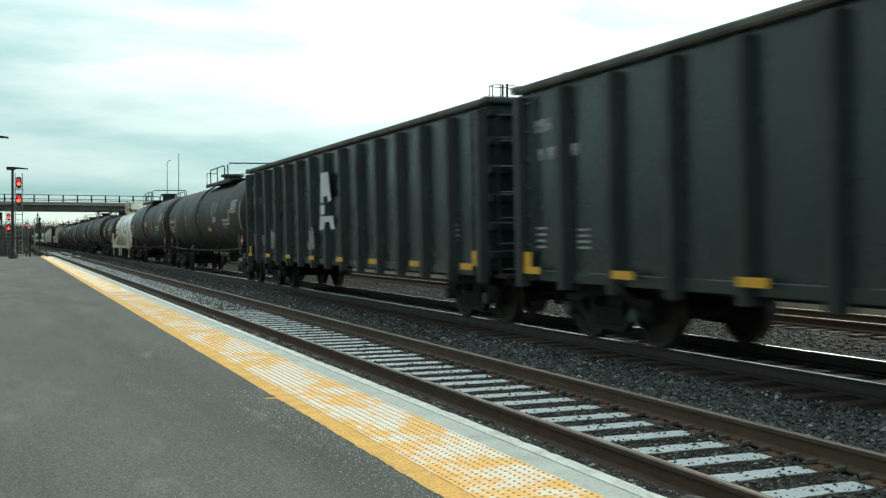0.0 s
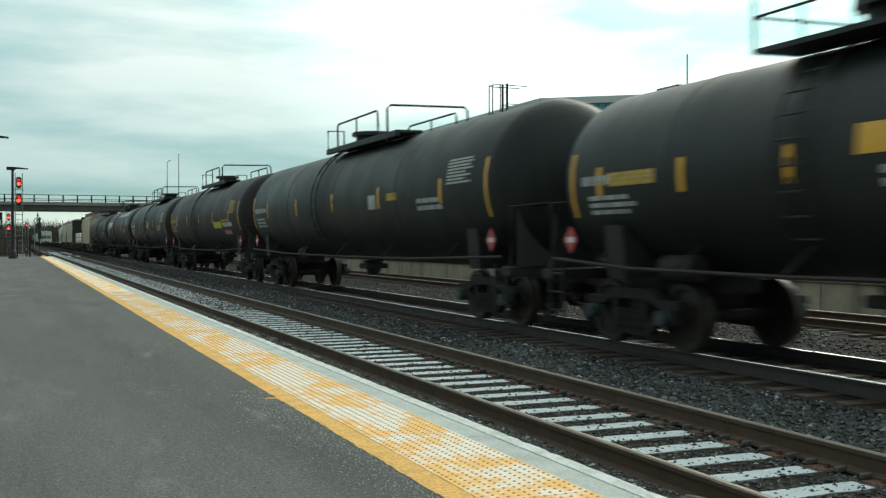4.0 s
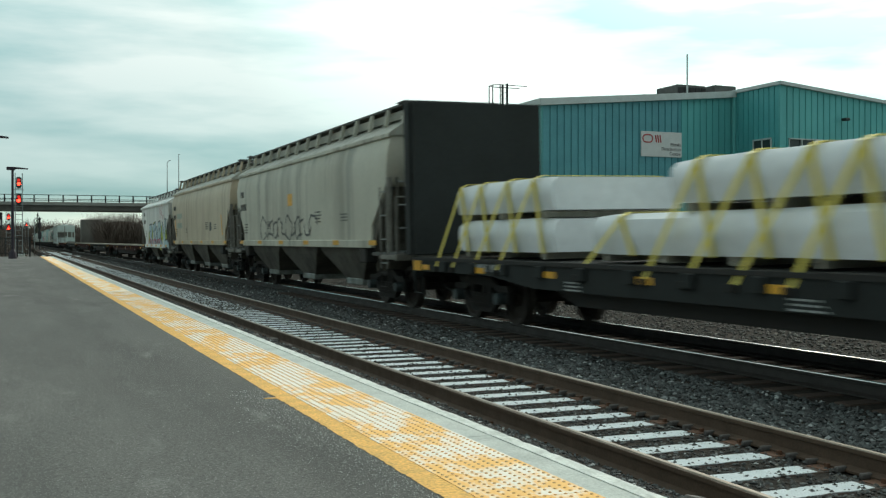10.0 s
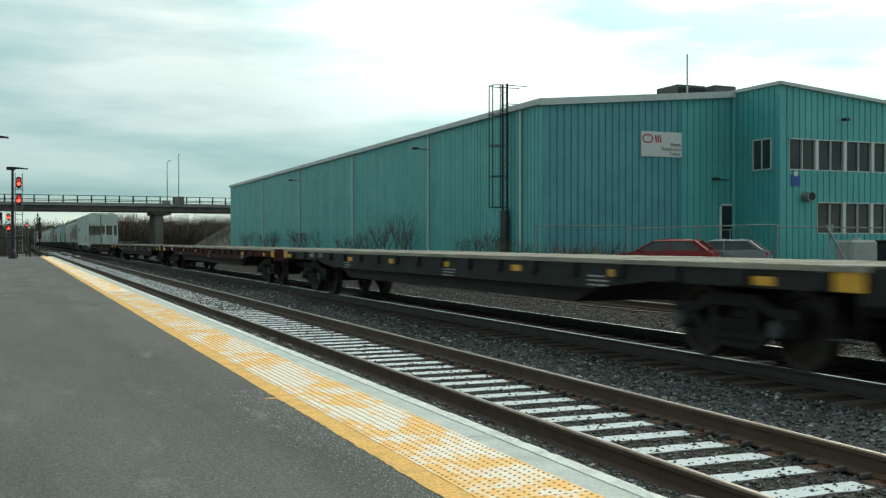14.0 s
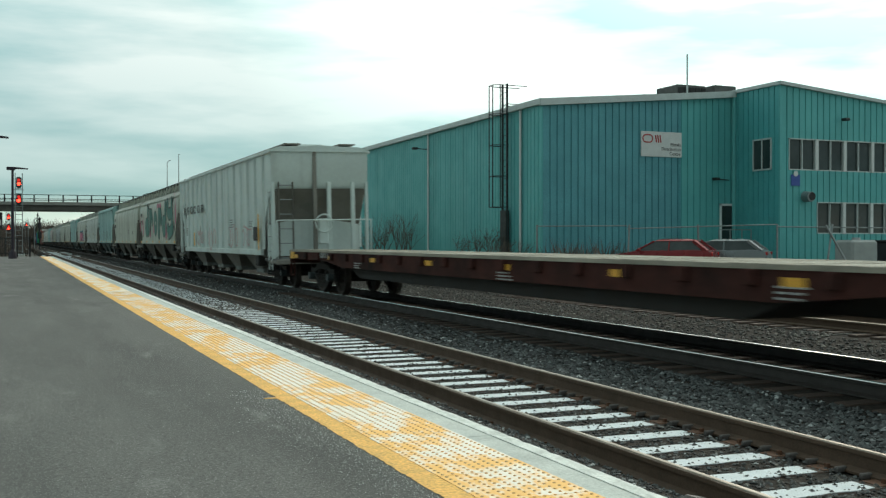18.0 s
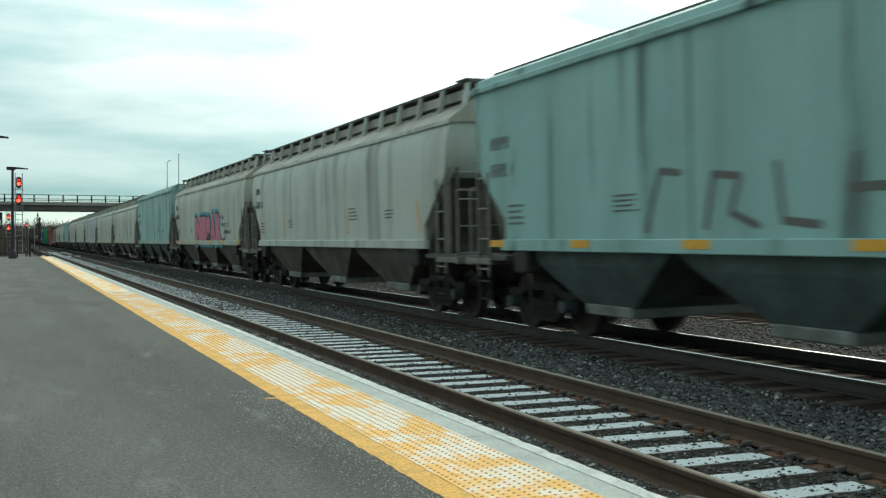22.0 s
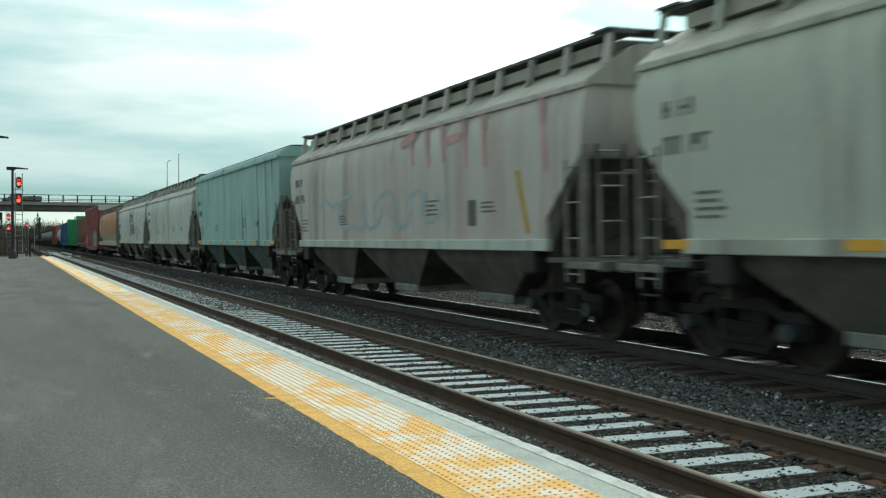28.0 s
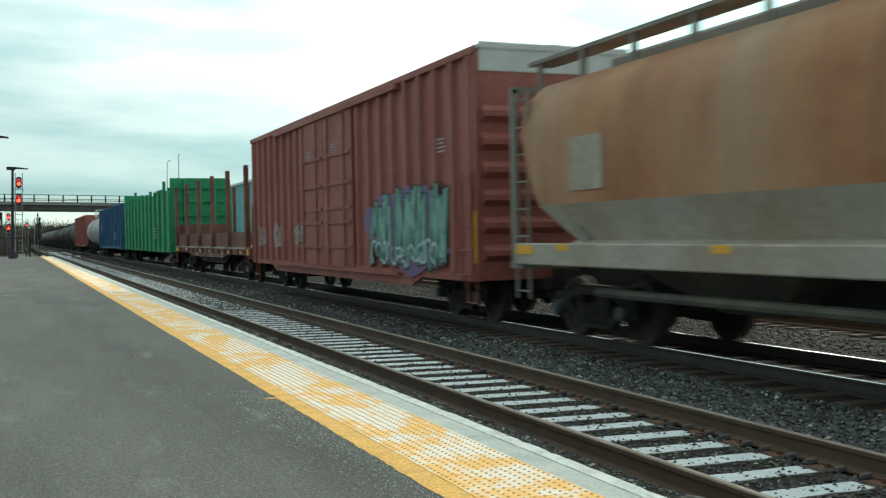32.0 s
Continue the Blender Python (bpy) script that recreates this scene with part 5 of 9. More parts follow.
def tank_car(a, b, seed, R=1.49, zc=2.45, shell=None, frame=None, style="long", walkway=0.0, yellow=True, text=None, detail=True, reflect=None, patches=(), placard=True, rail=(0.6, -3.8), hoop=None, cross=(0.65, -4.8)):
    shell = shell or M_TANKBLK
    frame = frame or M_UNDER
    words = {"white": "white insulated tank car with cream end platforms and rust-streaked dome",
             "short": "short black tank car with yellow lettering and open dome platform",
             "long": "long dirty black tank car with yellow reflectors and dome walkway",
             "grey": "pale grey tank car with a white dome platform"}[style]
    car, L = begin("tank_car", a, b, words)
    B = L / 2 - (0.60 if style != "white" else 1.25)
    head = 0.68
    n = 40 if detail else 20
    ring = lambda y, r: [(r * math.cos(2 * math.pi * k / n), y, zc + r * math.sin(2 * math.pi * k / n)) for k in range(n)]
    yc = B - head
    prof = [(-B, 0.02 * R)] + [(-yc - head * math.cos(radians(t)), R * math.sin(radians(t))) for t in (12, 25, 38, 51, 64, 77, 90)]
    prof = prof + [(-yc + 2 * yc * k / 6, R) for k in range(1, 6)] + [(-y, r) for y, r in reversed(prof)]
    part("tank_shell", Shape().loft([ring(y, r) for y, r in prof]), shell, car, smooth=True)
    for k in range(1, 4):
        part("weld_band", Shape().loft([ring(-yc + 2 * yc * k / 4 + d, R + e) for d, e in ((-0.05, 0), (-0.03, 0.008), (0.03, 0.008), (0.05, 0))], cap=False), shell, car, smooth=True)
    for s in (-1, 1):
        part("stub_sill", Shape().box(-0.36, 0.36, s * (L / 2 - 0.45), s * (L / 2 - 3.4), 0.74, 1.08, 0.03), frame, car)
        part("bolster_saddle", Shape().loft([[(x, s * (L / 2 - 2.35) - 0.22, z) for x, z in ((-1.25, 0.98), (1.25, 0.98), (1.3, 1.7), (0.7, 1.2), (-0.7, 1.2), (-1.3, 1.7))],
                                            [(x, s * (L / 2 - 2.35) + 0.22, z) for x, z in ((-1.25, 0.98), (1.25, 0.98), (1.3, 1.7), (0.7, 1.2), (-0.7, 1.2), (-1.3, 1.7))]]), frame, car)
        part("end_sill", Shape().box(-1.45, 1.45, s * (L / 2 - 0.55), s * (L / 2 - 0.85), 0.9, 1.06, 0.02), frame, car)
        if style != "white": part("head_shield", Shape().loft([[(r_ * math.cos(radians(t)), s * (B + 0.05), zc + r_ * math.sin(radians(t))) for t in range(200, 341, 14)] + [(1.3, s * (B + 0.05), 1.06), (-1.3, s * (B + 0.05), 1.06)] for r_ in (R * 0.93,)]
             + [[(r_ * math.cos(radians(t)), s * (B + 0.09), zc + r_ * math.sin(radians(t))) for t in range(200, 341, 14)] + [(1.3, s * (B + 0.09), 1.06), (-1.3, s * (B + 0.09), 1.06)] for r_ in (R * 0.93,)]), frame, car)
        part("end_handrail", Shape().tube([(-1.35, s * (L / 2 - 0.7), 1.06), (-1.35, s * (L / 2 - 0.7), 2.05), (-0.4, s * (L / 2 - 0.7), 2.12), (0.4, s * (L / 2 - 0.7), 2.12), (1.35, s * (L / 2 - 0.7), 2.05), (1.35, s * (L / 2 - 0.7), 1.06)], 0.025), frame, car)
        side_ladder(car, -1.42, s * (L / 2 - 0.95), 0.45, 1.0, frame, 0.4, 0.25)
        part("side_handrail", Shape().tube([(s * 1.42, -L / 2 + 0.9, 1.22), (s * 1.42, -L / 4, 1.12), (s * 1.42, 0, 1.1), (s * 1.42, L / 4, 1.12), (s * 1.42, L / 2 - 0.9, 1.22)], 0.028, 6), frame, car)
        for k in range(-2, 3):
            part("rail_bracket", Shape().tube([(s * 1.42, k * L / 6, 1.12), (s * R * 0.72, k * L / 6, zc - R * 0.66)], 0.022, 5), frame, car)
    part("bottom_outlet", Shape().cone((0, walkway, zc - R - 0.02), (0, walkway, 0.55), 0.28, 0.16, 12).box(-0.3, 0.3, walkway - 0.35, walkway + 0.35, 0.72, 0.86, 0.03), frame, car)
    part("brake_cylinder", Shape().cone((-0.9, L * 0.24, 1.12), (-0.9, L * 0.24 - 0.7, 1.12), 0.17, 0.17, 12), frame, car, smooth=True)
    # dome walkway
    w, zt = 1.05 if style != "white" else 0.85, zc + R
    fr = frame if style in ("white",) else M_DARKMETAL if style != "grey" else M_WHITEP
    ln = 3.1 if style == "long" else 2.3
    y0, y1 = walkway - ln / 2, walkway + ln / 2
    if style == "long":
        y0, y1 = (walkway + rail[1], walkway + rail[0]) if hoop else (walkway + cross[1], walkway + cross[0])
        ln = y1 - y0
    part("walkway", Shape().box(-w, -0.42, y0, y1, zt - 0.06, zt - 0.0).box(0.42, w, y0, y1, zt - 0.06, zt), fr, car, "dome walkway grating")
    part("manway", Shape().cone((0, walkway, zt - 0.12), (0, walkway, zt + 0.32), 0.40, 0.38, 16).cone((0, walkway, zt + 0.32), (0, walkway, zt + 0.42), 0.52, 0.50, 16), shell if style != "white" else M_CREAM, car, "round manway housing", smooth=True)
    if detail:
        part("valve_bonnet", Shape().cone((0, walkway - 0.85, zt - 0.1), (0, walkway - 0.85, zt + 0.16), 0.22, 0.2, 10), shell, car, smooth=True)
        if style == "long" and not hoop:
            r0, r1, yh = walkway + cross[0] - 0.9, walkway + cross[1] + 1.35, walkway + cross[1] + 0.7
            part("safety_hoop", Shape().tube([(-1.0, yh, zt - 0.2), (-1.0, yh, zt + 0.55), (-0.92, yh, zt + 0.63), (0.92, yh, zt + 0.63), (1.0, yh, zt + 0.55), (1.0, yh, zt - 0.2)], 0.028, 6), fr, car)
            part("end_hoop", Shape().tube([(-1.0, y1, zt - 0.1), (-1.0, y1, zt + 0.5), (-0.55, y1, zt + 0.5), (-0.55, y1, zt - 0.05)], 0.024, 6), fr, car)
            part("end_hoop", Shape().tube([(0.55, y1, zt - 0.05), (0.55, y1, zt + 0.5), (1.0, y1, zt + 0.5), (1.0, y1, zt - 0.1)], 0.024, 6), fr, car)
            for sx in (-1, 1):
                part("guard_rail", Shape().tube([(sx, r0, zt - 0.1), (sx, r0, zt + 0.50), (sx, r0 - 0.08, zt + 0.58), (sx, r1 + 0.08, zt + 0.58), (sx, r1, zt + 0.50), (sx, r1, zt - 0.1)], 0.025, 6), fr, car)
                part("rail_post", Shape().tube([(sx, (r0 + r1) / 2, zt - 0.1), (sx, (r0 + r1) / 2, zt + 0.58)], 0.022, 5), fr, car)
                part("walkway_beam", Shape().box(sx * 0.96, sx * 1.06, y0, y1, zt - 0.14, zt - 0.02, 0.01), fr, car)
        for sx in (-1, 1) if style != "long" or hoop else ():
            hi = 0.72 if style != "white" else 0.78
            part("guard_rail", Shape().tube([(sx * w, y0, zt - 0.05), (sx * w, y0, zt + hi - 0.06), (sx * w, y0 + 0.06, zt + hi), (sx * w, y1 - 0.06, zt + hi), (sx * w, y1, zt + hi - 0.06), (sx * w, y1, zt - 0.05)], 0.024, 6), fr, car)
            part("guard_rail", Shape().tube([(sx * w, y0, zt + hi * 0.5), (sx * w, y1, zt + hi * 0.5)], 0.018, 5), fr, car)
            if sx > 0:
                for ye in (y0, y1):
                    part("cross_rail", Shape().tube([(-w, ye, zt + hi), (w, ye, zt + hi)], 0.022, 5).tube([(-w, ye, zt + hi * 0.5), (w, ye, zt + hi * 0.5)], 0.018, 5), fr, car)
            for k in (1, 2):
                part("rail_post", Shape().tube([(sx * w, y0 + ln * k / 3, zt - 0.05), (sx * w, y0 + ln * k / 3, zt + hi)], 0.02, 5), fr, car)
        if style == "long" and hoop:
            # safety hoop carried on past the walkway
            h0, h1, hz = walkway + hoop[0], walkway + hoop[1], zt + hoop[2]
            part("safety_hoop", Shape().tube([(-0.6, h0, zt - 0.12), (-0.6, h0, hz - 0.08), (-0.6, h0 - 0.15, hz), (-0.6, h1 + 0.15, hz), (-0.6, h1, hz - 0.08), (-0.6, h1, zt - 0.12)], 0.028, 6), fr, car)
            part("grab_rail", Shape().tube([(0.6, h0, zt - 0.12), (0.6, h0, hz - 0.3), (0.6, h1, hz - 0.3), (0.6, h1, zt - 0.12)], 0.022, 6), fr, car)
        sl = Shape()
        pts = [(-(R + 0.1) * math.cos(radians(t)), zc + (R + 0.1) * math.sin(radians(t))) for t in range(-35, 70, 11)]
        for dy in (-0.22, 0.22):
            sl.tube([(x, walkway + 0.2 + dy, z) for x, z in pts], 0.02, 5)
        for x, z in pts:
            sl.tube([(x, walkway - 0.02, z), (x, walkway + 0.42, z)], 0.014, 5)
        tagged(part("shell_ladder", sl, fr if style == "white" else shell, car, "ladder curved up the flank"), kind="stuff")
        # reflectors, stencils, placards
        refl = reflect or M_YREFL
        if yellow:
            for k in range(5):
                y = B * 0.72 - 2 * B * 0.72 * k / 4
                s = Shape()
                cyl_patch(s, R, zc, y - 0.06, y + 0.06, -10, 8)
                part("reflector", s, refl, car, "yellow reflective strip")
            for sy in (-1, 1):
                s = Shape()
                cyl_patch(s, R, zc, sy * (yc - 0.05) - 0.045, sy * (yc - 0.05) + 0.045, -22, 18)
                part("reflector", s, refl, car, "yellow reflective strip")
        tm = text or M_DECAL
        tank_stencil(car, R, zc, yc - 0.35, 1.9, 3, -6, 1, tm, seed)
        tank_stencil(car, R, zc, yc - 0.5, 1.2, -9, -22, 3, tm, seed + 1)
        tank_stencil(car, R, zc, -yc + 1.75, 1.15, 21, 2, 8, tm if style != "white" else M_DECALK, seed + 2)
        tank_stencil(car, R, zc, -yc + 3.3, 1.5, -5, -16, 2, tm, seed + 3)
        for y, ww, t0, t1, m in patches:
            s = Shape()
            cyl_patch(s, R, zc, y - ww / 2, y + ww / 2, t0, t1)
            part("label_panel", s, m, car, "flat patch of colour on the flank")
        if placard:
            for sy in (-1, 1):
                part("placard", Shape().prism_x([(sy * (L / 2 - 1.35) + d, 1.5 + e) for d, e in ((0, -0.2), (0.17, 0), (0, 0.2), (-0.17, 0))], -1.40, -1.385), M_PLACARD, car, "red diamond placard")
                part("placard_band", Shape().box(-1.402, -1.40, sy * (L / 2 - 1.35) - 0.11, sy * (L / 2 - 1.35) + 0.11, 1.46, 1.54), M_WHITEP, car)
    if style == "white":
        for s in (-1, 1):
            part("platform_end", Shape().box(-1.5, 1.5, s * (L / 2 - 0.5), s * (L / 2 - 1.9), 1.0, 1.1, 0.02), frame, car, "cream end platform")
            for x in (-1.42, -0.8, 0.8, 1.42):
                part("platform_post", Shape().box(x - 0.045, x + 0.045, s * (L / 2 - 0.58) - 0.045, s * (L / 2 - 0.58) + 0.045, 1.1, 2.1), frame, car)
            for y in (0.8, 1.7, 2.6):
                part("cradle_strut", Shape().loft([[(-1.45 + dx, s * (L / 2 - y) + dy, 1.0) for dx, dy in ((0, 0), (0.1, 0), (0.1, 0.14), (0, 0.14))], [(-R * 0.93 + dx, s * (L / 2 - y - 0.5) + dy, zc - 0.45) for dx, dy in ((0, 0), (0.1, 0), (0.1, 0.14), (0, 0.14))]]), frame, car)
        part("side_sill", Shape().box(-1.5, -1.4, -L / 2 + 0.5, L / 2 - 0.5, 0.98, 1.06, 0.01), frame, car)
        for y in (-0.9, 0.6):
            part("step_ladder", Shape().tube([(-1.45, y, 1.0), (-1.45, y, 0.4)], 0.03).tube([(-1.45, y + 0.4, 1.0), (-1.45, y + 0.4, 0.4)], 0.03).tube([(-1.45, y, 0.42), (-1.45, y + 0.4, 0.42)], 0.03).tube([(-1.45, y, 0.7), (-1.45, y + 0.4, 0.7)], 0.025), frame, car)
        part("valve_house", Shape().cone((0, walkway - 0.1, zt - 0.1), (0, walkway - 0.1, zt + 0.22), 0.5, 0.5, 20), mat("rust_stained_dome", (0.30, 0.19, 0.12), 0.8, col2=(0.5, 0.4, 0.3), scale=3, amount=0.9), car, "rust-stained dome base", smooth=True)
        part("valve_house", Shape().cone((0, walkway - 0.1, zt + 0.22), (0, walkway - 0.1, zt + 0.68), 0.56, 0.56, 20), M_TANKWHT, car, "white valve house drum", smooth=True)
    running_gear(car, L, 2.35)
    return car


# ---- covered hoppers
def hopper(a, b, seed, body, label, z_sill=1.36, z_eave=3.72, z_roof=4.32, hw=1.52, z_cut=2.65, cut=1.0, ribs=0, board=True, low_roof=False, sill=None, bays=3,
           yellow=True, text=None, brackets=None, end_mat=None, curve=True, chute=None, slope=None, coaming=True):
    car, L = begin("covered_hopper_car", a, b, label)
    B = L / 2 - 0.66
    sill = sill or body
    em = end_mat or M_ENDDIRT
    lev = [(z_sill, hw, B - cut - 0.12), (z_sill + 0.46, hw, B - cut - 0.10), (z_cut, hw, B - 0.16), (z_cut + 0.1, hw, B - 0.08)]
    if curve:
        lev += [(3.25, hw, B), (3.5, hw - 0.04, B), (z_eave, hw - 0.12, B)]
    else:
        lev += [(z_eave, hw, B)]
    part("body_shell", Shape().loft([[(-x, -y, z), (x, -y, z), (x, y, z), (-x, y, z)] for z, x, y in lev]), body, car, smooth=True)
    xe = lev[-1][1]
    mid_ = 0.72 if low_roof else 0.45
    lo_ = low_roof and not curve and ribs == 0
    rp = [(-xe - 0.05, z_eave - 0.03), (xe + 0.05, z_eave - 0.03), (xe + 0.05, z_eave + 0.03), (xe * 0.8, z_eave + (z_roof - z_eave) * mid_), (xe * 0.45, z_roof - 0.04), (0, z_roof), (-xe * 0.45, z_roof - 0.04), (-xe * 0.8, z_eave + (z_roof - z_eave) * mid_), (-xe - 0.05, z_eave + 0.03)]
    if lo_:
        rp = [(-xe - 0.03, z_eave - 0.03), (xe + 0.03, z_eave - 0.03), (xe + 0.03, z_eave + 0.02), (xe - 0.04, z_eave + 0.05), (xe - 0.06, z_roof - 0.12), (xe * 0.78, z_roof), (-xe * 0.78, z_roof), (-xe + 0.06, z_roof - 0.12), (-xe + 0.04, z_eave + 0.05), (-xe - 0.03, z_eave + 0.02)]
    part("roof", Shape().prism_y(rp, -B - 0.05, B + 0.05), P_ROOFG if board and body is not P_WHITE else body, car)
    for s in (-1, 1):
        part("eave_rail", Shape().box(s * (xe - 0.02), s * (xe + 0.075), -B - 0.03, B + 0.03, z_eave - 0.07, z_eave + 0.02, 0.012), body, car)
        part("side_sill", Shape().box(s * (hw - 0.12), s * (hw + 0.05), -B + cut + 0.02, B - cut - 0.02, z_sill - 0.03, z_sill + 0.15, 0.012), sill, car, "side sill channel")
        if ribs:
            for k in range(ribs):
                y = -B + 1.05 + (2 * B - 1.35) * k / (ribs - 1)
                part("side_post", shared(("hrib", body.name, s, z_eave), lambda s=s: Shape().prism_z([(s * hw, -0.075), (s * (hw + 0.07), -0.05), (s * (hw + 0.07), 0.05), (s * hw, 0.075)], z_sill + 0.17, z_eave - 0.08).mesh("side_post", body)), body, car, at=pose(0, y, 0))
        # ends
        e = s * B
        part("end_platform", Shape().box(-hw, hw, s * (B - 1.1), s * (B + 0.42), z_sill - 0.2, z_sill - 0.12, 0.01), M_GRATE, car)
        part("end_sill", Shape().box(-hw, hw, s * (B + 0.3), s * (B + 0.46), z_sill - 0.30, z_sill - 0.14, 0.02), M_ENDDIRT, car)
        part("platform_edge", Shape().box(-hw - 0.02, -hw + 0.05, s * (B - 0.55), s * (B + 0.44), z_sill - 0.27, z_sill - 0.17, 0.01), M_ENDDIRT, car)
        for x in (-hw + 0.05, hw - 0.05):
            part("end_post", Shape().box(x - 0.045, x + 0.045, s * (B - 0.10), s * (B + 0.0), z_sill - 0.15, z_cut + 0.2), em, car)
        # M_SLOPE paints end-cavity shade along with real dirt
        part("slope_sheet", Shape().loft([[(-hw + 0.04, s * (B - cut - 0.07 + d), z_sill - 0.1), (-hw + 0.04, s * (B - cut - 0.065 + d), z_sill + 0.46), (-hw + 0.06, s * (B - 0.13 + d), z_cut), (hw - 0.06, s * (B - 0.13 + d), z_cut), (hw - 0.04, s * (B - cut - 0.065 + d), z_sill + 0.46), (hw - 0.04, s * (B - cut - 0.07 + d), z_sill - 0.1)] for d in (0, 0.012)]), slope or M_SLOPE, car, "slope sheet darkened with dirt and painted shade" if not slope else "dusty brown slope sheet")
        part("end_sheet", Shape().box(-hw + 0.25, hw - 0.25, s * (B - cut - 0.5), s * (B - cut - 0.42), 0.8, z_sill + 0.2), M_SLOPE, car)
        side_ladder(car, -hw - 0.0, s * (B - 0.28), z_sill - 0.35, z_cut - 0.1, em, 0.40, 0.42, rung=M_GREYMETAL)
        side_ladder(car, -hw + 0.42, s * (B + 0.06), z_sill - 0.1, z_cut + 0.1, M_CHUTE, 0.44, 0.42, axis="x", rung=M_GREYMETAL)
        part("end_handrail", Shape().tube([(-hw + 0.05, s * (B + 0.36), z_sill + 1.05), (hw - 0.05, s * (B + 0.36), z_sill + 1.05)], 0.022).tube([(-hw + 0.05, s * (B + 0.36), z_sill - 0.1), (-hw + 0.05, s * (B + 0.36), z_sill + 1.05)], 0.022)
             .tube([(hw - 0.05, s * (B + 0.36), z_sill - 0.1), (hw - 0.05, s * (B + 0.36), z_sill + 1.05)], 0.022), em, car)
        part("jacking_pad", Shape().box(-hw - 0.04, -hw + 0.25, s * (B - cut - 0.9), s * (B - cut - 0.45), z_sill - 0.38, z_sill - 0.03, 0.03), M_UNDER, car)
        part("corner_step", Shape().tube([(-hw, s * (B - 0.5), z_sill - 0.1), (-hw, s * (B - 0.5), 0.5), (-hw, s * (B - 0.1), 0.5), (-hw, s * (B - 0.1), z_sill - 0.1)], 0.025).tube([(-hw, s * (B - 0.5), 0.8), (-hw, s * (B - 0.1), 0.8)], 0.02), M_UNDER, car)
    part("brake_wheel", Shape().tube([(0.05 + 0.28 * math.cos(2 * math.pi * k / 12), -B - 0.14, z_sill + 0.95 + 0.28 * math.sin(2 * math.pi * k / 12)) for k in range(13)], 0.025)
         .box(-0.1, 0.2, -B - 0.1, -B + 0.05, z_sill + 0.3, z_sill + 1.1, 0.03), em, car)
    part("air_reservoir", Shape().cone((-0.75, B - 0.9, z_sill + 0.12), (-0.75, B - 0.25, z_sill + 0.12), 0.2, 0.2, 12), em, car, smooth=True)
    part("centre_sill", Shape().box(-0.3, 0.3, -L / 2 + 0.5, L / 2 - 0.5, 0.72, 1.05, 0.02), M_UNDER, car)
    # chutes
    inner = 2 * (B - cut - 0.55)
    bl = inner / bays
    for k in range(bays):
        yc = -inner / 2 + bl * (k + 0.5)
        r = lambda z, x, y: [(-x, yc - y, z), (x, yc - y, z), (x, yc + y, z), (-x, yc + y, z)]
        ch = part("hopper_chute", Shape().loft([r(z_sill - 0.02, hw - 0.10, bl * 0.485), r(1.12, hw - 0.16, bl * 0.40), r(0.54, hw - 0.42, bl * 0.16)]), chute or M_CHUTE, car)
        part("outlet_gate", Shape().box(-1.12, 1.12, yc - bl * 0.15, yc + bl * 0.15, 0.40, 0.56, 0.02), M_GATE, ch)
    # roof walkway and hatches
    bm_ = brackets or body
    if board:
        for s in (-1, 1):
            part("running_board", Shape().box(s * 0.62, s * 1.06, -B - 0.1, B + 0.1, z_roof + 0.10, z_roof + 0.145), M_GRATE, car, "roof walkway grating")
            n = int(2 * B / 1.12)
            for k in range(n + 1):
                y = -B + 2 * B * k / n
                part("board_bracket", shared(("brk", bm_.name, s, round(z_roof, 2)), lambda s=s: Shape().prism_y([(s * 1.0, z_roof + 0.1), (s * 1.08, z_roof + 0.1), (s * 1.17, z_eave + 0.26), (s * 1.08, z_eave + 0.26)], -0.04, 0.04).mesh("board_bracket", bm_)), bm_, car, at=pose(0, y, 0))
            part("cross_walk", Shape().box(-1.12, 1.12, s * (B - 0.42), s * (B + 0.1), z_roof + 0.145, z_roof + 0.175), M_GRATE, car)
        part("hatch_cover", Shape().box(-0.56, 0.56, -B + 0.45, B - 0.45, z_roof - 0.06, z_roof + 0.13, 0.05), M_GRATE, car, "long trough hatch")
        if coaming:
            part("hatch_coaming", Shape().prism_y([(-0.98, z_roof - 0.16), (0.98, z_roof - 0.16), (0.98, z_roof + 0.02), (0.6, z_roof + 0.06), (-0.6, z_roof + 0.06), (-0.98, z_roof + 0.02)], -B + 0.35, B - 0.35), P_ROOFG, car, "weathered hatch coaming")
    elif low_roof:
        for s in (-1, 1):
            part("running_board", Shape().box(s * 0.62, s * 1.14, -B - 0.02, B + 0.02, z_roof + 0.005, z_roof + 0.05), M_GRATE if not ribs else P_BROWNG, car, "roof walkway grating")
        part("hatch_cover", Shape().box(-0.40, 0.40, -B + 0.8, B - 0.8, z_roof - 0.06, z_roof + 0.1, 0.05), body, car, "long trough hatch")
    tm = text or M_DECALK
    x = -hw - 0.003
    stencil(car, x, B - cut * 0.62, 2.95, 0.72, 0.26, 1, tm, seed, label="reporting mark bars")
    stencil(car, x, B - cut * 0.62, 2.5, 1.0, 0.28, 1, tm, seed + 1, label="car number bars")
    stencil(car, x, B - cut - 0.25, 1.72, 0.8, 0.5, 4, tm, seed + 2)
    stencil(car, x, B * 0.42, 1.85, 0.85, 0.36, 4, tm, seed + 3)
    stencil(car, x, -B * 0.28, 1.95, 0.9, 0.45, 4, tm, seed + 4)
    stencil(car, x, -B + 3.4, 1.95, 0.8, 0.3, 3, tm, seed + 5)
    if yellow:
        for k in range(6):
            y = B - 0.9 - (2 * B - 1.8) * k / 5
            part("reflector", shared(("refl", 0), lambda: None), M_YREFL, car, at=pose(-hw - 0.052, y, z_sill + 0.03))
    running_gear(car, L, 2.1)
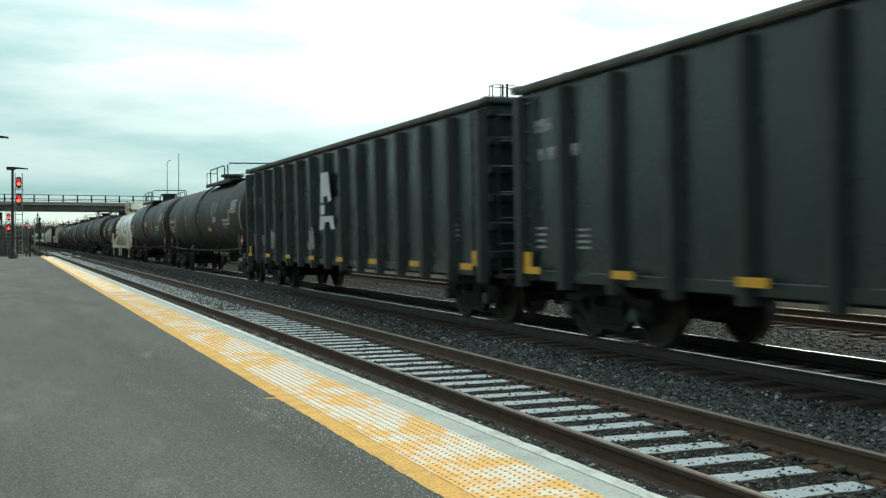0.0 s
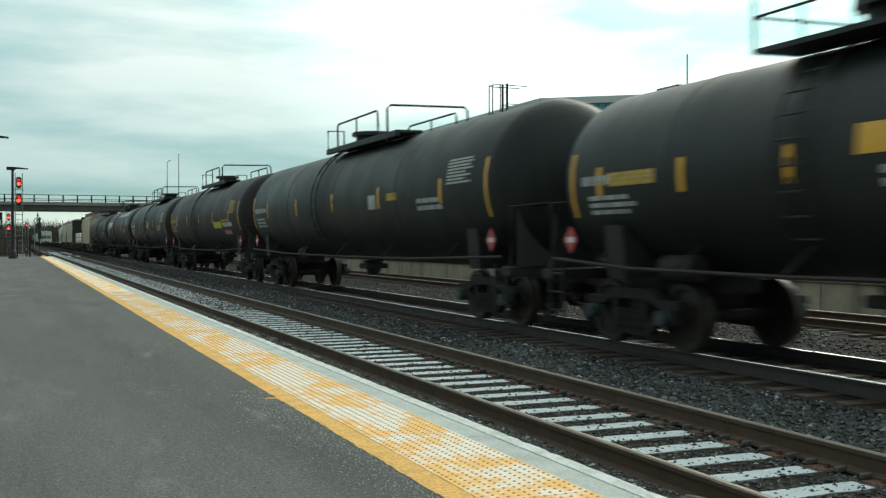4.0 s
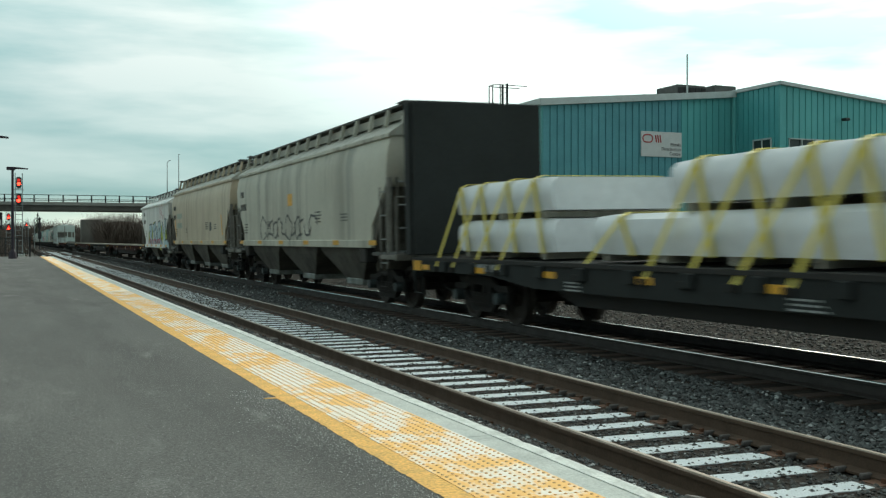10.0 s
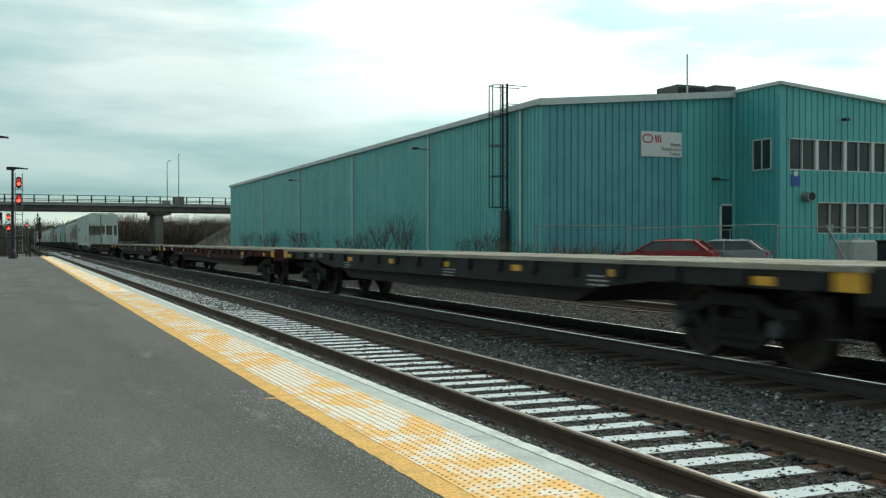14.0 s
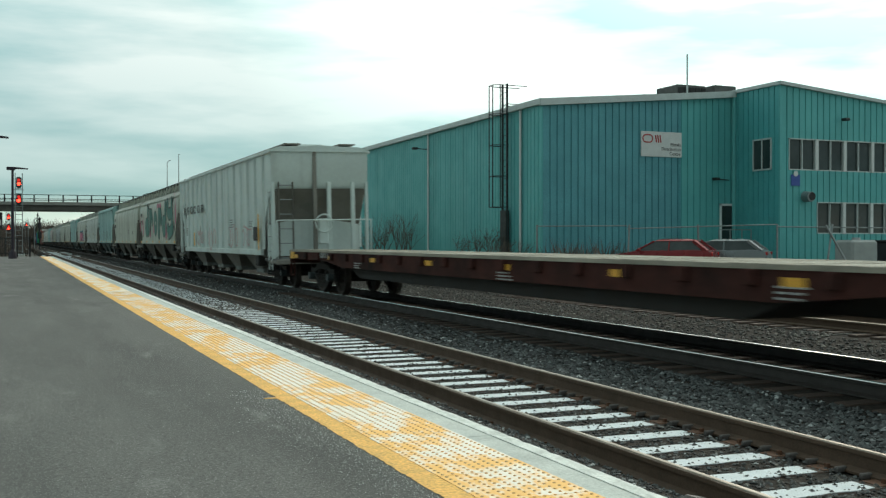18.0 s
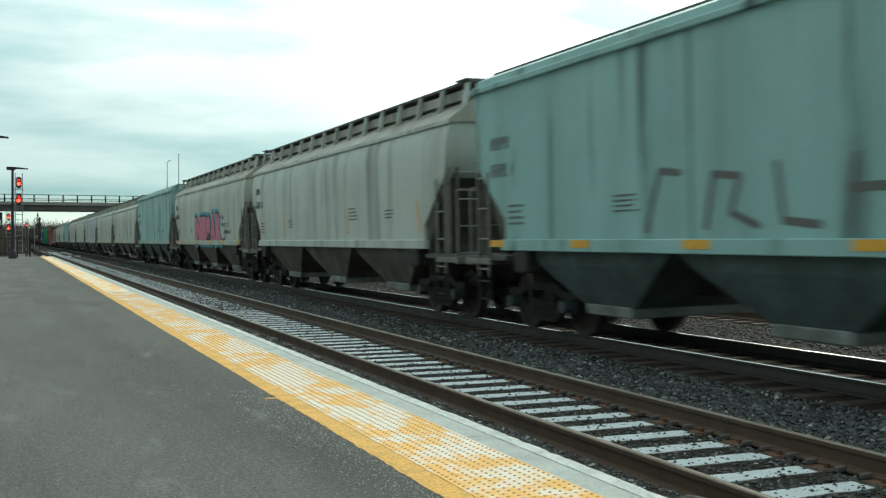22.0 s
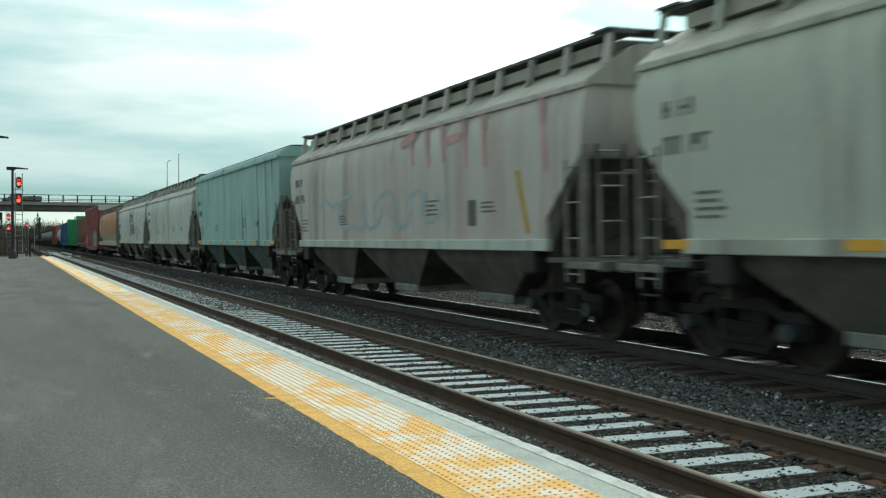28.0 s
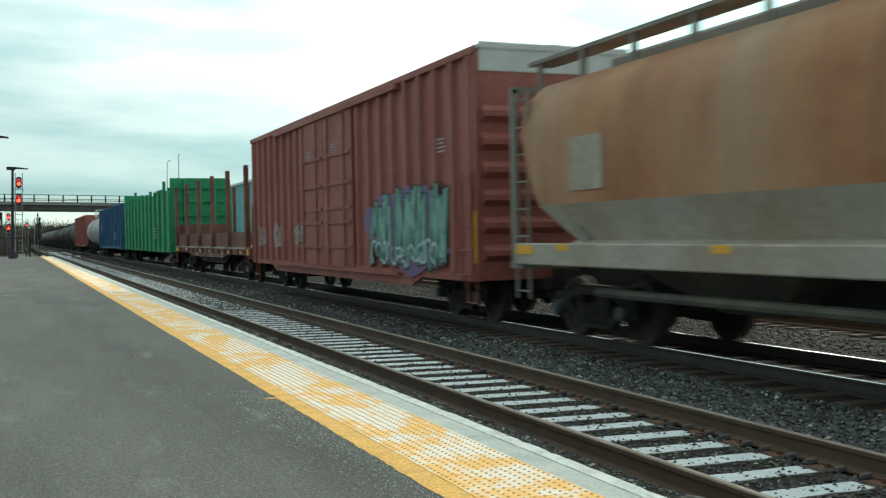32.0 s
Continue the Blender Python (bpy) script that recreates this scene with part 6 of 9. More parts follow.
    return car, B, x


# ---- flat cars
def flat_car(a, b, seed, paint_, label, deck_z=1.20, hw=1.36, name="flat_car", rear=None, deck=None):
    car, L = begin(name, a, b, label)
    B = L / 2 - 0.6
    for s in (-1, 1):
        part("side_sill", Shape().prism_x([(-B, deck_z - 0.03), (-B, deck_z - 0.27), (-B + 3.6, deck_z - 0.27), (-B + 5.2, deck_z - 0.42), (B - 5.2, deck_z - 0.42), (B - 3.6, deck_z - 0.27), (B, deck_z - 0.27), (B, deck_z - 0.03)], s * (hw - 0.1), s * hw), paint_, car, "fish-belly side sill")
        for k in range(int(2 * B / 1.25)):
            y = -B + 0.6 + 1.25 * k
            part("stake_pocket", shared(("pocket", paint_.name, s, round(deck_z, 2), round(hw, 2)), lambda s=s: Shape().box(s * hw, s * (hw + 0.07), -0.1, 0.1, deck_z - 0.25, deck_z - 0.06, 0.015).mesh("stake_pocket", paint_)), paint_, car, at=pose(0, y, 0))
        part("end_sill", Shape().box(-hw, hw, s * (B - 0.12), s * (B + 0.05), deck_z - 0.4, deck_z, 0.02), paint_, car)
        part("corner_step", Shape().tube([(-hw, s * (B - 0.5), deck_z - 0.3), (-hw, s * (B - 0.5), 0.45), (-hw, s * (B - 0.1), 0.45), (-hw, s * (B - 0.1), deck_z - 0.3)], 0.025), paint_, car)
        part("corner_reflector", Shape().box(-hw - 0.012, -hw - 0.002, s * (B - 0.05), s * (B - 0.45), deck_z - 0.26, deck_z - 0.05), M_YREFL, car)
    planks = Shape()
    r = random.Random(seed)
    y = -B
    while y < B:
        w = min(0.245, B - y)
        planks.box(-hw - 0.03, hw + 0.03, y, y + w - 0.012, deck_z - 0.06, deck_z + r.uniform(-0.004, 0.006))
        y += 0.25
    tagged(part("deck_planks", planks, deck or M_DECK, car, "weathered deck planks"), kind="stuff")
    part("centre_sill", Shape().box(-0.38, 0.38, -L / 2 + 0.5, L / 2 - 0.5, 0.62, deck_z - 0.1, 0.02), M_UNDER, car)
    part("underframe", Shape().prism_x([(-B + 5.0, deck_z - 0.35), (-B + 6.0, deck_z - 0.66), (B - 6.0, deck_z - 0.66), (B - 5.0, deck_z - 0.35)], -1.15, 1.15), M_UNDER, car, "black underframe and brake gear")
    for k in range(8):
        y = B - 1.1 - (2 * B - 2.2) * k / 7
        part("reflector", shared(("refl2", 0), lambda: Shape().box(-0.006, 0, -0.17, 0.17, 0, 0.1).mesh("reflector", M_YREFL)), M_YREFL, car, at=pose(-hw - 0.003, y + 0.4, deck_z - 0.24))
    stencil(car, -hw - 0.003, B - 3.0, deck_z - 0.22, 1.2, 0.16, 1, M_DECAL, seed, label="reporting mark bars")
    stencil(car, -hw - 0.003, B - 6.2, deck_z - 0.42, 0.7, 0.22, 3, M_DECAL, seed + 1)
    stencil(car, -hw - 0.003, -1.0, deck_z - 0.42, 0.8, 0.22, 3, M_DECAL, seed + 2)
    stencil(car, -hw - 0.003, -B + 5.2, deck_z - 0.4, 0.8, 0.25, 3, M_DECAL, seed + 3)
    running_gear(car, L, 3.0, rear)
    return car, B



# ---- the train, from front to rear; places are metres from the eye at the start
gondola(-5.0, 15.0, 11, False)
gondola(15.0, 35.05, 12, True)
tank_car(35.05, 55.3, 21, shell=M_TANKWARM, walkway=-0.3, patches=((-3.2, 0.6, 4, 24, M_PATCH), (-4.0, 0.55, 6, 20, M_PATCH), (-3.9, 0.5, -8, 0, M_DECAL), (-2.4, 0.7, -22, -16, M_YREFL), (-6.0, 0.7, -20, -10, M_PATCH)))
tank_car(55.3, 74.5, 22, walkway=-0.1, cross=(4.6, -0.95), patches=((-0.7, 0.55, -4, 8, M_YREFL), (-4.4, 1.2, -24, -18, M_TEALG)))
tank_car(74.5, 88.2, 23, R=1.31, zc=2.36, shell=M_TANKWHT, frame=M_CREAM, style="white", walkway=0.3, text=M_DECALK, reflect=mat("orange_reflector", (0.62, 0.34, 0.10), 0.5, scale=5, amount=0.3, bump=0), patches=((-1.6, 0.6, 2, 20, M_DECALY),), placard=False)
tank_car(88.2, 99.9, 24, R=1.34, zc=2.32, style="short", walkway=-0.3, text=M_DECAL, patches=((-1.3, 0.7, 0, 13, M_YREFL), (-2.3, 0.9, 2, 16, M_DECAL), (3.0, 1.1, -4, 4, M_DECALY)))
tank_car(99.9, 120.8, 25, walkway=1.2, patches=((-3.1, 0.5, -10, 2, M_DECAL), (-4.4, 0.6, -4, 2, M_DECALY)))
tank_car(120.8, 140.2, 26, shell=M_TANKWARM, walkway=1.0, text=M_DECALY, patches=((-4.2, 1.6, -18, -8, M_LIMEG), (-6.2, 1.8, -16, -10, M_DECAL), (-6.0, 1.3, -28, -22, M_ROSEG)))
tank_car(140.2, 159.4, 27, walkway=-0.2, patches=((-0.9, 0.55, -8, 6, M_YREFL), (3.8, 1.4, -22, -15, M_PATCH), (-2.2, 1.8, -22, -15, M_PATCH)))
# the two M_TANKGREY patches paint the sky's reflection below the tank top
P9 = tank_car(159.4, 178.8, 28, walkway=1.1, cross=(0.3, -3.3), patches=((-6.2, 1.7, 16, 30, M_PATCH), (3.2, 2.4, 38, 56, M_TANKGREY), (-3.0, 7.0, 34, 52, M_TANKGREY)))
# plain white company blocks on the tank flank
s9 = Shape()
for k in range(6):
    cyl_patch(s9, 1.492, 2.45, 7.1 - 0.46 * k - 0.38, 7.1 - 0.46 * k, 4, 22)
part("company_blocks", s9, M_WHITEP, P9, "row of six bold white blocks")
part("top_walkway", Shape().box(-0.30, 0.34, -8.75, -3.2, 3.955, 4.0), M_DARKMETAL, P9, "long dark walkway along the tank top")
for k in range(6):
    part("walkway_leg", Shape().box(-0.28, -0.22, -8.6 + 1.02 * k, -8.54 + 1.02 * k, 3.82, 3.96), M_DARKMETAL, P9)
part("end_hoop", Shape().tube([(-0.28, -8.6, 3.95), (-0.28, -8.6, 4.2), (0.3, -8.6, 4.2), (0.3, -8.6, 3.95)], 0.014, 6), M_DARKMETAL, P9)


def head_stencil(car, L, R, zc, rows, seed):
    """Short white lettering bars that follow the domed tank head."""
    r, s, yc = random.Random(seed), Shape(), L / 2 - 1.28
    on = lambda x, z: (x, -yc - 0.69 * math.sqrt(max(0.0, 1 - (x * x + (z - zc) ** 2) / (R * R))) - 0.006, z)
    for x0, x1, z0, h in rows:
        x = x0
        while x < x1:
            w = r.uniform(0.05, 0.09)
            s.add([on(x, z0), on(x + w, z0), on(x + w, z0 + h), on(x, z0 + h)], [(0, 1, 2, 3)])
            x += w + r.choice((0.015, 0.015, 0.05))
    part("head_lettering", s, M_DECAL, car, "small white stencil lines")


head_stencil(P9, 19.4, 1.49, 2.45, ((-1.1, -0.32, 2.84, 0.09), (-0.88, -0.32, 2.71, 0.045), (-0.72, -0.34, 2.61, 0.045), (-0.8, -0.32, 2.51, 0.045), (-0.9, -0.5, 2.40, 0.04), (-0.88, -0.5, 2.31, 0.04), (-0.9, -0.42, 2.22, 0.04)), 9)
tank_car(178.8, 198.4, 29, shell=M_TANKWARM, walkway=-0.1, rail=(1.1, -3.9), hoop=(-4.4, -7.0, 0.30), patches=((-2.4, 1.3, 14, 30, M_PATCH), (-5.4, 1.7, 24, 40, M_PATCH), (-1.9, 0.7, -24, -18, M_DECALY), (-4.6, 0.7, -22, -10, M_ROSEG), (-5.9, 0.9, -26, -18, M_PATCH)))

c, B, x = hopper(198.4, 213.6, 31, P_RUSTY, "cream covered hopper car with heavy rust stains", z_eave=3.9, z_roof=4.45, cut=1.2, bays=2, z_sill=1.25, coaming=False)
part("side_emblem", Shape().prism_x([(5.05, 2.85), (4.45, 2.85), (4.05, 3.7), (3.7, 3.7), (4.05, 2.95), (3.7, 2.85), (3.6, 3.4), (3.95, 3.78), (4.6, 3.6)], x - 0.005, x), M_MINTG, c, "faded green emblem")
for y in (2.3, -0.4, -3.4):
    part("reflector", Shape().prism_x([(y, 1.5), (y - 0.2, 1.5), (y, 2.0), (y + 0.2, 2.0)], x - 0.004, x), M_YREFL, c, "faded yellow strip")

# bulkhead flat with wrapped lumber
c, B = flat_car(213.6, 234.6, 41, P_FLATG, "dark green bulkhead flat car", deck_z=1.16, hw=1.45, deck=M_UNDER, name="bulkhead_flat_car")
for s in (-1, 1):
    bh = part("bulkhead", Shape().box(-1.45, 1.45, s * (B - 0.02), s * (B - 0.14), 1.2, 4.3, 0.02), P_FLATG, c, "tall dark end bulkhead")
    for xx in (-1.42, -0.5, 0.5, 1.42):
        part("bulkhead_post", Shape().box(xx - 0.08, xx + 0.08, s * (B - 0.02), s * (B + 0.28), 1.2, 4.3, 0.02), P_FLATG, bh)
    for zz in (1.9, 2.7, 3.5, 4.2):
        part("bulkhead_beam", Shape().box(-1.45, 1.45, s * (B - 0.02), s * (B + 0.16), zz - 0.05, zz + 0.05), P_FLATG, bh)
    part("bulkhead_reflector", Shape().box(-1.46, -1.455, s * (B + 0.05), s * (B + 0.2), 1.5, 2.6), M_YREFL, bh)
# three stacks of wrapped packs, with a gap between the upper ones
UPPER = ((4.48, 8.16), (-2.40, 1.40), (-9.2, -5.45))
LOWER = ((4.48, 8.10), (-4.30, 3.33), (-9.2, -5.15))
load_spots = [(y0, y1, 1.29, 1.85) for y0, y1 in LOWER] + [(y0, y1, 1.95, 2.5) for y0, y1 in UPPER]
for k, (y0, y1, z0, z1) in enumerate(load_spots):
    n_ = max(3, int((y1 - y0) / 0.5))
    rl = random.Random(k + 3)
    rings = []
    for q in range(n_ + 1):
        e = 0.03 if q in (0, n_) else rl.uniform(0.0, 0.014)
        y = y0 + (y1 - y0) * q / n_
        rings.append([(xx * (1 - e * 0.6), y, z - e * (1 if z > z0 + 0.3 else -0.4)) for xx, z in ((-1.19, z0), (1.19, z0), (1.23, z0 + 0.22), (1.235, z0 + 0.30), (1.21, z1 - 0.08), (1.12, z1), (-1.12, z1), (-1.21, z1 - 0.08), (-1.235, z0 + 0.30), (-1.23, z0 + 0.22))])
    lp = part("lumber_pack", Shape().loft(rings), M_WRAP, c, "lumber pack in pale grey wrap", smooth=True)
    for q in range(max(2, int((y1 - y0) / 1.2))):
        yy = y0 + 0.35 + (y1 - y0 - 0.7) * q / max(1, int((y1 - y0) / 1.2) - 1)
        part("bearer", Shape().box(-1.2, 1.2, yy - 0.05, yy + 0.05, z0 - 0.10, z0), M_DECK, lp)
# web straps: up from the sill on a slant, over the stack and down its face
for y, yt, high in ((8.67, 7.87, 1), (7.89, 7.01, 1), (6.97, 5.97, 1), (6.02, 5.02, 1), (3.37, 2.5, 0), (1.67, 0.8, 1), (0.81, -0.19, 1), (-0.1, -1.11, 1), (-1.0, -1.83, 1), (-2.78, -3.64, 0), (-5.43, -6.18, 1), (-6.22, -6.8, 1), (-7.14, -7.7, 1), (-8.05, -8.62, 1)):
    top = 2.515 if high else 1.865
    st = Shape()
    for sx in (-1, 1):
        st.add([(sx * 1.475, y - 0.05, 0.95), (sx * 1.475, y + 0.05, 0.95), (sx * 1.25, yt + 0.05, top - 0.06), (sx * 1.25, yt - 0.05, top - 0.06)], [(0, 1, 2, 3)])
        st.add([(sx * 1.252, yt - 0.05, top - 0.06), (sx * 1.252, yt + 0.05, top - 0.06), (sx * 1.252, yt - 0.22, 1.28), (sx * 1.252, yt - 0.32, 1.28)], [(0, 1, 2, 3)])
    st.loft([[(x_, yt - 0.05, z_), (x_, yt + 0.05, z_), (x_, yt + 0.05, z_ + 0.008), (x_, yt - 0.05, z_ + 0.008)] for x_, z_ in ((-1.25, top - 0.06), (-1.12, top), (1.12, top), (1.25, top - 0.06))])
    part("strap", st, M_STRAP, c, "yellow web strap")
    part("ratchet", Shape().box(-1.50, -1.45, y - 0.07, y + 0.07, 0.90, 1.0, 0.01), M_TRUCK, c)

c, B, x = hopper(234.6, 251.8, 32, P_BEIGE, "grey-beige covered hopper car with a yellow notice and dark tag", z_eave=3.78)
part("badge", Shape().box(x - 0.004, x, 0.15, 0.68, 2.5, 2.84), M_YREFL, c, "small yellow notice")

def blob(x, cy, cz, ry, rz, seed, n=20, rough=0.15):
    r = random.Random(seed)
    return Shape().prism_x([(cy + ry * math.cos(2 * math.pi * k / n) * (1 + r.uniform(-rough, rough)), cz + rz * math.sin(2 * math.pi * k / n) * (1 + r.uniform(-rough, rough))) for k in range(n)], x - 0.003, x)


def piece(car, x, letters, y, fill, edge, halo=None, fat=0.10):
    """A sprayed word, letter by letter: halo, outline and fill, each a layer of paint on the side.
    letters: (character, width, bottom, top)."""
    for i, (ch, w, z0, z1) in enumerate(letters):
        for name, m, grow, dx, b in (("graffiti_halo", halo, 0.20, 0.002, fat), ("graffiti_outline", edge, 0.09, 0.008, fat), ("graffiti_letter", fill, 0.0, 0.014, fat * 0.8)):
            if m is None:
                continue
            ob = lettering(ch, 1.0, m, car, pose(x, y, z0, 90, 0, -90), bold=b, name=name, label={"graffiti_halo": "sprayed halo", "graffiti_outline": "sprayed outline", "graffiti_letter": "sprayed graffiti letter"}[name])
            co = [v.co.copy() for v in ob.data.vertices]
            x0, x1 = min(c_.x for c_ in co), max(c_.x for c_ in co)
            y0, y1 = min(c_.y for c_ in co), max(c_.y for c_ in co)
            sx, sy = (w + 2 * grow) / (x1 - x0), (z1 - z0 + 2 * grow) / (y1 - y0)
            for v in ob.data.vertices:
                v.co.x, v.co.y = (v.co.x - x0) * sx - grow, (v.co.y - y0) * sy - grow
            ob.matrix_local = pose(x - dx - 0.0004 * (i % 3), y, z0, 90, 0, -90)
        y -= w + 0.02



GLYPHS = {
    "d": ((True, [(0.38 + 0.25 * math.cos(0.7 * k), 0.30 + 0.18 * math.sin(0.7 * k)) for k in range(10)]), (False, [(0.80, 0.90), (0.74, 0.60), (0.72, 0.36), (0.80, 0.16)])),
    "r": ((False, [(0.22, 0.12), (0.26, 0.5), (0.30, 0.86)]), (False, [(0.30, 0.66), (0.46, 0.84), (0.68, 0.80), (0.76, 0.56)])),
    "o": ((True, [(0.50 + 0.25 * math.cos(0.7 * k), 0.50 + 0.31 * math.sin(0.7 * k)) for k in range(10)]),),
    "hook": ((False, [(0.15, 0.75), (0.35, 0.88), (0.62, 0.8)]), (False, [(0.5, 0.85), (0.42, 0.5), (0.3, 0.15)]), (False, [(0.42, 0.5), (0.68, 0.42), (0.8, 0.14)])),
    "wave": ((False, [(0.12, 0.9), (0.18, 0.35), (0.36, 0.12), (0.6, 0.28), (0.72, 0.92)]), (False, [(0.66, 0.5), (0.88, 0.18)])),
    "peak": ((False, [(0.14, 0.12), (0.26, 0.6), (0.5, 0.9), (0.7, 0.55), (0.9, 0.14)]),),
    "R": ((False, [(0.16, 0.04), (0.20, 0.5), (0.20, 0.90)]), (False, [(0.20, 0.90), (0.56, 0.93), (0.66, 0.72), (0.44, 0.54), (0.28, 0.50)]), (False, [(0.40, 0.50), (0.60, 0.24), (0.86, 0.02)])),
    "T": ((False, [(0.02, 0.84), (0.45, 0.86), (0.95, 0.97)]), (False, [(0.50, 0.88), (0.50, 0.45), (0.80, 0.06)])),
    "N": ((False, [(0.06, 0.88), (0.20, 0.50), (0.50, 0.04)]), (False, [(0.50, 0.04), (0.52, 0.55), (0.60, 0.98), (0.72, 1.05)]), (False, [(0.50, 0.03), (0.85, 0.10), (1.25, 0.0)])),
    "y": ((False, [(0.16, 0.92), (0.18, 0.74), (0.32, 0.64), (0.58, 0.66)]), (False, [(0.74, 0.94), (0.76, 0.60), (0.79, 0.26)]), (False, [(0.79, 0.24), (0.54, 0.16), (0.28, 0.10), (0.20, 0.24)])),
}


def bubble(car, x, letters, y, fill, edge, half=0.25):
    """Fat rounded sprayed letters, stroke by stroke: outline under fill."""
    for i, (ch, w, z0, z1) in enumerate(letters):
        for name, m, r, dx in (("graffiti_outline", edge, half + 0.075, 0.004 + 0.001 * (i % 2)), ("graffiti_letter", fill, half, 0.010 + 0.001 * (i % 2))):
            s = Shape()
            k = 0
            for loop, pts in GLYPHS[ch]:
                p = [(y - u * w, z0 + v * (z1 - z0)) for u, v in pts]
                for j, (a, b) in enumerate(p):
                    xx = x - dx - 0.00012 * k
                    rr = r * (0.86 if loop else 1.0)
                    s.add([(xx, a + rr * math.cos(2 * math.pi * q / 18), b + rr * math.sin(2 * math.pi * q / 18)) for q in range(18)], [tuple(range(18))])
                    k += 1
                    if j + 1 < len(p):
                        c_, d_ = p[j + 1]
                        ln = math.hypot(c_ - a, d_ - b) or 1
                        ny, nz = -(d_ - b) / ln * rr, (c_ - a) / ln * rr
                        xx = x - dx - 0.00012 * k
                        s.add([(xx, a + ny, b + nz), (xx, a - ny, b - nz), (xx, c_ - ny, d_ - nz), (xx, c_ + ny, d_ + nz)], [(0, 1, 2, 3)])
                        k += 1
            tagged(part(name, s, m, car, "dark sprayed outline" if m is edge else "fat rounded sprayed letter"), kind="stuff")
        y -= w


def strokes(car, x, paths, thick, material, label):
    """Sprayed lines: each path a row of (y, z) points, drawn with round joints."""
    q = Shape()
    for k, pts in enumerate(paths):
        for j, (a, b) in enumerate(pts):
            xx = x - 0.003 - 0.0003 * k - 0.00002 * j
            q.add([(xx, a + thick / 2 * math.cos(2 * math.pi * i / 10), b + thick / 2 * math.sin(2 * math.pi * i / 10)) for i in range(10)], [tuple(range(10))])
            if j + 1 < len(pts):
                u, v = pts[j + 1]
                d = math.hypot(u - a, v - b) or 1
                ny, nz = -(v - b) / d * thick / 2, (u - a) / d * thick / 2
                q.add([(xx - 0.00001, a + ny, b + nz), (xx - 0.00001, a - ny, b - nz), (xx - 0.00001, u - ny, v - nz), (xx - 0.00001, u + ny, v + nz)], [(0, 1, 2, 3)])
    return tagged(part("graffiti_tag", q, material, car, label), kind="stuff")


def loop(y, z, ry, rz, n=14):
    return [(y + ry * math.cos(2 * math.pi * k / n), z + rz * math.sin(2 * math.pi * k / n)) for k in range(n + 1)]


def wildstyle(car, x, y, z, w, h, seed, fill, edge, n, thin=1.0):
    """Interlocked angular sprayed strokes with a dark outline; no word can be read in them."""
    r = random.Random(seed)
    a, b = Shape(), Shape()
    k = 0
    for i in range(n):
        cy = y - w * (i + 0.5) / n
        base = (cy + r.uniform(-0.1, 0.1), z + r.uniform(0.0, 0.15) * h)
        p = [base]
        for j in range(3):
            p.append((p[-1][0] + r.uniform(-0.55, 0.35) * w / n * (1 if j % 2 else -1) - 0.12, z + h * (r.uniform(0.7, 1.0) if j % 2 == 0 else r.uniform(0.1, 0.5))))
        for (y0, z0), (y1, z1) in zip(p, p[1:]):
            d = math.hypot(y1 - y0, z1 - z0) or 1
            for sh, t, dx in ((b, 0.17 * thin, 0.0), (a, 0.082 * thin, 0.006)):
                ny, nz = -(z1 - z0) / d * t * h / 1.7, (y1 - y0) / d * t * h / 1.7
                ey, ez = (y1 - y0) / d * t * 0.6, (z1 - z0) / d * t * 0.6
                xx = x - dx - 0.00012 * k
                sh.add([(xx, y0 + ny - ey, z0 + nz - ez), (xx, y0 - ny - ey, z0 - nz - ez), (xx, y1 - ny * 1.3 + ey, z1 - nz * 1.3 + ez), (xx, y1 + ny * 1.3 + ey, z1 + nz * 1.3 + ez)], [(0, 1, 2, 3)])
            k += 1
    tagged(part("graffiti_outline", b, edge, car, "black sprayed outline"), kind="stuff")
    tagged(part("graffiti_fill", a, fill, car, "interlocked sprayed shapes"), kind="stuff")


scrawl(c, x, 4.1, 1.48, 6.4, 0.75, 5, M_GREYG, 0.065, 12)
c, B, x = hopper(251.8, 268.1, 33, P_BEIGE2, "tan covered hopper car with brown streaks", z_eave=3.78)
M_MINTF = mat("faded_mint_panel", (0.38, 0.44, 0.37), 0.65, scale=3, amount=0.5, bump=0)
for z_ in (2.56, 2.1):
    part("mark_panel", Shape().box(x - 0.006, x - 0.003, 4.3, 5.8, z_, z_ + 0.24), M_MINTF, c, "faded green marking panel")
part("placard_panel", Shape().box(x - 0.004, x, -B + 4.0, -B + 4.4, 1.9, 2.25), M_DECALK, c)
for y in (B - 1.25, -B + 1.7):
    part("reflector", Shape().prism_x([(y, 1.7), (y - 0.16, 1.7), (y + 0.1, 2.5), (y + 0.26, 2.5)], x - 0.004, x), M_YREFL, c, "yellow strip")
c, B, x = hopper(268.1, 281.3, 34, P_WHITE, "short white covered hopper car with bright graffiti", z_eave=3.48, z_roof=4.02, bays=2, cut=1.7, z_sill=1.15, curve=False, coaming=False)
for cy, cz, ry, rz, sd in ((2.2, 1.7, 0.45, 0.45, 3), (1.2, 1.9, 0.55, 0.5, 4), (0.0, 2.3, 0.4, 0.3, 5), (-2.3, 2.1, 0.3, 0.4, 6), (-3.2, 1.9, 0.4, 0.5, 7), (-4.6, 1.75, 0.5, 0.35, 8), (-2.7, 1.15, 0.5, 0.2, 9)):
    part("graffiti_ground", blob(x, cy, cz, ry, rz, sd, 18, 0.16), M_LIMEG, c, "lime sprayed ground")
bubble(c, x - 0.004, (("R", 1.75, 1.28, 2.34), ("T", 1.15, 1.28, 2.4), ("o", 0.95, 1.3, 2.35), ("R", 1.85, 1.22, 2.46), ("N", 1.85, 1.25, 2.42)), 2.25, M_SKYG, M_INKG, 0.17)
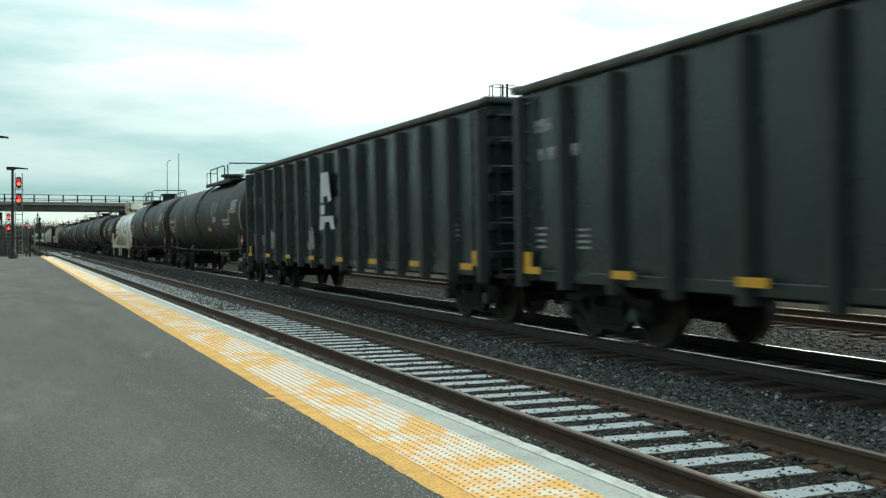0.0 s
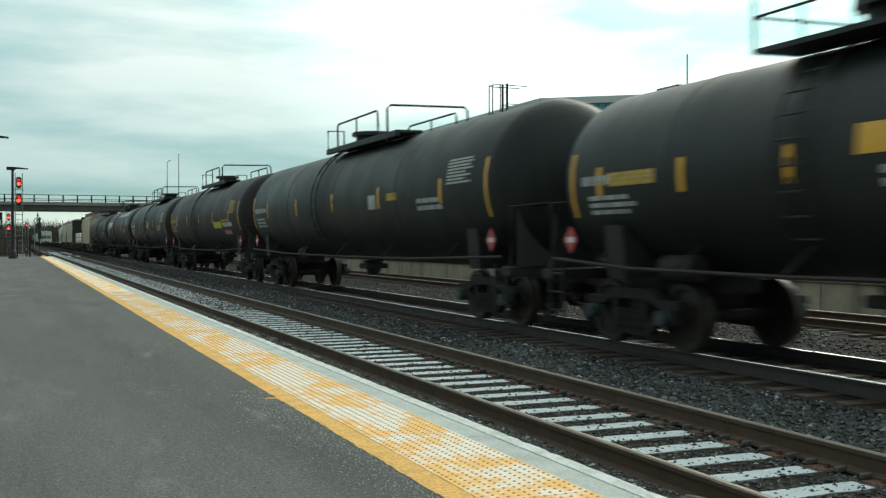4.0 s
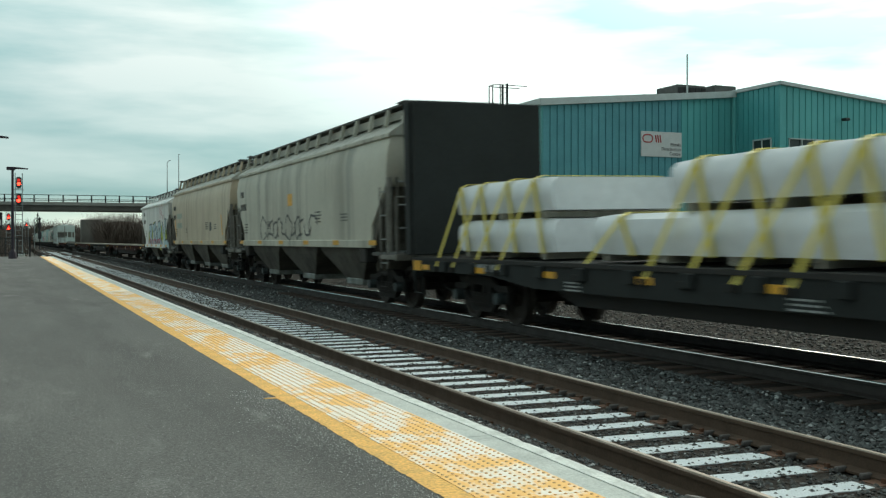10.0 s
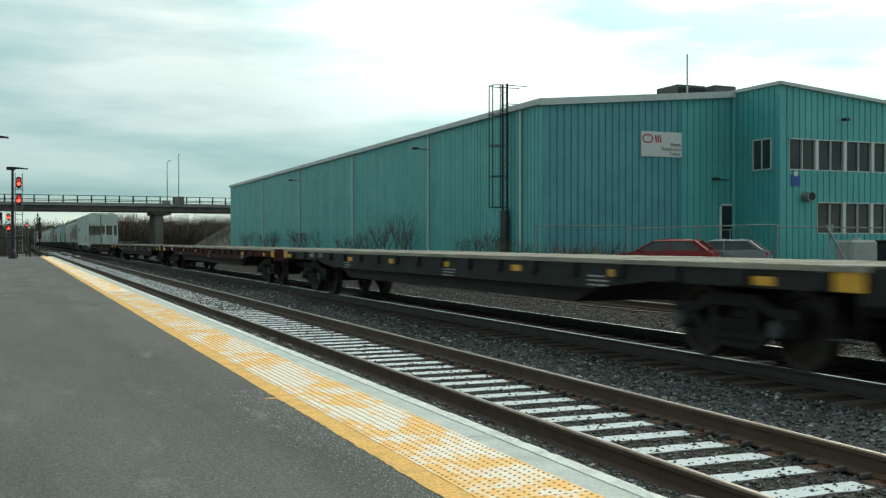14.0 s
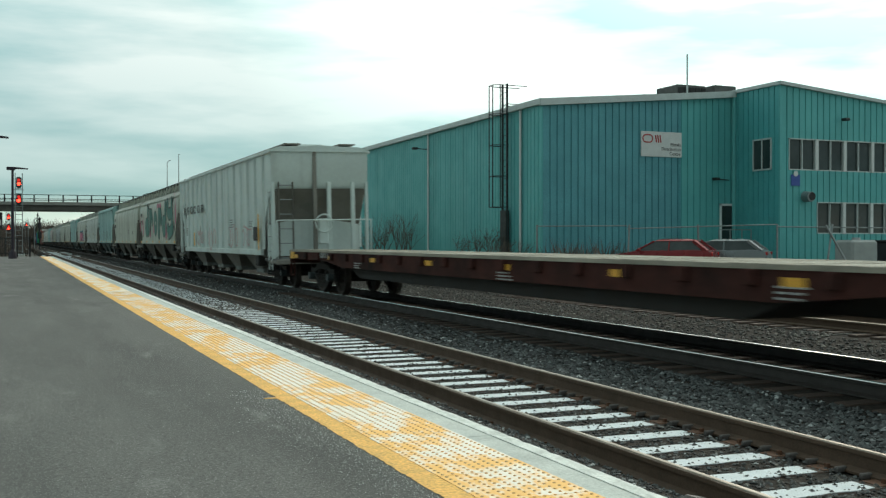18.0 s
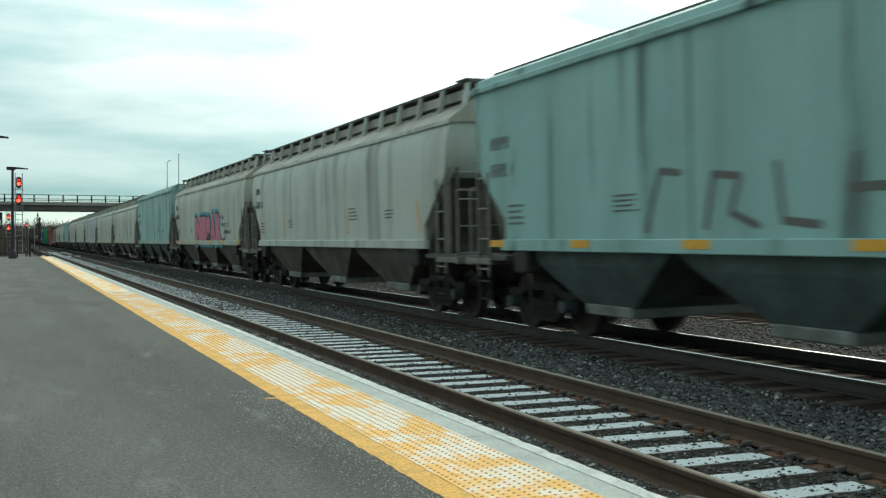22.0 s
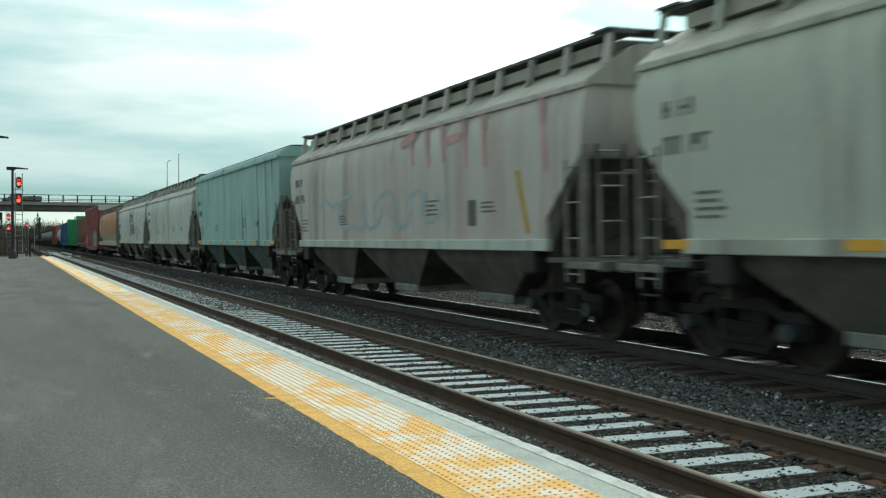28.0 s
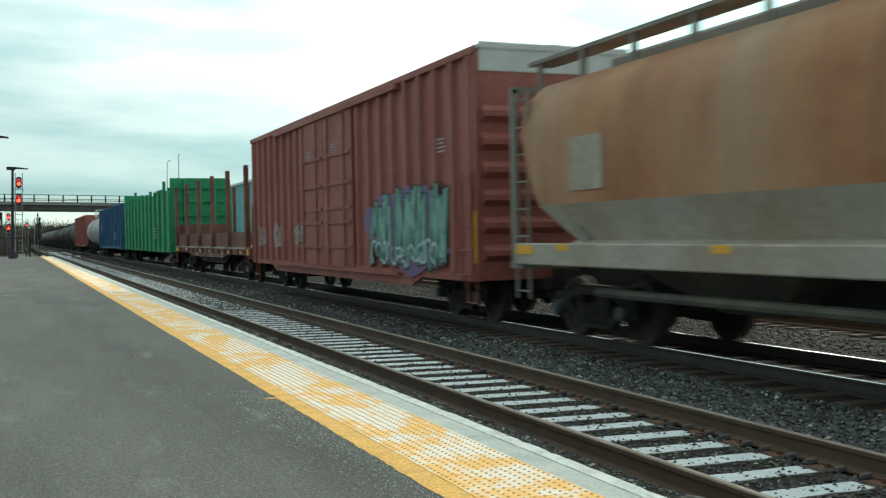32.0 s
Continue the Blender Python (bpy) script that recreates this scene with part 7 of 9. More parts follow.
scrawl(c, x - 0.03, 3.0, 1.15, 6.0, 0.5, 88, M_PINKG, 0.07, 12, "pink sprayed accents")
scrawl(c, x - 0.02, -2.6, 2.7, 1.6, 0.9, 9, M_ROSEG, 0.05, 4)

flats = []
for a, b, p, txt, sd in ((281.3, 307.6, P_FLATB, "long brown flat car with a tan timber deck", 51), (307.6, 331.9, P_FLATG, "long dark green flat car with a tan timber deck", 52),
                         (331.9, 359.2, P_FLATB, "long brown flat car with a tan timber deck", 53), (359.2, 389.1, P_FLATG, "long dark green flat car with planks on its deck", 54),
                         (389.1, 416.5, P_FLATB, "long brown flat car with a tan timber deck", 55)):
    flats.append(flat_car(a, b, sd, p, txt, rear=4.6 if sd == 54 else None))
c, B = flats[3]
M_PLANKG = mat("grey_planks", (0.14, 0.14, 0.13), 0.9, col2=(0.08, 0.08, 0.075), scale=2, stretch=(5, 1, 5), bump=0.01, spread=1)
for k in range(4):
    for j in range(3):
        part("plank", Shape().box(-1.2 + 0.3 * k, -0.91 + 0.3 * k, B - 4.4 + 0.1 * ((k + j) % 3), B - 0.7, 1.18 + 0.075 * j, 1.25 + 0.075 * j, 0.006), M_PLANKG, c, "weathered grey plank")

# cool grey ribbed hopper with an open end
c, B, x = hopper(416.5, 436.4, 35, P_GRIB, "pale grey ribbed covered hopper car with red scrawls", z_sill=1.06, z_eave=4.27, z_roof=4.45, hw=1.56, z_cut=3.1, cut=1.45, ribs=16, board=False, low_roof=True, yellow=False, bays=4, curve=False, chute=P_BROWNG, brackets=P_BROWNG, slope=P_BROWNG, end_mat=P_GRIB)
for xx, zt_ in ((-0.19, 4.3), (0.27, 3.3), (1.05, 3.3)):
    part("end_post", Shape().box(xx - 0.06, xx + 0.06, -B - 0.02, -B + 0.10, 0.95, zt_, 0.01), P_GRIB if xx > 0 else P_BROWNG, c)
part("end_panel", Shape().box(-1.5, 1.5, -B + 0.85, -B + 0.95, 1.0, 2.1), P_GRIB, c, "grey lower end sheet")
xr = x - 0.072
M_ROSEF = mat("graffiti_faded_rose", (0.55, 0.34, 0.33), 0.6, scale=3, amount=0.5, bump=0)
M_BLUEF = mat("graffiti_faded_blue", (0.36, 0.46, 0.50), 0.6, scale=3, amount=0.5, bump=0)
blk = Shape()
for k in range(6):
    y0 = B - 1.5 - 0.92 * k
    for (a0, a1, z0, z1) in (((0, 0.12, 2.98, 3.5), (0.12, 0.4, 3.4, 3.5), (0.12, 0.4, 3.18, 3.27), (0.32, 0.42, 3.25, 3.45)), ((0, 0.12, 2.98, 3.5), (0.12, 0.42, 3.4, 3.5), (0.12, 0.42, 3.18, 3.27), (0.3, 0.42, 2.98, 3.2)),
                             ((0, 0.12, 3.05, 3.45), (0.06, 0.38, 3.4, 3.5), (0.06, 0.38, 2.98, 3.08), (0.32, 0.44, 3.05, 3.45)), ((0, 0.12, 3.05, 3.45), (0.06, 0.42, 3.4, 3.5), (0.06, 0.42, 2.98, 3.08), (0.3, 0.42, 3.3, 3.42)),
                             ((0, 0.12, 3.05, 3.45), (0.06, 0.38, 3.4, 3.5), (0.06, 0.38, 2.98, 3.08), (0.32, 0.44, 3.05, 3.45)), ((0, 0.12, 2.98, 3.5), (0.12, 0.42, 3.4, 3.5), (0.12, 0.42, 3.18, 3.27), (0.3, 0.42, 2.98, 3.2)))[k]:
        blk.box(xr - 0.004, xr, y0 - a1 * 1.3, y0 - a0 * 1.3, 2.68 + (z0 - 2.98) * 0.62, 2.68 + (z1 - 2.98) * 0.62)
part("company_blocks", blk, M_DECALK, c, "row of six black block shapes")
for y, w_, sd in ((4.2, 1.3, 1), (1.6, 1.6, 2), (-2.6, 1.7, 3), (-5.0, 1.7, 4)):
    scrawl(c, xr, y, 1.2, w_, 0.85, sd, M_ROSEF, 0.05, 4, "faded red scrawl")
part("reflector", Shape().box(xr - 0.003, xr, B - 4.4, B - 4.15, 1.3, 1.85), M_YREFL, c)
part("corner_strip", Shape().box(xr - 0.003, xr, -B + 1.55, -B + 1.72, 1.2, 2.35), M_YREFL, c)
part("notice", Shape().box(xr - 0.003, xr, -B + 1.8, -B + 2.4, 1.5, 1.95), M_INKG, c, "small black notice")

c, B, x = hopper(436.4, 453.9, 36, P_SAGE, "grey-beige covered hopper car with large green and pink graffiti")
bubble(c, x - 0.002, (("d", 1.90, 1.78, 3.5), ("r", 1.90, 1.9, 3.3), ("o", 2.1, 1.76, 3.2), ("r", 1.80, 1.72, 3.3), ("d", 1.75, 1.76, 3.5), ("y", 2.65, 1.68, 3.52)), B - 2.85, M_TEALG, M_INKG, 0.275)
for y, z, hgt, sd in ((B - 0.5, 2.5, 1.0, 1), (B - 1.85, 2.45, 1.5, 2), (-B + 0.62, 3.0, 1.5, 3), (B - 5.3, 1.95, 0.6, 4), (B - 7.0, 2.2, 0.6, 5), (-B + 4.1, 1.98, 0.95, 6)):
    part("graffiti_drop", Shape().prism_x([(y, z + hgt * 0.6), (y - 0.09, z + hgt * 0.15), (y - 0.17, z - hgt * 0.15), (y - 0.18, z - hgt * 0.32), (y - 0.09, z - hgt * 0.43), (y, z - hgt * 0.45), (y + 0.09, z - hgt * 0.43), (y + 0.18, z - hgt * 0.32), (y + 0.17, z - hgt * 0.15), (y + 0.09, z + hgt * 0.15)], x - 0.022, x - 0.018), M_PINKG, c, "pink sprayed drop")
for cy in (-0.95, -1.85):
    part("graffiti_bow", blob(x - 0.016, cy, 3.42, 0.36, 0.13, 8, 18, 0.12), M_PINKG, c, "pink sprayed bow")
part("graffiti_knot", blob(x - 0.017, -1.4, 3.42, 0.14, 0.10, 9, 14, 0.1), M_TEALG, c, "green sprayed knot")
scrawl(c, x, -B + 1.5, 1.7, 0.5, 1.6, 12, M_GREYG, 0.1, 2)
c, B, x = hopper(453.9, 471.9, 37, P_SAGE, "grey-beige covered hopper car with yellow reflectors")
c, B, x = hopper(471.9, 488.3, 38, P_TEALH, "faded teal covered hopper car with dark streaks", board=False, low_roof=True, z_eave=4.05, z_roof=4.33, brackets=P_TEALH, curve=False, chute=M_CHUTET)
strokes(c, x, ([(2.4, 1.62), (2.1, 2.35), (1.7, 2.30)], [(1.2, 1.65), (1.05, 2.25), (0.6, 2.2), (0.75, 1.8), (0.3, 1.65)], [(0.0, 2.3), (-0.1, 1.7), (-0.6, 1.65)], [(-1.0, 1.65), (-1.1, 2.3)], [(-1.6, 2.3), (-1.65, 1.65)], [(-1.0, 2.0), (-1.65, 2.0)], [(-2.1, 1.65), (-2.2, 2.3), (-2.8, 2.2), (-2.3, 1.95), (-3.0, 1.62)]), 0.09, M_GREYG, "grey sprayed letters")
c, B, x = hopper(488.3, 506.2, 39, P_PALE, "pale grey covered hopper car with orange strips", yellow=False)
M_ORANGEF = mat("faded_orange", (0.66, 0.42, 0.22), 0.6, scale=3, amount=0.4, bump=0)
for y in (B - 1.3, B - 4.4, -2.2, -B + 1.4):
    part("reflector", Shape().prism_x([(y, 1.65), (y - 0.14, 1.65), (y + 0.05, 2.3), (y + 0.19, 2.3)], x - 0.004, x), M_ORANGEF, c, "faded orange strip")
c, B, x = hopper(506.2, 524.1, 40, P_SAGE, "grey-beige covered hopper car with pink and blue graffiti")
piece(c, x - 0.006, (("N", 1.70, 1.42, 2.50), ("E", 0.90, 1.44, 2.50), ("S", 1.0, 1.42, 2.48), ("A", 1.15, 1.42, 2.56), ("R", 1.2, 1.44, 2.56)), 2.0, M_PINKG, M_INKG, M_CYANG, fat=0.12)
part("graffiti_tail", Shape().prism_x([(-2.9, 1.42), (-3.3, 1.85), (-3.8, 1.62), (-4.3, 1.58), (-4.75, 1.70), (-4.65, 1.40)], x - 0.006, x - 0.002), M_PURPG, c, "purple sprayed tail")
part("graffiti_underline", Shape().box(x - 0.0045, x - 0.002, -2.9, 1.9, 1.39, 1.53), M_PURPG, c, "purple sprayed base")
for cy, cz, ry, rz, sd in ((-4.2, 2.38, 0.6, 0.2, 3), (-4.6, 2.1, 0.75, 0.22, 4), (-5.2, 1.8, 0.75, 0.25, 5)):
    part("graffiti_cloud", blob(x - 0.001, cy, cz, ry, rz, sd, 18, 0.1), P_PALE, c, "pale sprayed cloud")
stencil(c, x - 0.005, -3.75, 2.30, 1.1, 0.17, 1, M_GREYG, 31, label="small black sprayed words")
stencil(c, x - 0.005, -4.0, 2.02, 1.1, 0.17, 1, M_GREYG, 32, label="small black sprayed words")
stencil(c, x - 0.005, -4.6, 1.74, 1.3, 0.17, 1, M_GREYG, 33, label="small black sprayed words")
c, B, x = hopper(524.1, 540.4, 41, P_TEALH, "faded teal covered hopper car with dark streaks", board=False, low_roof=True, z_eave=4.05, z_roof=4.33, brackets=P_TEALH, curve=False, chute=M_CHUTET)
hopper(540.4, 558.2, 42, P_SAGE, "grey-beige covered hopper car with yellow reflectors")
hopper(558.2, 576.2, 43, P_SAGE, "grey-beige covered hopper car with yellow reflectors")
hopper(576.2, 594.2, 44, P_PALEB, "dull blue-grey covered hopper car with streaked sides", yellow=False)
hopper(594.2, 612.2, 45, P_SAGE, "grey-beige covered hopper car with yellow reflectors")
c, B, x = hopper(612.2, 629.9, 46, P_PINK, "pale covered hopper car streaked with pinkish rust", yellow=False, sill=P_PALE)
part("corner_strip", Shape().prism_x([(-B + 1.75, 1.6), (-B + 1.6, 1.6), (-B + 1.95, 2.6), (-B + 2.1, 2.6)], x - 0.004, x), M_DECALY, c, "yellow curved strip")
strokes(c, x, ([(-1.0, 3.45), (-1.7, 3.60)], [(-1.5, 3.58), (-1.6, 3.05)], [(-2.3, 3.62), (-2.45, 2.95)], [(-3.1, 3.64), (-3.2, 3.0)], [(-3.2, 3.3), (-3.9, 3.35)], [(-4.1, 3.62), (-4.2, 2.85)], [(-4.9, 3.6), (-5.0, 2.8)], [(-7.0, 3.6), (-7.1, 2.6)]),
        0.17, M_ROSEF, "faded pink sprayed strokes")
scrawl(c, x, 5.0, 1.7, 8.0, 0.9, 52, M_BLUEF, 0.10, 9, "faded blue sprayed letters")
part("notice", Shape().box(x - 0.004, x, -B + 3.6, -B + 3.95, 1.75, 2.2), M_DECALK, c)
hopper(629.9, 646.4, 47, P_TEALH, "faded teal covered hopper car with dark streaks", board=False, low_roof=True, z_eave=4.05, z_roof=4.33, brackets=P_TEALH, curve=False, chute=M_CHUTET)
c, B, x = hopper(646.4, 664.3, 48, P_PALE, "pale grey covered hopper car with a red notice")
stencil(c, x, 1.2, 1.95, 0.8, 0.6, 5, M_DECALR, 4, label="red stencilled lines")
c, B, x = hopper(664.3, 682.4, 49, P_PALE, "pale grey covered hopper car with a black spray tag")
strokes(c, x, ([(0.50, 2.74), (0.12, 2.94)], [(0.44, 2.96), (0.14, 2.68)], [(0.10, 3.36), (-0.02, 3.06), (-0.36, 3.50)], loop(-0.55, 3.04, 0.20, 0.22), [(-0.72, 3.14), (-1.0, 3.22), (-1.25, 3.46)],
               loop(-1.05, 3.02, 0.17, 0.20), [(-1.2, 2.96), (-1.55, 3.10), (-1.9, 3.36)], loop(-0.38, 2.27, 0.34, 0.37), loop(-1.18, 2.24, 0.24, 0.30), [(-0.95, 2.27), (-1.45, 2.33)], loop(-1.85, 2.30, 0.24, 0.30), [(-2.05, 2.75), (-2.4, 2.1)]),
        0.125, M_INKG, "black looping spray tag")
scrawl(c, x, -3.2, 1.55, 1.1, 1.1, 34, M_ROSEG, 0.08, 3)
stencil(c, x, 0.5, 1.78, 0.75, 0.4, 5, M_DECALR, 6, label="red stencilled lines")

# rounded rust-brown hopper
P_LOWER = mat("hopper_stained_grey", (0.40, 0.38, 0.33), 0.65, col2=(0.32, 0.29, 0.24), scale=0.7, amount=0.9, fine=10, bump=0.0015, grime=(0.27, 0.17, 0.10), grime_amt=0.6, grime_scale=0.9)
c, L = begin("covered_hopper_car", 682.4, 701.3, "rust-brown round-sided covered hopper car with grey lower body")
B = L / 2 - 0.75
ring_z = lambda z, xx, y: [(-xx, -y, z), (xx, -y, z), (xx, y, z), (-xx, y, z)]
part("lower_body", Shape().loft([ring_z(1.12, 1.45, B - 1.9), ring_z(1.45, 1.52, B - 1.6), ring_z(1.5, 1.34, B - 1.5), ring_z(2.02, 1.56, B - 0.75)]), P_LOWER, c, "grey lower body")
part("upper_body", Shape().loft([ring_z(2.02, 1.56, B - 0.75), ring_z(2.5, 1.58, B - 0.45), ring_z(3.15, 1.56, B - 0.2), ring_z(3.6, 1.45, B - 0.1), ring_z(3.9, 1.15, B - 0.25), ring_z(4.04, 0.6, B - 0.4)]), P_RUSTB, c, "rust-brown rounded upper body", smooth=True)
part("side_sill", Shape().box(-1.6, -1.45, -B, B, 1.12, 1.45, 0.02).box(1.45, 1.6, -B, B, 1.12, 1.45, 0.02), P_LOWER, c, "pale side sill")
part("grey_patch", Shape().box(-1.588, -1.583, B - 2.6, B - 1.7, 2.2, 2.95), P_LOWER, c, "repainted grey patch")
for s in (-1, 1):
    part("end_frame", Shape().box(-1.5, 1.5, s * (B - 0.1), s * (B + 0.35), 1.05, 1.15).box(-1.5, -1.4, s * (B + 0.2), s * (B + 0.3), 1.1, 3.9).box(1.4, 1.5, s * (B + 0.2), s * (B + 0.3), 1.1, 3.9).box(-1.5, 1.5, s * (B + 0.2), s * (B + 0.3), 3.85, 3.95), P_BROWNG, c, "end frame posts")
    side_ladder(c, -1.5, s * (B - 0.1), 0.7, 3.7, P_BROWNG)
    part("end_slope", Shape().prism_x([(s * (B - 2.2), 1.15), (s * (B - 0.3), 2.9), (s * (B - 0.38), 2.95), (s * (B - 2.3), 1.2)], -1.45, 1.45), P_BROWNG, c)
    part("corner_patch", Shape().box(-1.608, -1.60, s * (B - 0.05), s * (B - 0.6), 1.28, 1.42), M_YREFL, c)
    part("running_board", Shape().box(s * 0.7, s * 1.15, -B - 0.3, B + 0.3, 4.29, 4.35), P_BROWNG, c, "roof walkway")
    for k in range(14):
        y = -B + 2 * B * k / 13
        part("board_bracket", Shape().box(s * 1.05, s * 1.13, y - 0.04, y + 0.04, 3.84, 4.30), P_BROWNG, c)
part("hatch_cover", Shape().box(-0.3, 0.3, -B + 0.8, B - 0.8, 4.0, 4.3, 0.04), P_BROWNG, c)
part("centre_sill", Shape().box(-0.3, 0.3, -L / 2 + 0.5, L / 2 - 0.5, 0.7, 1.1, 0.02), M_UNDER, c)
for k in range(3):
    yc_ = -B * 0.5 + B * 0.5 * k
    part("hopper_chute", Shape().loft([ring_z(1.12, 1.2, 1.6), ring_z(0.55, 0.6, 0.5)]), M_CHUTE, c, at=pose(0, yc_, 0))
part("pipe", Shape().tube([(-1.3, -B + 2, 0.75), (-1.3, B - 2, 0.75)], 0.07, 8), M_CHUTE, c, "unloading pipe")
for k in range(5):
    part("reflector", shared(("refl2", 0), lambda: None), M_YREFL, c, at=pose(-1.602, -B + 1.5 + (2 * B - 3) * k / 4, 1.34))
running_gear(c, L, 2.2)

# oxide red box car
c, L = begin("box_car", 701.3, 720.5, "oxide-red ribbed box car with sprayed graffiti and white roof end")
B, hw, z0, z1 = L / 2 - 0.72, 1.52, 0.80, 4.79
part("body_shell", Shape().box(-hw, hw, -B, B, z0, z1), P_BOX, c)
part("roof", Shape().prism_y([(-hw - 0.05, z1), (hw + 0.05, z1), (hw + 0.05, z1 + 0.05), (0, z1 + 0.13), (-hw - 0.05, z1 + 0.05)], -B - 0.04, B + 0.04), mat("boxcar_roof_white", (0.55, 0.58, 0.57), 0.6, scale=2, amount=0.5, bump=0.002), c, "whitish galvanised roof")
part("end_cap", Shape().box(-hw + 0.02, hw - 0.02, -B - 0.02, -B + 0.02, z1 - 0.38, z1 + 0.12), mat("boxcar_roof_white", (0.55, 0.58, 0.57)), c, "white painted end cap")
for s in (-1, 1):
    for k in range(23):
        y = -B + 0.25 + (2 * B - 0.5) * k / 22
        if abs(y - 0.35) < 2.45 and s < 0:
            continue
        part("side_post", shared(("boxpost", s), lambda s=s: Shape().prism_z([(s * hw, -0.13), (s * (hw + 0.09), -0.08), (s * (hw + 0.09), 0.08), (s * hw, 0.13)], z0 + 0.1, z1 - 0.08).mesh("side_post", P_BOX)), P_BOX, c, at=pose(0, y, 0))
    part("side_sill", Shape().prism_x([(-B, z0 + 0.12), (-B, z0 - 0.02), (-B + 2.6, z0 - 0.02), (-B + 3.2, z0 - 0.2), (B - 3.2, z0 - 0.2), (B - 2.6, z0 - 0.02), (B, z0 - 0.02), (B, z0 + 0.12)], s * (hw - 0.02), s * (hw + 0.06)), P_BOX, c)
    part("eave_rail", Shape().box(s * (hw - 0.02), s * (hw + 0.10), -B, B, z1 - 0.1, z1 + 0.03, 0.01), P_BOX, c)
    for k in range(6):
        part("end_rib", Shape().prism_x([(s * B, z0 + 0.32 + 0.48 * k), (s * (B + 0.11), z0 + 0.42 + 0.48 * k), (s * (B + 0.11), z0 + 0.52 + 0.48 * k), (s * B, z0 + 0.62 + 0.48 * k)], -hw + 0.05, hw - 0.05), P_BOX, c)
    part("corner_post", Shape().box(-hw - 0.06, -hw + 0.12, s * B, s * (B - 0.14), z0, z1), P_BOX, c)
    side_ladder(c, -hw - 0.1, s * (B - 0.35), 0.9, 2.6, P_BOX)
    part("corner_step", Shape().tube([(-hw, s * (B - 0.55), z0), (-hw, s * (B - 0.55), 0.4), (-hw, s * (B - 0.15), 0.4), (-hw, s * (B - 0.15), z0)], 0.025), P_BOX, c)
    part("corner_strip", Shape().box(-hw - 0.066, -hw - 0.06, s * (B - 0.02), s * (B - 0.1), z0 + 0.3, z0 + 1.2), M_YREFL, c)
for y0, y1 in ((-2.0, 0.35), (0.4, 2.7)):
    d = part("door", Shape().box(-hw - 0.09, -hw - 0.02, y0, y1, z0 + 0.05, z1 - 0.2, 0.015), P_BOX, c, "sliding plug door")
    for zz in (1.35, 1.95, 2.3, 2.9, 3.6):
        part("door_rib", Shape().box(-hw - 0.13, -hw - 0.085, y0 + 0.05, y1 - 0.05, zz - 0.04, zz + 0.04), P_BOX, d)
    for yy in (y0 + 0.5, y1 - 0.5):
        part("lock_rod", Shape().tube([(-hw - 0.13, yy, z0 + 0.1), (-hw - 0.13, yy, z1 - 0.25)], 0.025), P_BOX, d)
    stencil(c, -hw - 0.10, y1 - 0.75, 3.55, 0.8, 0.45, 5, M_DECAL, int(y0 * 10), label="white stencilled block")
part("door_track", Shape().box(-hw - 0.16, -hw, -5.2, 5.4, z1 - 0.2, z1 - 0.08).box(-hw - 0.16, -hw, -5.2, 5.4, z0 - 0.02, z0 + 0.05), P_BOX, c, "door rail")
stencil(c, -hw - 0.10, -B + 1.6, 3.1, 0.5, 0.4, 4, M_DECAL, 3)
stencil(c, -hw - 0.10, -B + 1.7, 1.9, 0.6, 0.2, 2, M_DECAL, 5)
for y in (B - 1.0, B - 3.1, 3.3):
    scrawl(c, -hw - 0.095, y, 1.3, 1.0, 0.7, int(y * 7), M_DECAL, 0.055, 6, "smeared white scrawl")
xg = -hw - 0.094
part("graffiti_ground", blob(xg, -B + 3.5, 1.75, 2.35, 0.85, 5, 26, 0.2), M_PURPG, c, "purple sprayed ground")
wildstyle(c, xg - 0.004, -B + 5.6, 0.95, 4.2, 1.6, 62, M_MINTG, M_INKG, 15, 0.6)
scrawl(c, xg - 0.03, -B + 5.4, 1.0, 3.8, 0.5, 77, M_SKYG, 0.05, 12, "pale sprayed highlights")
part("centre_sill", Shape().box(-0.3, 0.3, -L / 2 + 0.5, L / 2 - 0.5, 0.6, 0.82, 0.02), M_UNDER, c)
running_gear(c, L, 2.6)

# stake car, chip cars and the tail
c, B = flat_car(720.5, 738.9, 61, P_STAKE, "brown stake flat car with tall stakes", deck_z=1.25, hw=1.45, name="stake_flat_car")
for s in (-1, 1):
    for k in range(6):
        y = -B + 0.35 + (2 * B - 0.7) * k / 5
        part("stake", Shape().box(s * 1.36, s * 1.5, y - 0.12, y + 0.12, 1.2, 4.12, 0.015), P_STAKE, c, "tall brown steel stake")
    part("side_board", Shape().box(s * 1.32, s * 1.37, -B + 0.3, B - 0.3, 1.26, 1.80), P_STAKE, c, "low side board")
    part("end_board", Shape().box(-1.3, 1.3, s * (B - 0.1), s * (B - 0.2), 1.26, 2.3), P_STAKE, c)


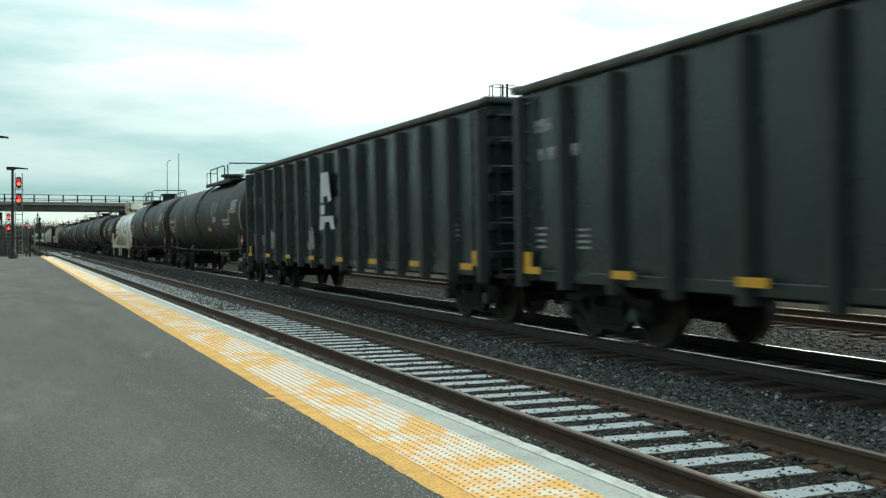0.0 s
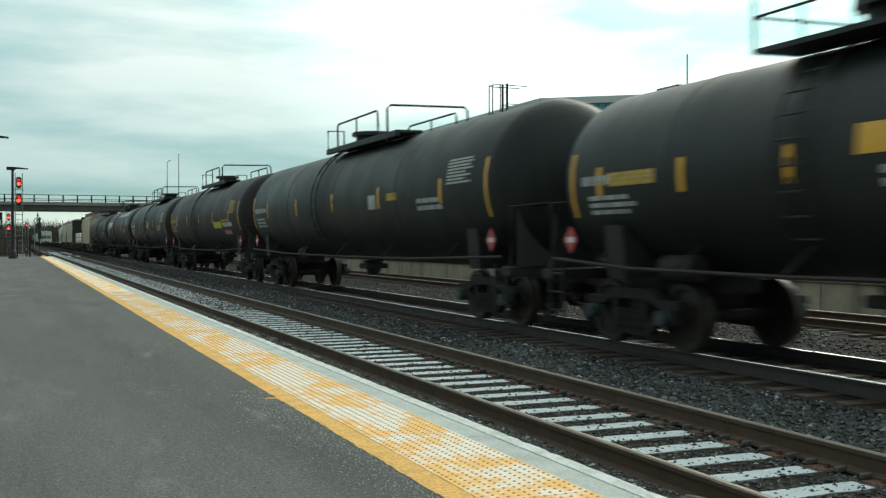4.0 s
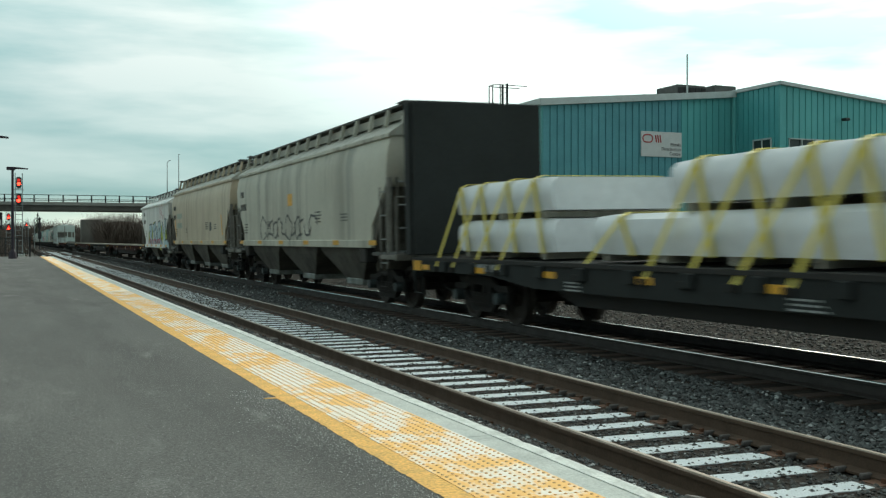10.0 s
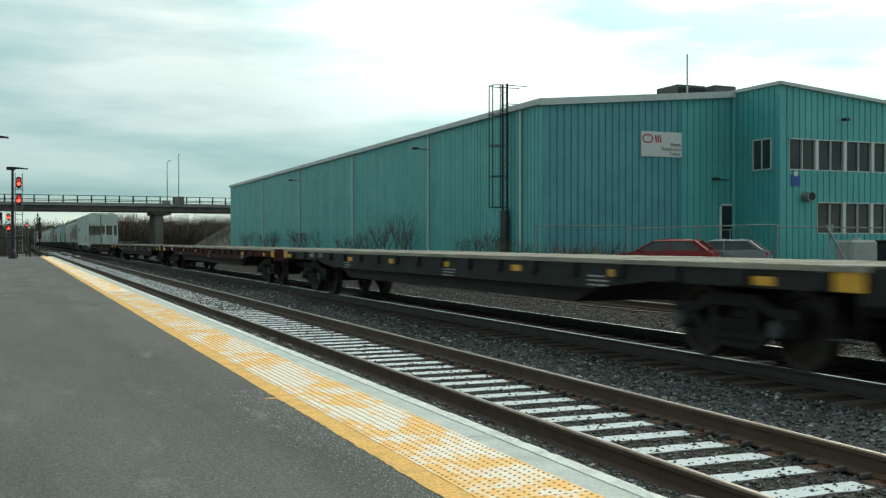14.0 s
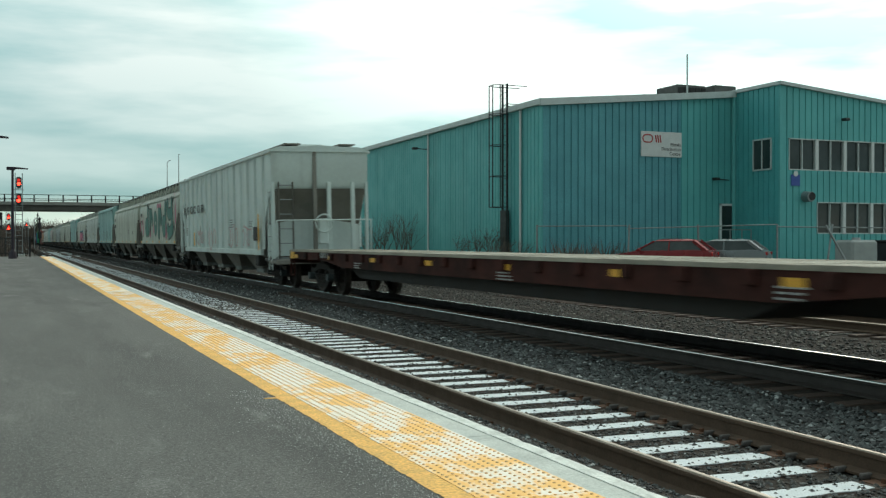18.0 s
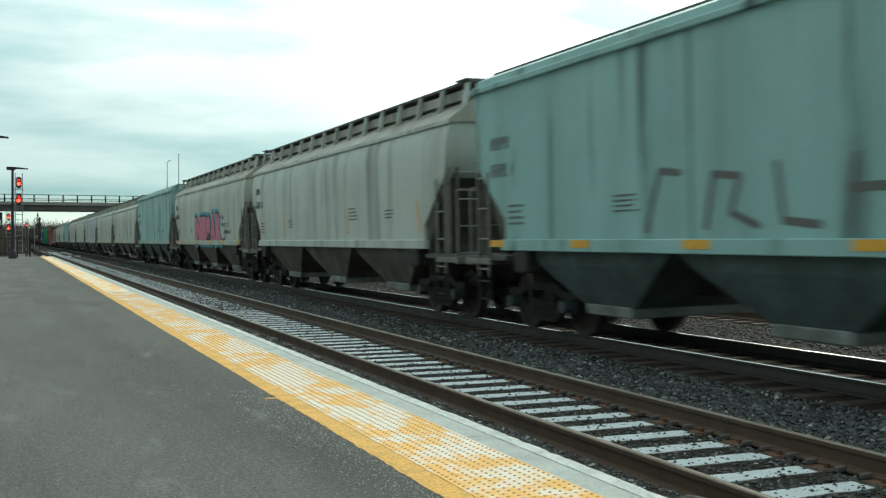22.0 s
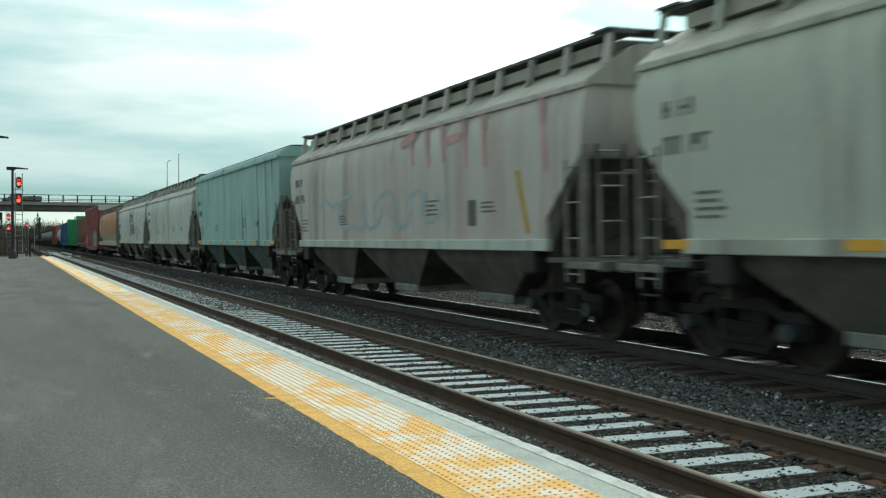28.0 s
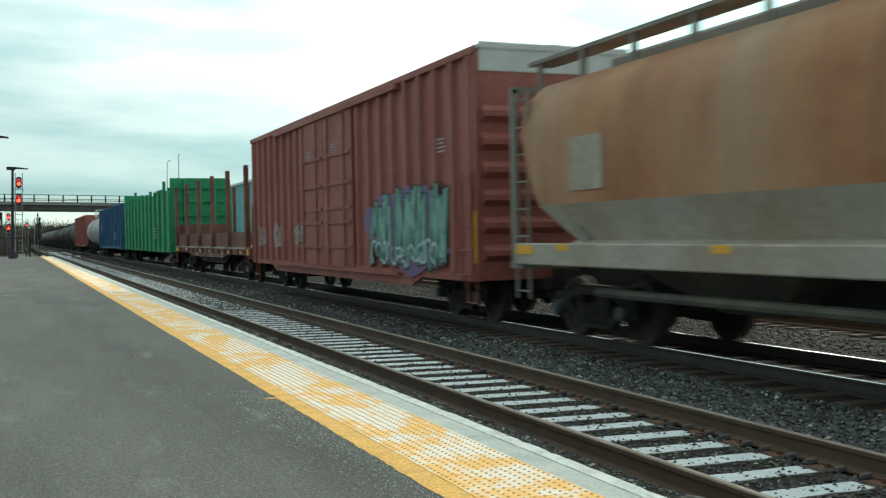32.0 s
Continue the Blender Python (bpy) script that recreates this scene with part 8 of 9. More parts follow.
def chip_car(a, b, seed, mt, label, z1=4.45, ragged=True):
    c, L = begin("bulkhead_gondola_car" if ragged else "box_car", a, b, label)
    B = L / 2 - 0.7
    hw, z0 = 1.5, 1.05
    part("body_shell", Shape().box(-hw, hw, -B, B, z0, z1 if not ragged else 1.5), mt, c)
    r = random.Random(seed)
    for s in (-1, 1):
        if ragged:
            n = 12
            for k in range(n):
                y0 = -B + 2 * B * k / n
                part("side_panel", Shape().box(s * hw, s * (hw - 0.05), y0 + 0.02, y0 + 2 * B / n - 0.02, z0 + 0.1, z1 - 0.25 + r.uniform(-0.16, 0.06)), mt, c)
                part("side_stake", Shape().box(s * (hw - 0.03), s * (hw + 0.11), y0 - 0.09, y0 + 0.09, z0 - 0.1, z1 - 0.12 + (0.30 if r.random() > 0.75 else r.uniform(-0.12, 0.04)), 0.015), mt, c)
            eb = part("end_bulkhead", Shape().box(-hw, hw, s * B, s * (B - 0.12), z0, z1 + 0.25, 0.02), mt, c, "end bulkhead")
            for k in range(5):
                part("bulkhead_slat", Shape().box(-hw, hw, s * (B + 0.1), s * B, z0 + 0.3 + 0.7 * k, z0 + 0.42 + 0.7 * k), mt, eb)
            for xx in (-0.75, 0.0, 0.75):
                part("bulkhead_post", Shape().box(xx - 0.09, xx + 0.09, s * (B + 0.16), s * B, z0, z1 + 0.2, 0.02), mt, eb)
            side_ladder(c, -hw + 0.3, s * (B + 0.2), z0, z1, mt, axis="x")
        else:
            for k in range(19):
                y = -B + 0.2 + (2 * B - 0.4) * k / 18
                part("side_post", Shape().box(s * hw, s * (hw + 0.08), y - 0.1, y + 0.1, z0, z1 - 0.05, 0.015), mt, c)
            side_ladder(c, -hw - 0.09, s * (B - 0.35), 0.9, 3.2, mt)
    part("side_sill", Shape().box(-hw - 0.03, hw + 0.03, -B, B, z0 - 0.16, z0 + 0.05, 0.01), mt, c)
    part("centre_sill", Shape().box(-0.3, 0.3, -L / 2 + 0.5, L / 2 - 0.5, 0.66, 0.95, 0.02), M_UNDER, c)
    stencil(c, -hw - 0.115, B - 3.0, 2.4, 1.4, 0.9, 4, M_DECAL, seed)
    stencil(c, -hw - 0.115, -B + 6.0, 1.6, 1.8, 0.9, 4, M_DECAL, seed + 1)
    running_gear(c, L, 2.6)


chip_car(738.9, 763.7, 71, P_GREEN, "bright green high-side gondola car with bulkhead ends")
chip_car(763.7, 786.6, 72, P_BLUEC, "dark blue ribbed box car with white stencils", z1=4.3, ragged=False)
tank_car(786.6, 806.5, 73, shell=M_TANKGREY, style="grey", walkway=0.5, yellow=False)
chip_car(806.5, 828.0, 74, P_BOX, "oxide-red ribbed box car", z1=4.4, ragged=False)
pos = 828.0
for k in range(11):
    tank_car(pos, pos + 18.4, 80 + 7 * k, walkway=0.6, shell=M_TANKBLK if k % 3 else M_TANKWARM, detail=False)
    pos += 18.4

# ---------------------------------------------------------------- platform end: lamps, signals, fence
M_POLE = mat("pole_dark_purple", (0.03, 0.022, 0.035), 0.5, 0.2, scale=3, amount=0.4, bump=0.001)
M_REDLAMP = mat("signal_red", (1.0, 0.04, 0.018), 0.4, emit=7.0, bump=0)
M_SIGBLK = mat("signal_black", (0.02, 0.02, 0.022), 0.6, scale=3, amount=0.3, bump=0.001)


def platform_lamp(x, y, h, label):
    o = empty("platform_lamp", pose(x, y, PZ), label, "lamp post", "platform lamp posts")
    part("base", Shape().cone((0, 0, 0), (0, 0, 0.5), 0.34, 0.26, 10).cone((0, 0, 0.5), (0, 0, 0.7), 0.22, 0.13, 10), M_POLE, o)
    part("pole", Shape().cone((0, 0, 0.6), (0, 0, h), 0.115, 0.09, 10), M_POLE, o)
    part("bracket", Shape().box(-0.42, 0.2, -0.1, 0.1, h - 0.12, h + 0.14, 0.03), M_POLE, o)
    part("lamp_head", Shape().loft([[(a, -0.2, h + b), (a, 0.2, h + b), (a, 0.2, h + b + t), (a, -0.2, h + b + t)] for a, b, t in ((0.15, -0.02, 0.14), (0.7, -0.02, 0.1), (1.1, -0.03, 0.06))]), M_POLE, o, "flat led lamp head")


platform_lamp(-0.10, 83.5, 6.77, "dark slim platform lamp post with a flat lamp head")
platform_lamp(-1.36, 58.6, 6.77, "dark slim platform lamp post with a flat lamp head")


def signal(x, y, z_heads, zb, hs, lattice, label):
    o = empty("signal_mast", pose(x, y, 0), label, "railway signal", "red railway signals")
    for dx in (-0.35, 0.35):
        part("mast_leg", Shape().tube([(dx, 0.3, zb), (dx, 0.3, z_heads[0] + 1.0)], 0.05, 6), M_GREYMETAL, o, "galvanised mast leg")
    n = int((z_heads[0] + 1.0 - zb) / 0.55)
    for k in range(n):
        z = zb + 0.3 + 0.55 * k
        part("ladder_rung", Shape().tube([(-0.35, 0.3, z), (0.35, 0.3, z)], 0.03, 5), M_GREYMETAL, o)
    for z in z_heads:
        hd = part("signal_head", Shape().prism_y([(hs * 0.42 * math.cos(radians(t)), z + hs * (0.42 * math.sin(radians(t)) + (0.5 if 0 < t < 180 else -0.5 if 180 < t < 360 else 0))) for t in range(0, 360, 20)], 0.0, 0.18), M_SIGBLK, o, "black signal head")
        part("red_lens", Shape().cone((0, -0.03, z - 0.22 * hs), (0, 0.0, z - 0.22 * hs), 0.27 * hs, 0.27 * hs, 16), M_REDLAMP, hd, "lit red lens")
        part("red_glow_lens", Shape().cone((0, -0.02, z + 0.36 * hs), (0, 0.0, z + 0.36 * hs), 0.24 * hs, 0.24 * hs, 14), mat("signal_red_dim", (0.55, 0.02, 0.015), 0.4, emit=1.2, bump=0), hd, "dim red lens")
        part("hood", Shape().loft([[(0.4 * hs * math.cos(radians(t)), yy, z - 0.22 * hs + 0.4 * hs * math.sin(radians(t))) for t in range(10, 171, 20)] for yy in (-0.35, 0.0)], cap=False, closed=False), M_SIGBLK, hd)
        part("head_bracket", Shape().box(-0.1, 0.1, 0.1, 0.35, z - 0.1, z + 0.1), M_GREYMETAL, o)
        part("maintenance_step", Shape().box(-0.5, 0.5, 0.15, 0.55, z - hs - 0.12, z - hs - 0.07), M_GREYMETAL, o)
    part("mast_foot", Shape().box(-0.6, 0.6, -0.1, 0.8, -0.62, zb, 0.05), M_COPING, o)



# taller signal nearer, lower signal farther, both showing red over red
signal(0.46, 116.5, (7.62, 5.87), 0.1, 0.66, True, "tall railway signal with two red lights")
signal(2.75, 262.0, (5.3,), 0.1, 0.5, True, "small distant railway signal with a red light")
signal(-0.78, 170.0, (5.16, 3.5), 0.1, 0.62, True, "low railway signal with two red lights")
hs = empty("hanging_signal", pose(4.35, 203, 3.55), "dark signal head on a thin post under the bridge", "railway signal")
part("post", Shape().tube([(0, 0, -4.9), (0, 0, 2.4)], 0.12, 6), M_SIGBLK, hs)
part("signal_head", Shape().box(-0.32, 0.32, -0.2, 0.2, 0.2, 1.4, 0.2), M_SIGBLK, hs)
part("signal_head", Shape().box(-0.32, 0.32, -0.2, 0.2, -1.7, -0.3, 0.2), M_SIGBLK, hs)
part("cap", Shape().cone((0, 0, 1.7), (0, 0, 2.1), 0.12, 0.3, 8), M_SIGBLK, hs)
part("ladder", Shape().tube([(-0.9, 0.2, -4.9), (-0.9, 0.2, 2.0)], 0.08, 5).tube([(-0.9, 0.2, 2.0), (0, 0.2, 2.0)], 0.06, 5), M_GREYMETAL, hs)

fence = empty("platform_fence", None, "black steel picket fence at the platform end", "fence")
FY = 94.0
for k in range(9):
    x = -6.4 + 0.95 * k
    part("post", Shape().box(x - 0.05, x + 0.05, FY - 0.05, FY + 0.05, PZ, PZ + 1.62), M_SIGBLK, fence)
for z in (0.25, 1.55):
    part("rail", Shape().box(-6.4, 1.22, FY - 0.025, FY + 0.025, PZ + z, PZ + z + 0.07), M_SIGBLK, fence)
for k in range(50):
    x = -6.3 + 0.15 * k
    part("picket", shared("picket", lambda: Shape().box(-0.014, 0.014, -0.014, 0.014, PZ + 0.1, PZ + 1.55).mesh("picket", M_SIGBLK)), M_SIGBLK, fence, at=pose(x, FY, 0))
part("return_post", Shape().box(1.18, 1.3, FY - 0.07, FY + 0.07, PZ, PZ + 1.72), M_SIGBLK, fence)

ps = empty("platform_sign", pose(-0.9, 60.0, 0), "black hanging platform sign with white letter", "sign")
part("board", Shape().box(-1.2, 0.32, -0.05, 0.05, 2.1, 3.0, 0.02), M_SIGBLK, ps)
part("mark", Shape().box(0.06, 0.11, -0.056, -0.05, 2.3, 2.6).box(0.2, 0.25, -0.056, -0.05, 2.3, 2.6).box(0.11, 0.2, -0.056, -0.05, 2.42, 2.48), M_WHITEP, ps, "white letter strokes")
part("leg", Shape().box(-1.0, -0.9, -0.04, 0.04, PZ, 2.1), M_SIGBLK, ps)

# patches of old snow beside the far end of the near track
snow = Shape()
rs_ = random.Random(8)
for k in range(16):
    cx, cy = rs_.uniform(3.3, 6.6), rs_.uniform(112, 165)
    n_ = 9
    snow.prism_z([(cx + rs_.uniform(0.2, 0.7) * math.cos(6.283 * q / n_), cy + rs_.uniform(0.8, 3.0) * math.sin(6.283 * q / n_)) for q in range(n_)], -0.22, -0.12)
thing("snow_patches", snow, M_FROST, "thin patches of old snow beside the rails", "snow", kind="stuff")

# ---------------------------------------------------------------- yard: fence, cars, bins
yf = empty("chain_link_fence", None, "galvanised chain-link fence posts along the yard", "fence")
for k, (x, y, lean) in enumerate(((21.0, 39.5, 0), (24.0, 37.0, 0.1), (26.6, 35.5, -0.1), (29.4, 34.0, 0.0), (30.6, 32.5, 0.35), (33.4, 31.0, 0.0), (36.5, 30.0, 0.3))):
    part("post", Shape().tube([(x, y, 0.05), (x + lean, y, 2.15)], 0.04, 6), M_GREYMETAL, yf)
for (a, b) in (((21.0, 39.5, 2.1), (24.0, 37.0, 2.1)), ((24.0, 37.0, 1.98), (29.4, 34.0, 2.15)), ((29.4, 34.0, 2.05), (33.4, 31.0, 1.98)), ((33.4, 31.0, 2.2), (40.0, 29.0, 2.35))):
    part("top_rail", Shape().tube([a, b], 0.028, 6), M_GREYMETAL, yf)
part("brace", Shape().tube([(30.6, 32.5, 2.1), (31.6, 32.0, 0.05)], 0.05, 6).tube([(33.4, 31.0, 2.1), (34.6, 30.5, 0.05)], 0.05, 6), M_GREYMETAL, yf)

M_CARRED = mat("car_red", (0.20, 0.012, 0.016), 0.25, 0.2, scale=1, amount=0.2, bump=0)
M_CARGREY = mat("car_dark_grey", (0.20, 0.225, 0.23), 0.3, 0.4, scale=1, amount=0.2, bump=0)
M_TYRE = mat("tyre", (0.02, 0.02, 0.02), 0.8, bump=0.002)
M_TAIL = mat("tail_lamp", (0.35, 0.01, 0.01), 0.2, bump=0)


def road_car(name, m, body, label, tail=True, h=1.48):
    c = empty(name, m, label, "car")
    prof = [(-2.12, 0.30), (-2.24, 0.50), (-2.20, 0.70), (-1.95, 0.84), (-1.15, 0.97), (-0.90, 1.01), (0.3, 1.03), (1.5, 1.05), (1.98, 1.03), (2.16, 0.96), (2.24, 0.70), (2.18, 0.45), (2.05, 0.30)]
    part("body", Shape().loft([[(x, y * k, 0.3 + (z - 0.3) * q) for y, z in prof] for x, k, q in ((-0.87, 0.96, 0.90), (-0.86, 0.985, 0.97), (-0.72, 1.0, 1.0), (0.72, 1.0, 1.0), (0.86, 0.985, 0.97), (0.87, 0.96, 0.90))]), body, c, smooth=True)
    ring = lambda z, x, y0, y1: [(-x, y0, z), (x, y0, z), (x, y1, z), (-x, y1, z)]
    part("glasshouse", Shape().loft([ring(0.98, 0.80, -0.98, 1.98), ring(h - 0.12, 0.64, -0.20, 1.42), ring(h - 0.06, 0.58, -0.08, 1.28)]), M_GLASS, c, "dark tinted glass")
    part("roof_panel", Shape().loft([ring(h - 0.10, 0.655, -0.22, 1.50), ring(h - 0.03, 0.58, -0.05, 1.30), ring(h, 0.40, 0.15, 1.05)]), body, c, smooth=True)
    for s in (-1, 1):
        for p0, p1, w in (((-0.98, 0.98), (-0.20, h - 0.10), 0.035), ((0.42, 0.98), (0.42, h - 0.10), 0.03), ((1.98, 0.98), (1.42, h - 0.10), 0.10)):
            part("roof_pillar", Shape().tube([(s * 0.80, p0[0], p0[1]), (s * 0.645, p1[0], p1[1])], w, 5), body, c)
        part("tail_lamp", Shape().box(s * 0.48, s * 0.84, 2.08, 2.22, 0.80, 0.95, 0.03), M_TAIL, c, "red tail lamp")
        part("headlamp", Shape().box(s * 0.5, s * 0.84, -2.25, -2.15, 0.66, 0.8, 0.03), M_WHITEP, c)
        for y in (-1.35, 1.3):
            w = part("wheel", Shape().cone((s * 0.7, y, 0.32), (s * 0.9, y, 0.32), 0.32, 0.31, 18), M_TYRE, c, smooth=True)
            part("rim", Shape().cone((s * 0.89, y, 0.32), (s * 0.91, y, 0.32), 0.2, 0.19, 12), M_GREYMETAL, w)
    part("plate", Shape().box(-0.25, 0.25, 2.18, 2.215, 0.5, 0.64), M_WHITEP, c, "plain white number plate")
    part("mirror", Shape().box(-1.02, -0.88, -0.85, -0.7, 0.98, 1.1, 0.03).box(0.88, 1.02, -0.85, -0.7, 0.98, 1.1, 0.03), body, c)
    return c


road_car("parked_car", pose(25.1, 36.0, 0.05, 0, 0, 222), M_CARRED, "red hatchback parked in the yard", h=1.5)
road_car("parked_car", pose(28.1, 36.3, 0.05, 0, 0, 222), M_CARGREY, "grey hatchback parked in the yard", h=1.5)
bin_ = empty("waste_bin", pose(33.9, 34.2, 0.05), "pale grey tote tank in the yard", "tank")
part("body", Shape().box(-0.75, 0.75, -0.55, 0.55, 0.1, 1.45, 0.1), mat("tote_grey", (0.34, 0.37, 0.36), 0.6, scale=2, amount=0.5, bump=0.002), bin_)
part("cap", Shape().cone((0, 0, 1.45), (0, 0, 1.56), 0.2, 0.18, 12), M_GREYMETAL, bin_)
part("skid", Shape().box(-0.7, 0.7, -0.5, 0.5, 0, 0.1), M_DARKMETAL, bin_)
bn = empty("waste_bin", pose(36.6, 34.6, 0.05), "black wheeled bins beside the office", "bin")
part("body", Shape().box(-0.8, 0.8, -0.5, 0.5, 0.0, 1.35, 0.08), M_SIGBLK, bn)
part("lid", Shape().box(-0.85, 0.85, -0.55, 0.55, 1.35, 1.45, 0.04), M_SIGBLK, bn)

# ---------------------------------------------------------------- bare shrubs and winter trees
M_TWIG = mat("bare_twigs", (0.15, 0.12, 0.098), 0.9, col2=(0.07, 0.056, 0.046), scale=4, amount=0.8, bump=0)
M_WOODS = mat("winter_woods", (0.135, 0.108, 0.088), 0.95, col2=(0.075, 0.060, 0.050), scale=0.5, amount=0.9, bump=0)
M_PINE = mat("dark_evergreen", (0.025, 0.04, 0.028), 0.9, scale=1, amount=0.6, bump=0)


def branching(sh, r, p, d, length, rad, depth):
    q = p + d * length
    sh.cone(p, q, rad, rad * 0.62, 5 if depth > 2 else 4 if depth else 3)
    if depth == 0:
        return
    for k in range(r.choice((2, 3))):
        nd = (d + Vector((r.uniform(-1, 1), r.uniform(-1, 1), r.uniform(-0.35, 0.6))) * 0.62).normalized()
        branching(sh, r, p + d * length * r.uniform(0.55, 1.0), nd, length * r.uniform(0.55, 0.85), rad * 0.58, depth - 1)


def shrub(x, y, z, h, seed, label="bare leafless shrub against the warehouse wall"):
    r = random.Random(seed)
    o = empty("shrub", pose(x, y, z), label, "shrub", "bare shrubs along the warehouse")
    for k in range(6):
        s = Shape()
        branching(s, r, Vector((r.uniform(-0.5, 0.5), r.uniform(-1, 1), 0)), Vector((r.uniform(-0.4, 0.4), r.uniform(-0.4, 0.4), 1)).normalized(), h * 0.36, 0.03, 4)
        part("stem", s, M_TWIG, o)
    return o


for i, (y, h) in enumerate(((57.5, 2.9), (60.5, 3.2), (63.0, 2.3), (66.0, 2.0), (69.5, 1.6), (79.5, 2.6), (83.0, 2.4), (93.0, 2.6), (95.5, 2.3), (105.5, 2.4), (48.5, 1.9), (45.2, 2.0), (43.0, 1.4))):
    shrub(XB - 0.9 + (y - YB) * DX, y, 0.05, h + 0.4, 100 + i)
shrub(22.3, 124.0, 0.05, 5.0, 140)
shrub(23.0, 122.0, 0.05, 4.2, 141)


def winter_tree(x, y, z, h, seed, label="bare leafless winter tree"):
    r = random.Random(seed)
    o = empty("tree", pose(x, y, z), label, "tree", "bare trees behind the bridge")
    t = Shape()
    t.cone((0, 0, 0), (0, 0, h * 0.35), h * 0.022, h * 0.015, 7)
    part("trunk", t, M_TWIG, o)
    cr = Shape()
    for k in range(5):
        branching(cr, r, Vector((0, 0, h * r.uniform(0.2, 0.36))), Vector((r.uniform(-0.7, 0.7), r.uniform(-0.7, 0.7), 1)).normalized(), h * 0.24, h * 0.010, 4)
    part("crown", cr, M_TWIG, o)
    return o


rt = random.Random(17)
for k in range(34):
    x = -75 + 170 * (k + rt.random()) / 34
    y = 330 + rt.uniform(-35, 60)
    if abs(x - 10) < 12 and y < 420:
        y += 160
    winter_tree(x, y, -0.6, rt.uniform(8, 13), 300 + k)
for k in range(10):
    winter_tree(18 + 4.2 * k + rt.uniform(-1, 1), 245 + rt.uniform(0, 25), -0.6, rt.uniform(7, 12), 400 + k)
winter_tree(-8, 190, -0.6, 15, 501)
for k, (x, y, h) in enumerate(((8.3, 420, 13.5), (-6, 470, 11))):
    o = empty("tree", pose(x, y, -0.6), "small dark conifer in the distance", "tree", "conifers in the distance")
    part("trunk", Shape().cone((0, 0, 0), (0, 0, h), 0.3, 0.03, 6), M_TWIG, o)
    s = Shape()
    for j in range(9):
        z = h * (0.15 + 0.09 * j)
        for q in range(7):
            a = 2 * math.pi * q / 7 + j
            rr = h * 0.2 * (1 - j / 9.5) * rt.uniform(0.8, 1.1)
            s.add([(0, 0, z + h * 0.1), (rr * math.cos(a), rr * math.sin(a), z - h * 0.02), (rr * math.cos(a + 0.5), rr * math.sin(a + 0.5), z)], [(0, 1, 2)])
    part("crown", s, M_PINE, o)


def thicket(name, x0, x1, y0, y1, n, hmin, hmax, seed, label, fat=1.0):
    """Brush too dense to count: thin upright forked twigs."""
    r = np.random.RandomState(seed)
    vs, fs = [], []
    for i in range(n):
        x, y = x0 + (x1 - x0) * r.rand(), y0 + (y1 - y0) * r.rand()
        h = hmin + (hmax - hmin) * r.rand() ** 1.5
        for j in range(5):
            dx, dy = r.uniform(-0.4, 0.4, 2) * h
            z0 = -0.6 + h * r.uniform(0, 0.5)
            w = (0.035 + 0.03 * r.rand()) * fat
            k = len(vs)
            zt = -0.6 + h * r.uniform(0.7, 1.0)
            vs += [(x - w, y, z0), (x + w, y, z0), (x, y + w * 1.5, z0), (x + dx, y + dy, zt)]
            fs += [(k, k + 1, k + 3), (k + 1, k + 2, k + 3), (k + 2, k, k + 3)]
    me = bpy.data.meshes.new(name)
    me.from_pydata(vs, [], fs)
    me.materials.append(M_WOODS)
    return tagged(new(name, me), label, "brush", kind="stuff")


thicket("brush", 17.5, 80, 232, 275, 5500, 2.5, 10.5, 1, "dense leafless brown brush beyond the bridge")
thicket("brush_far", -90, 110, 480, 560, 6000, 5.0, 13.5, 2, "far line of bare winter woods", 3.0)
thicket("brush_side", -40, 2, 118, 210, 1200, 1.0, 3.0, 3, "leafless brush beyond the platform end")
thicket("brush_wall", 19.6, 21.6, 45, 118, 260, 0.8, 1.8, 4, "dry weeds along the yard edge")
thicket("weed_stalks", 19.5, 25.5, 36.0, 40.5, 150, 1.2, 2.4, 7, "tall dry weed stalks by the yard fence")
thing("far_woods", Shape().loft([[(x, 600, -0.6), (x, 600, 5 + 2 * math.sin(x * 0.037) + 1.5 * math.sin(x * 0.11) + 1.2 * math.sin(x * 0.53)), (x, 640, -0.6)] for x in range(-400, 700, 12)]), M_WOODS, "hazy bank of distant winter woods", "woods", kind="structure")

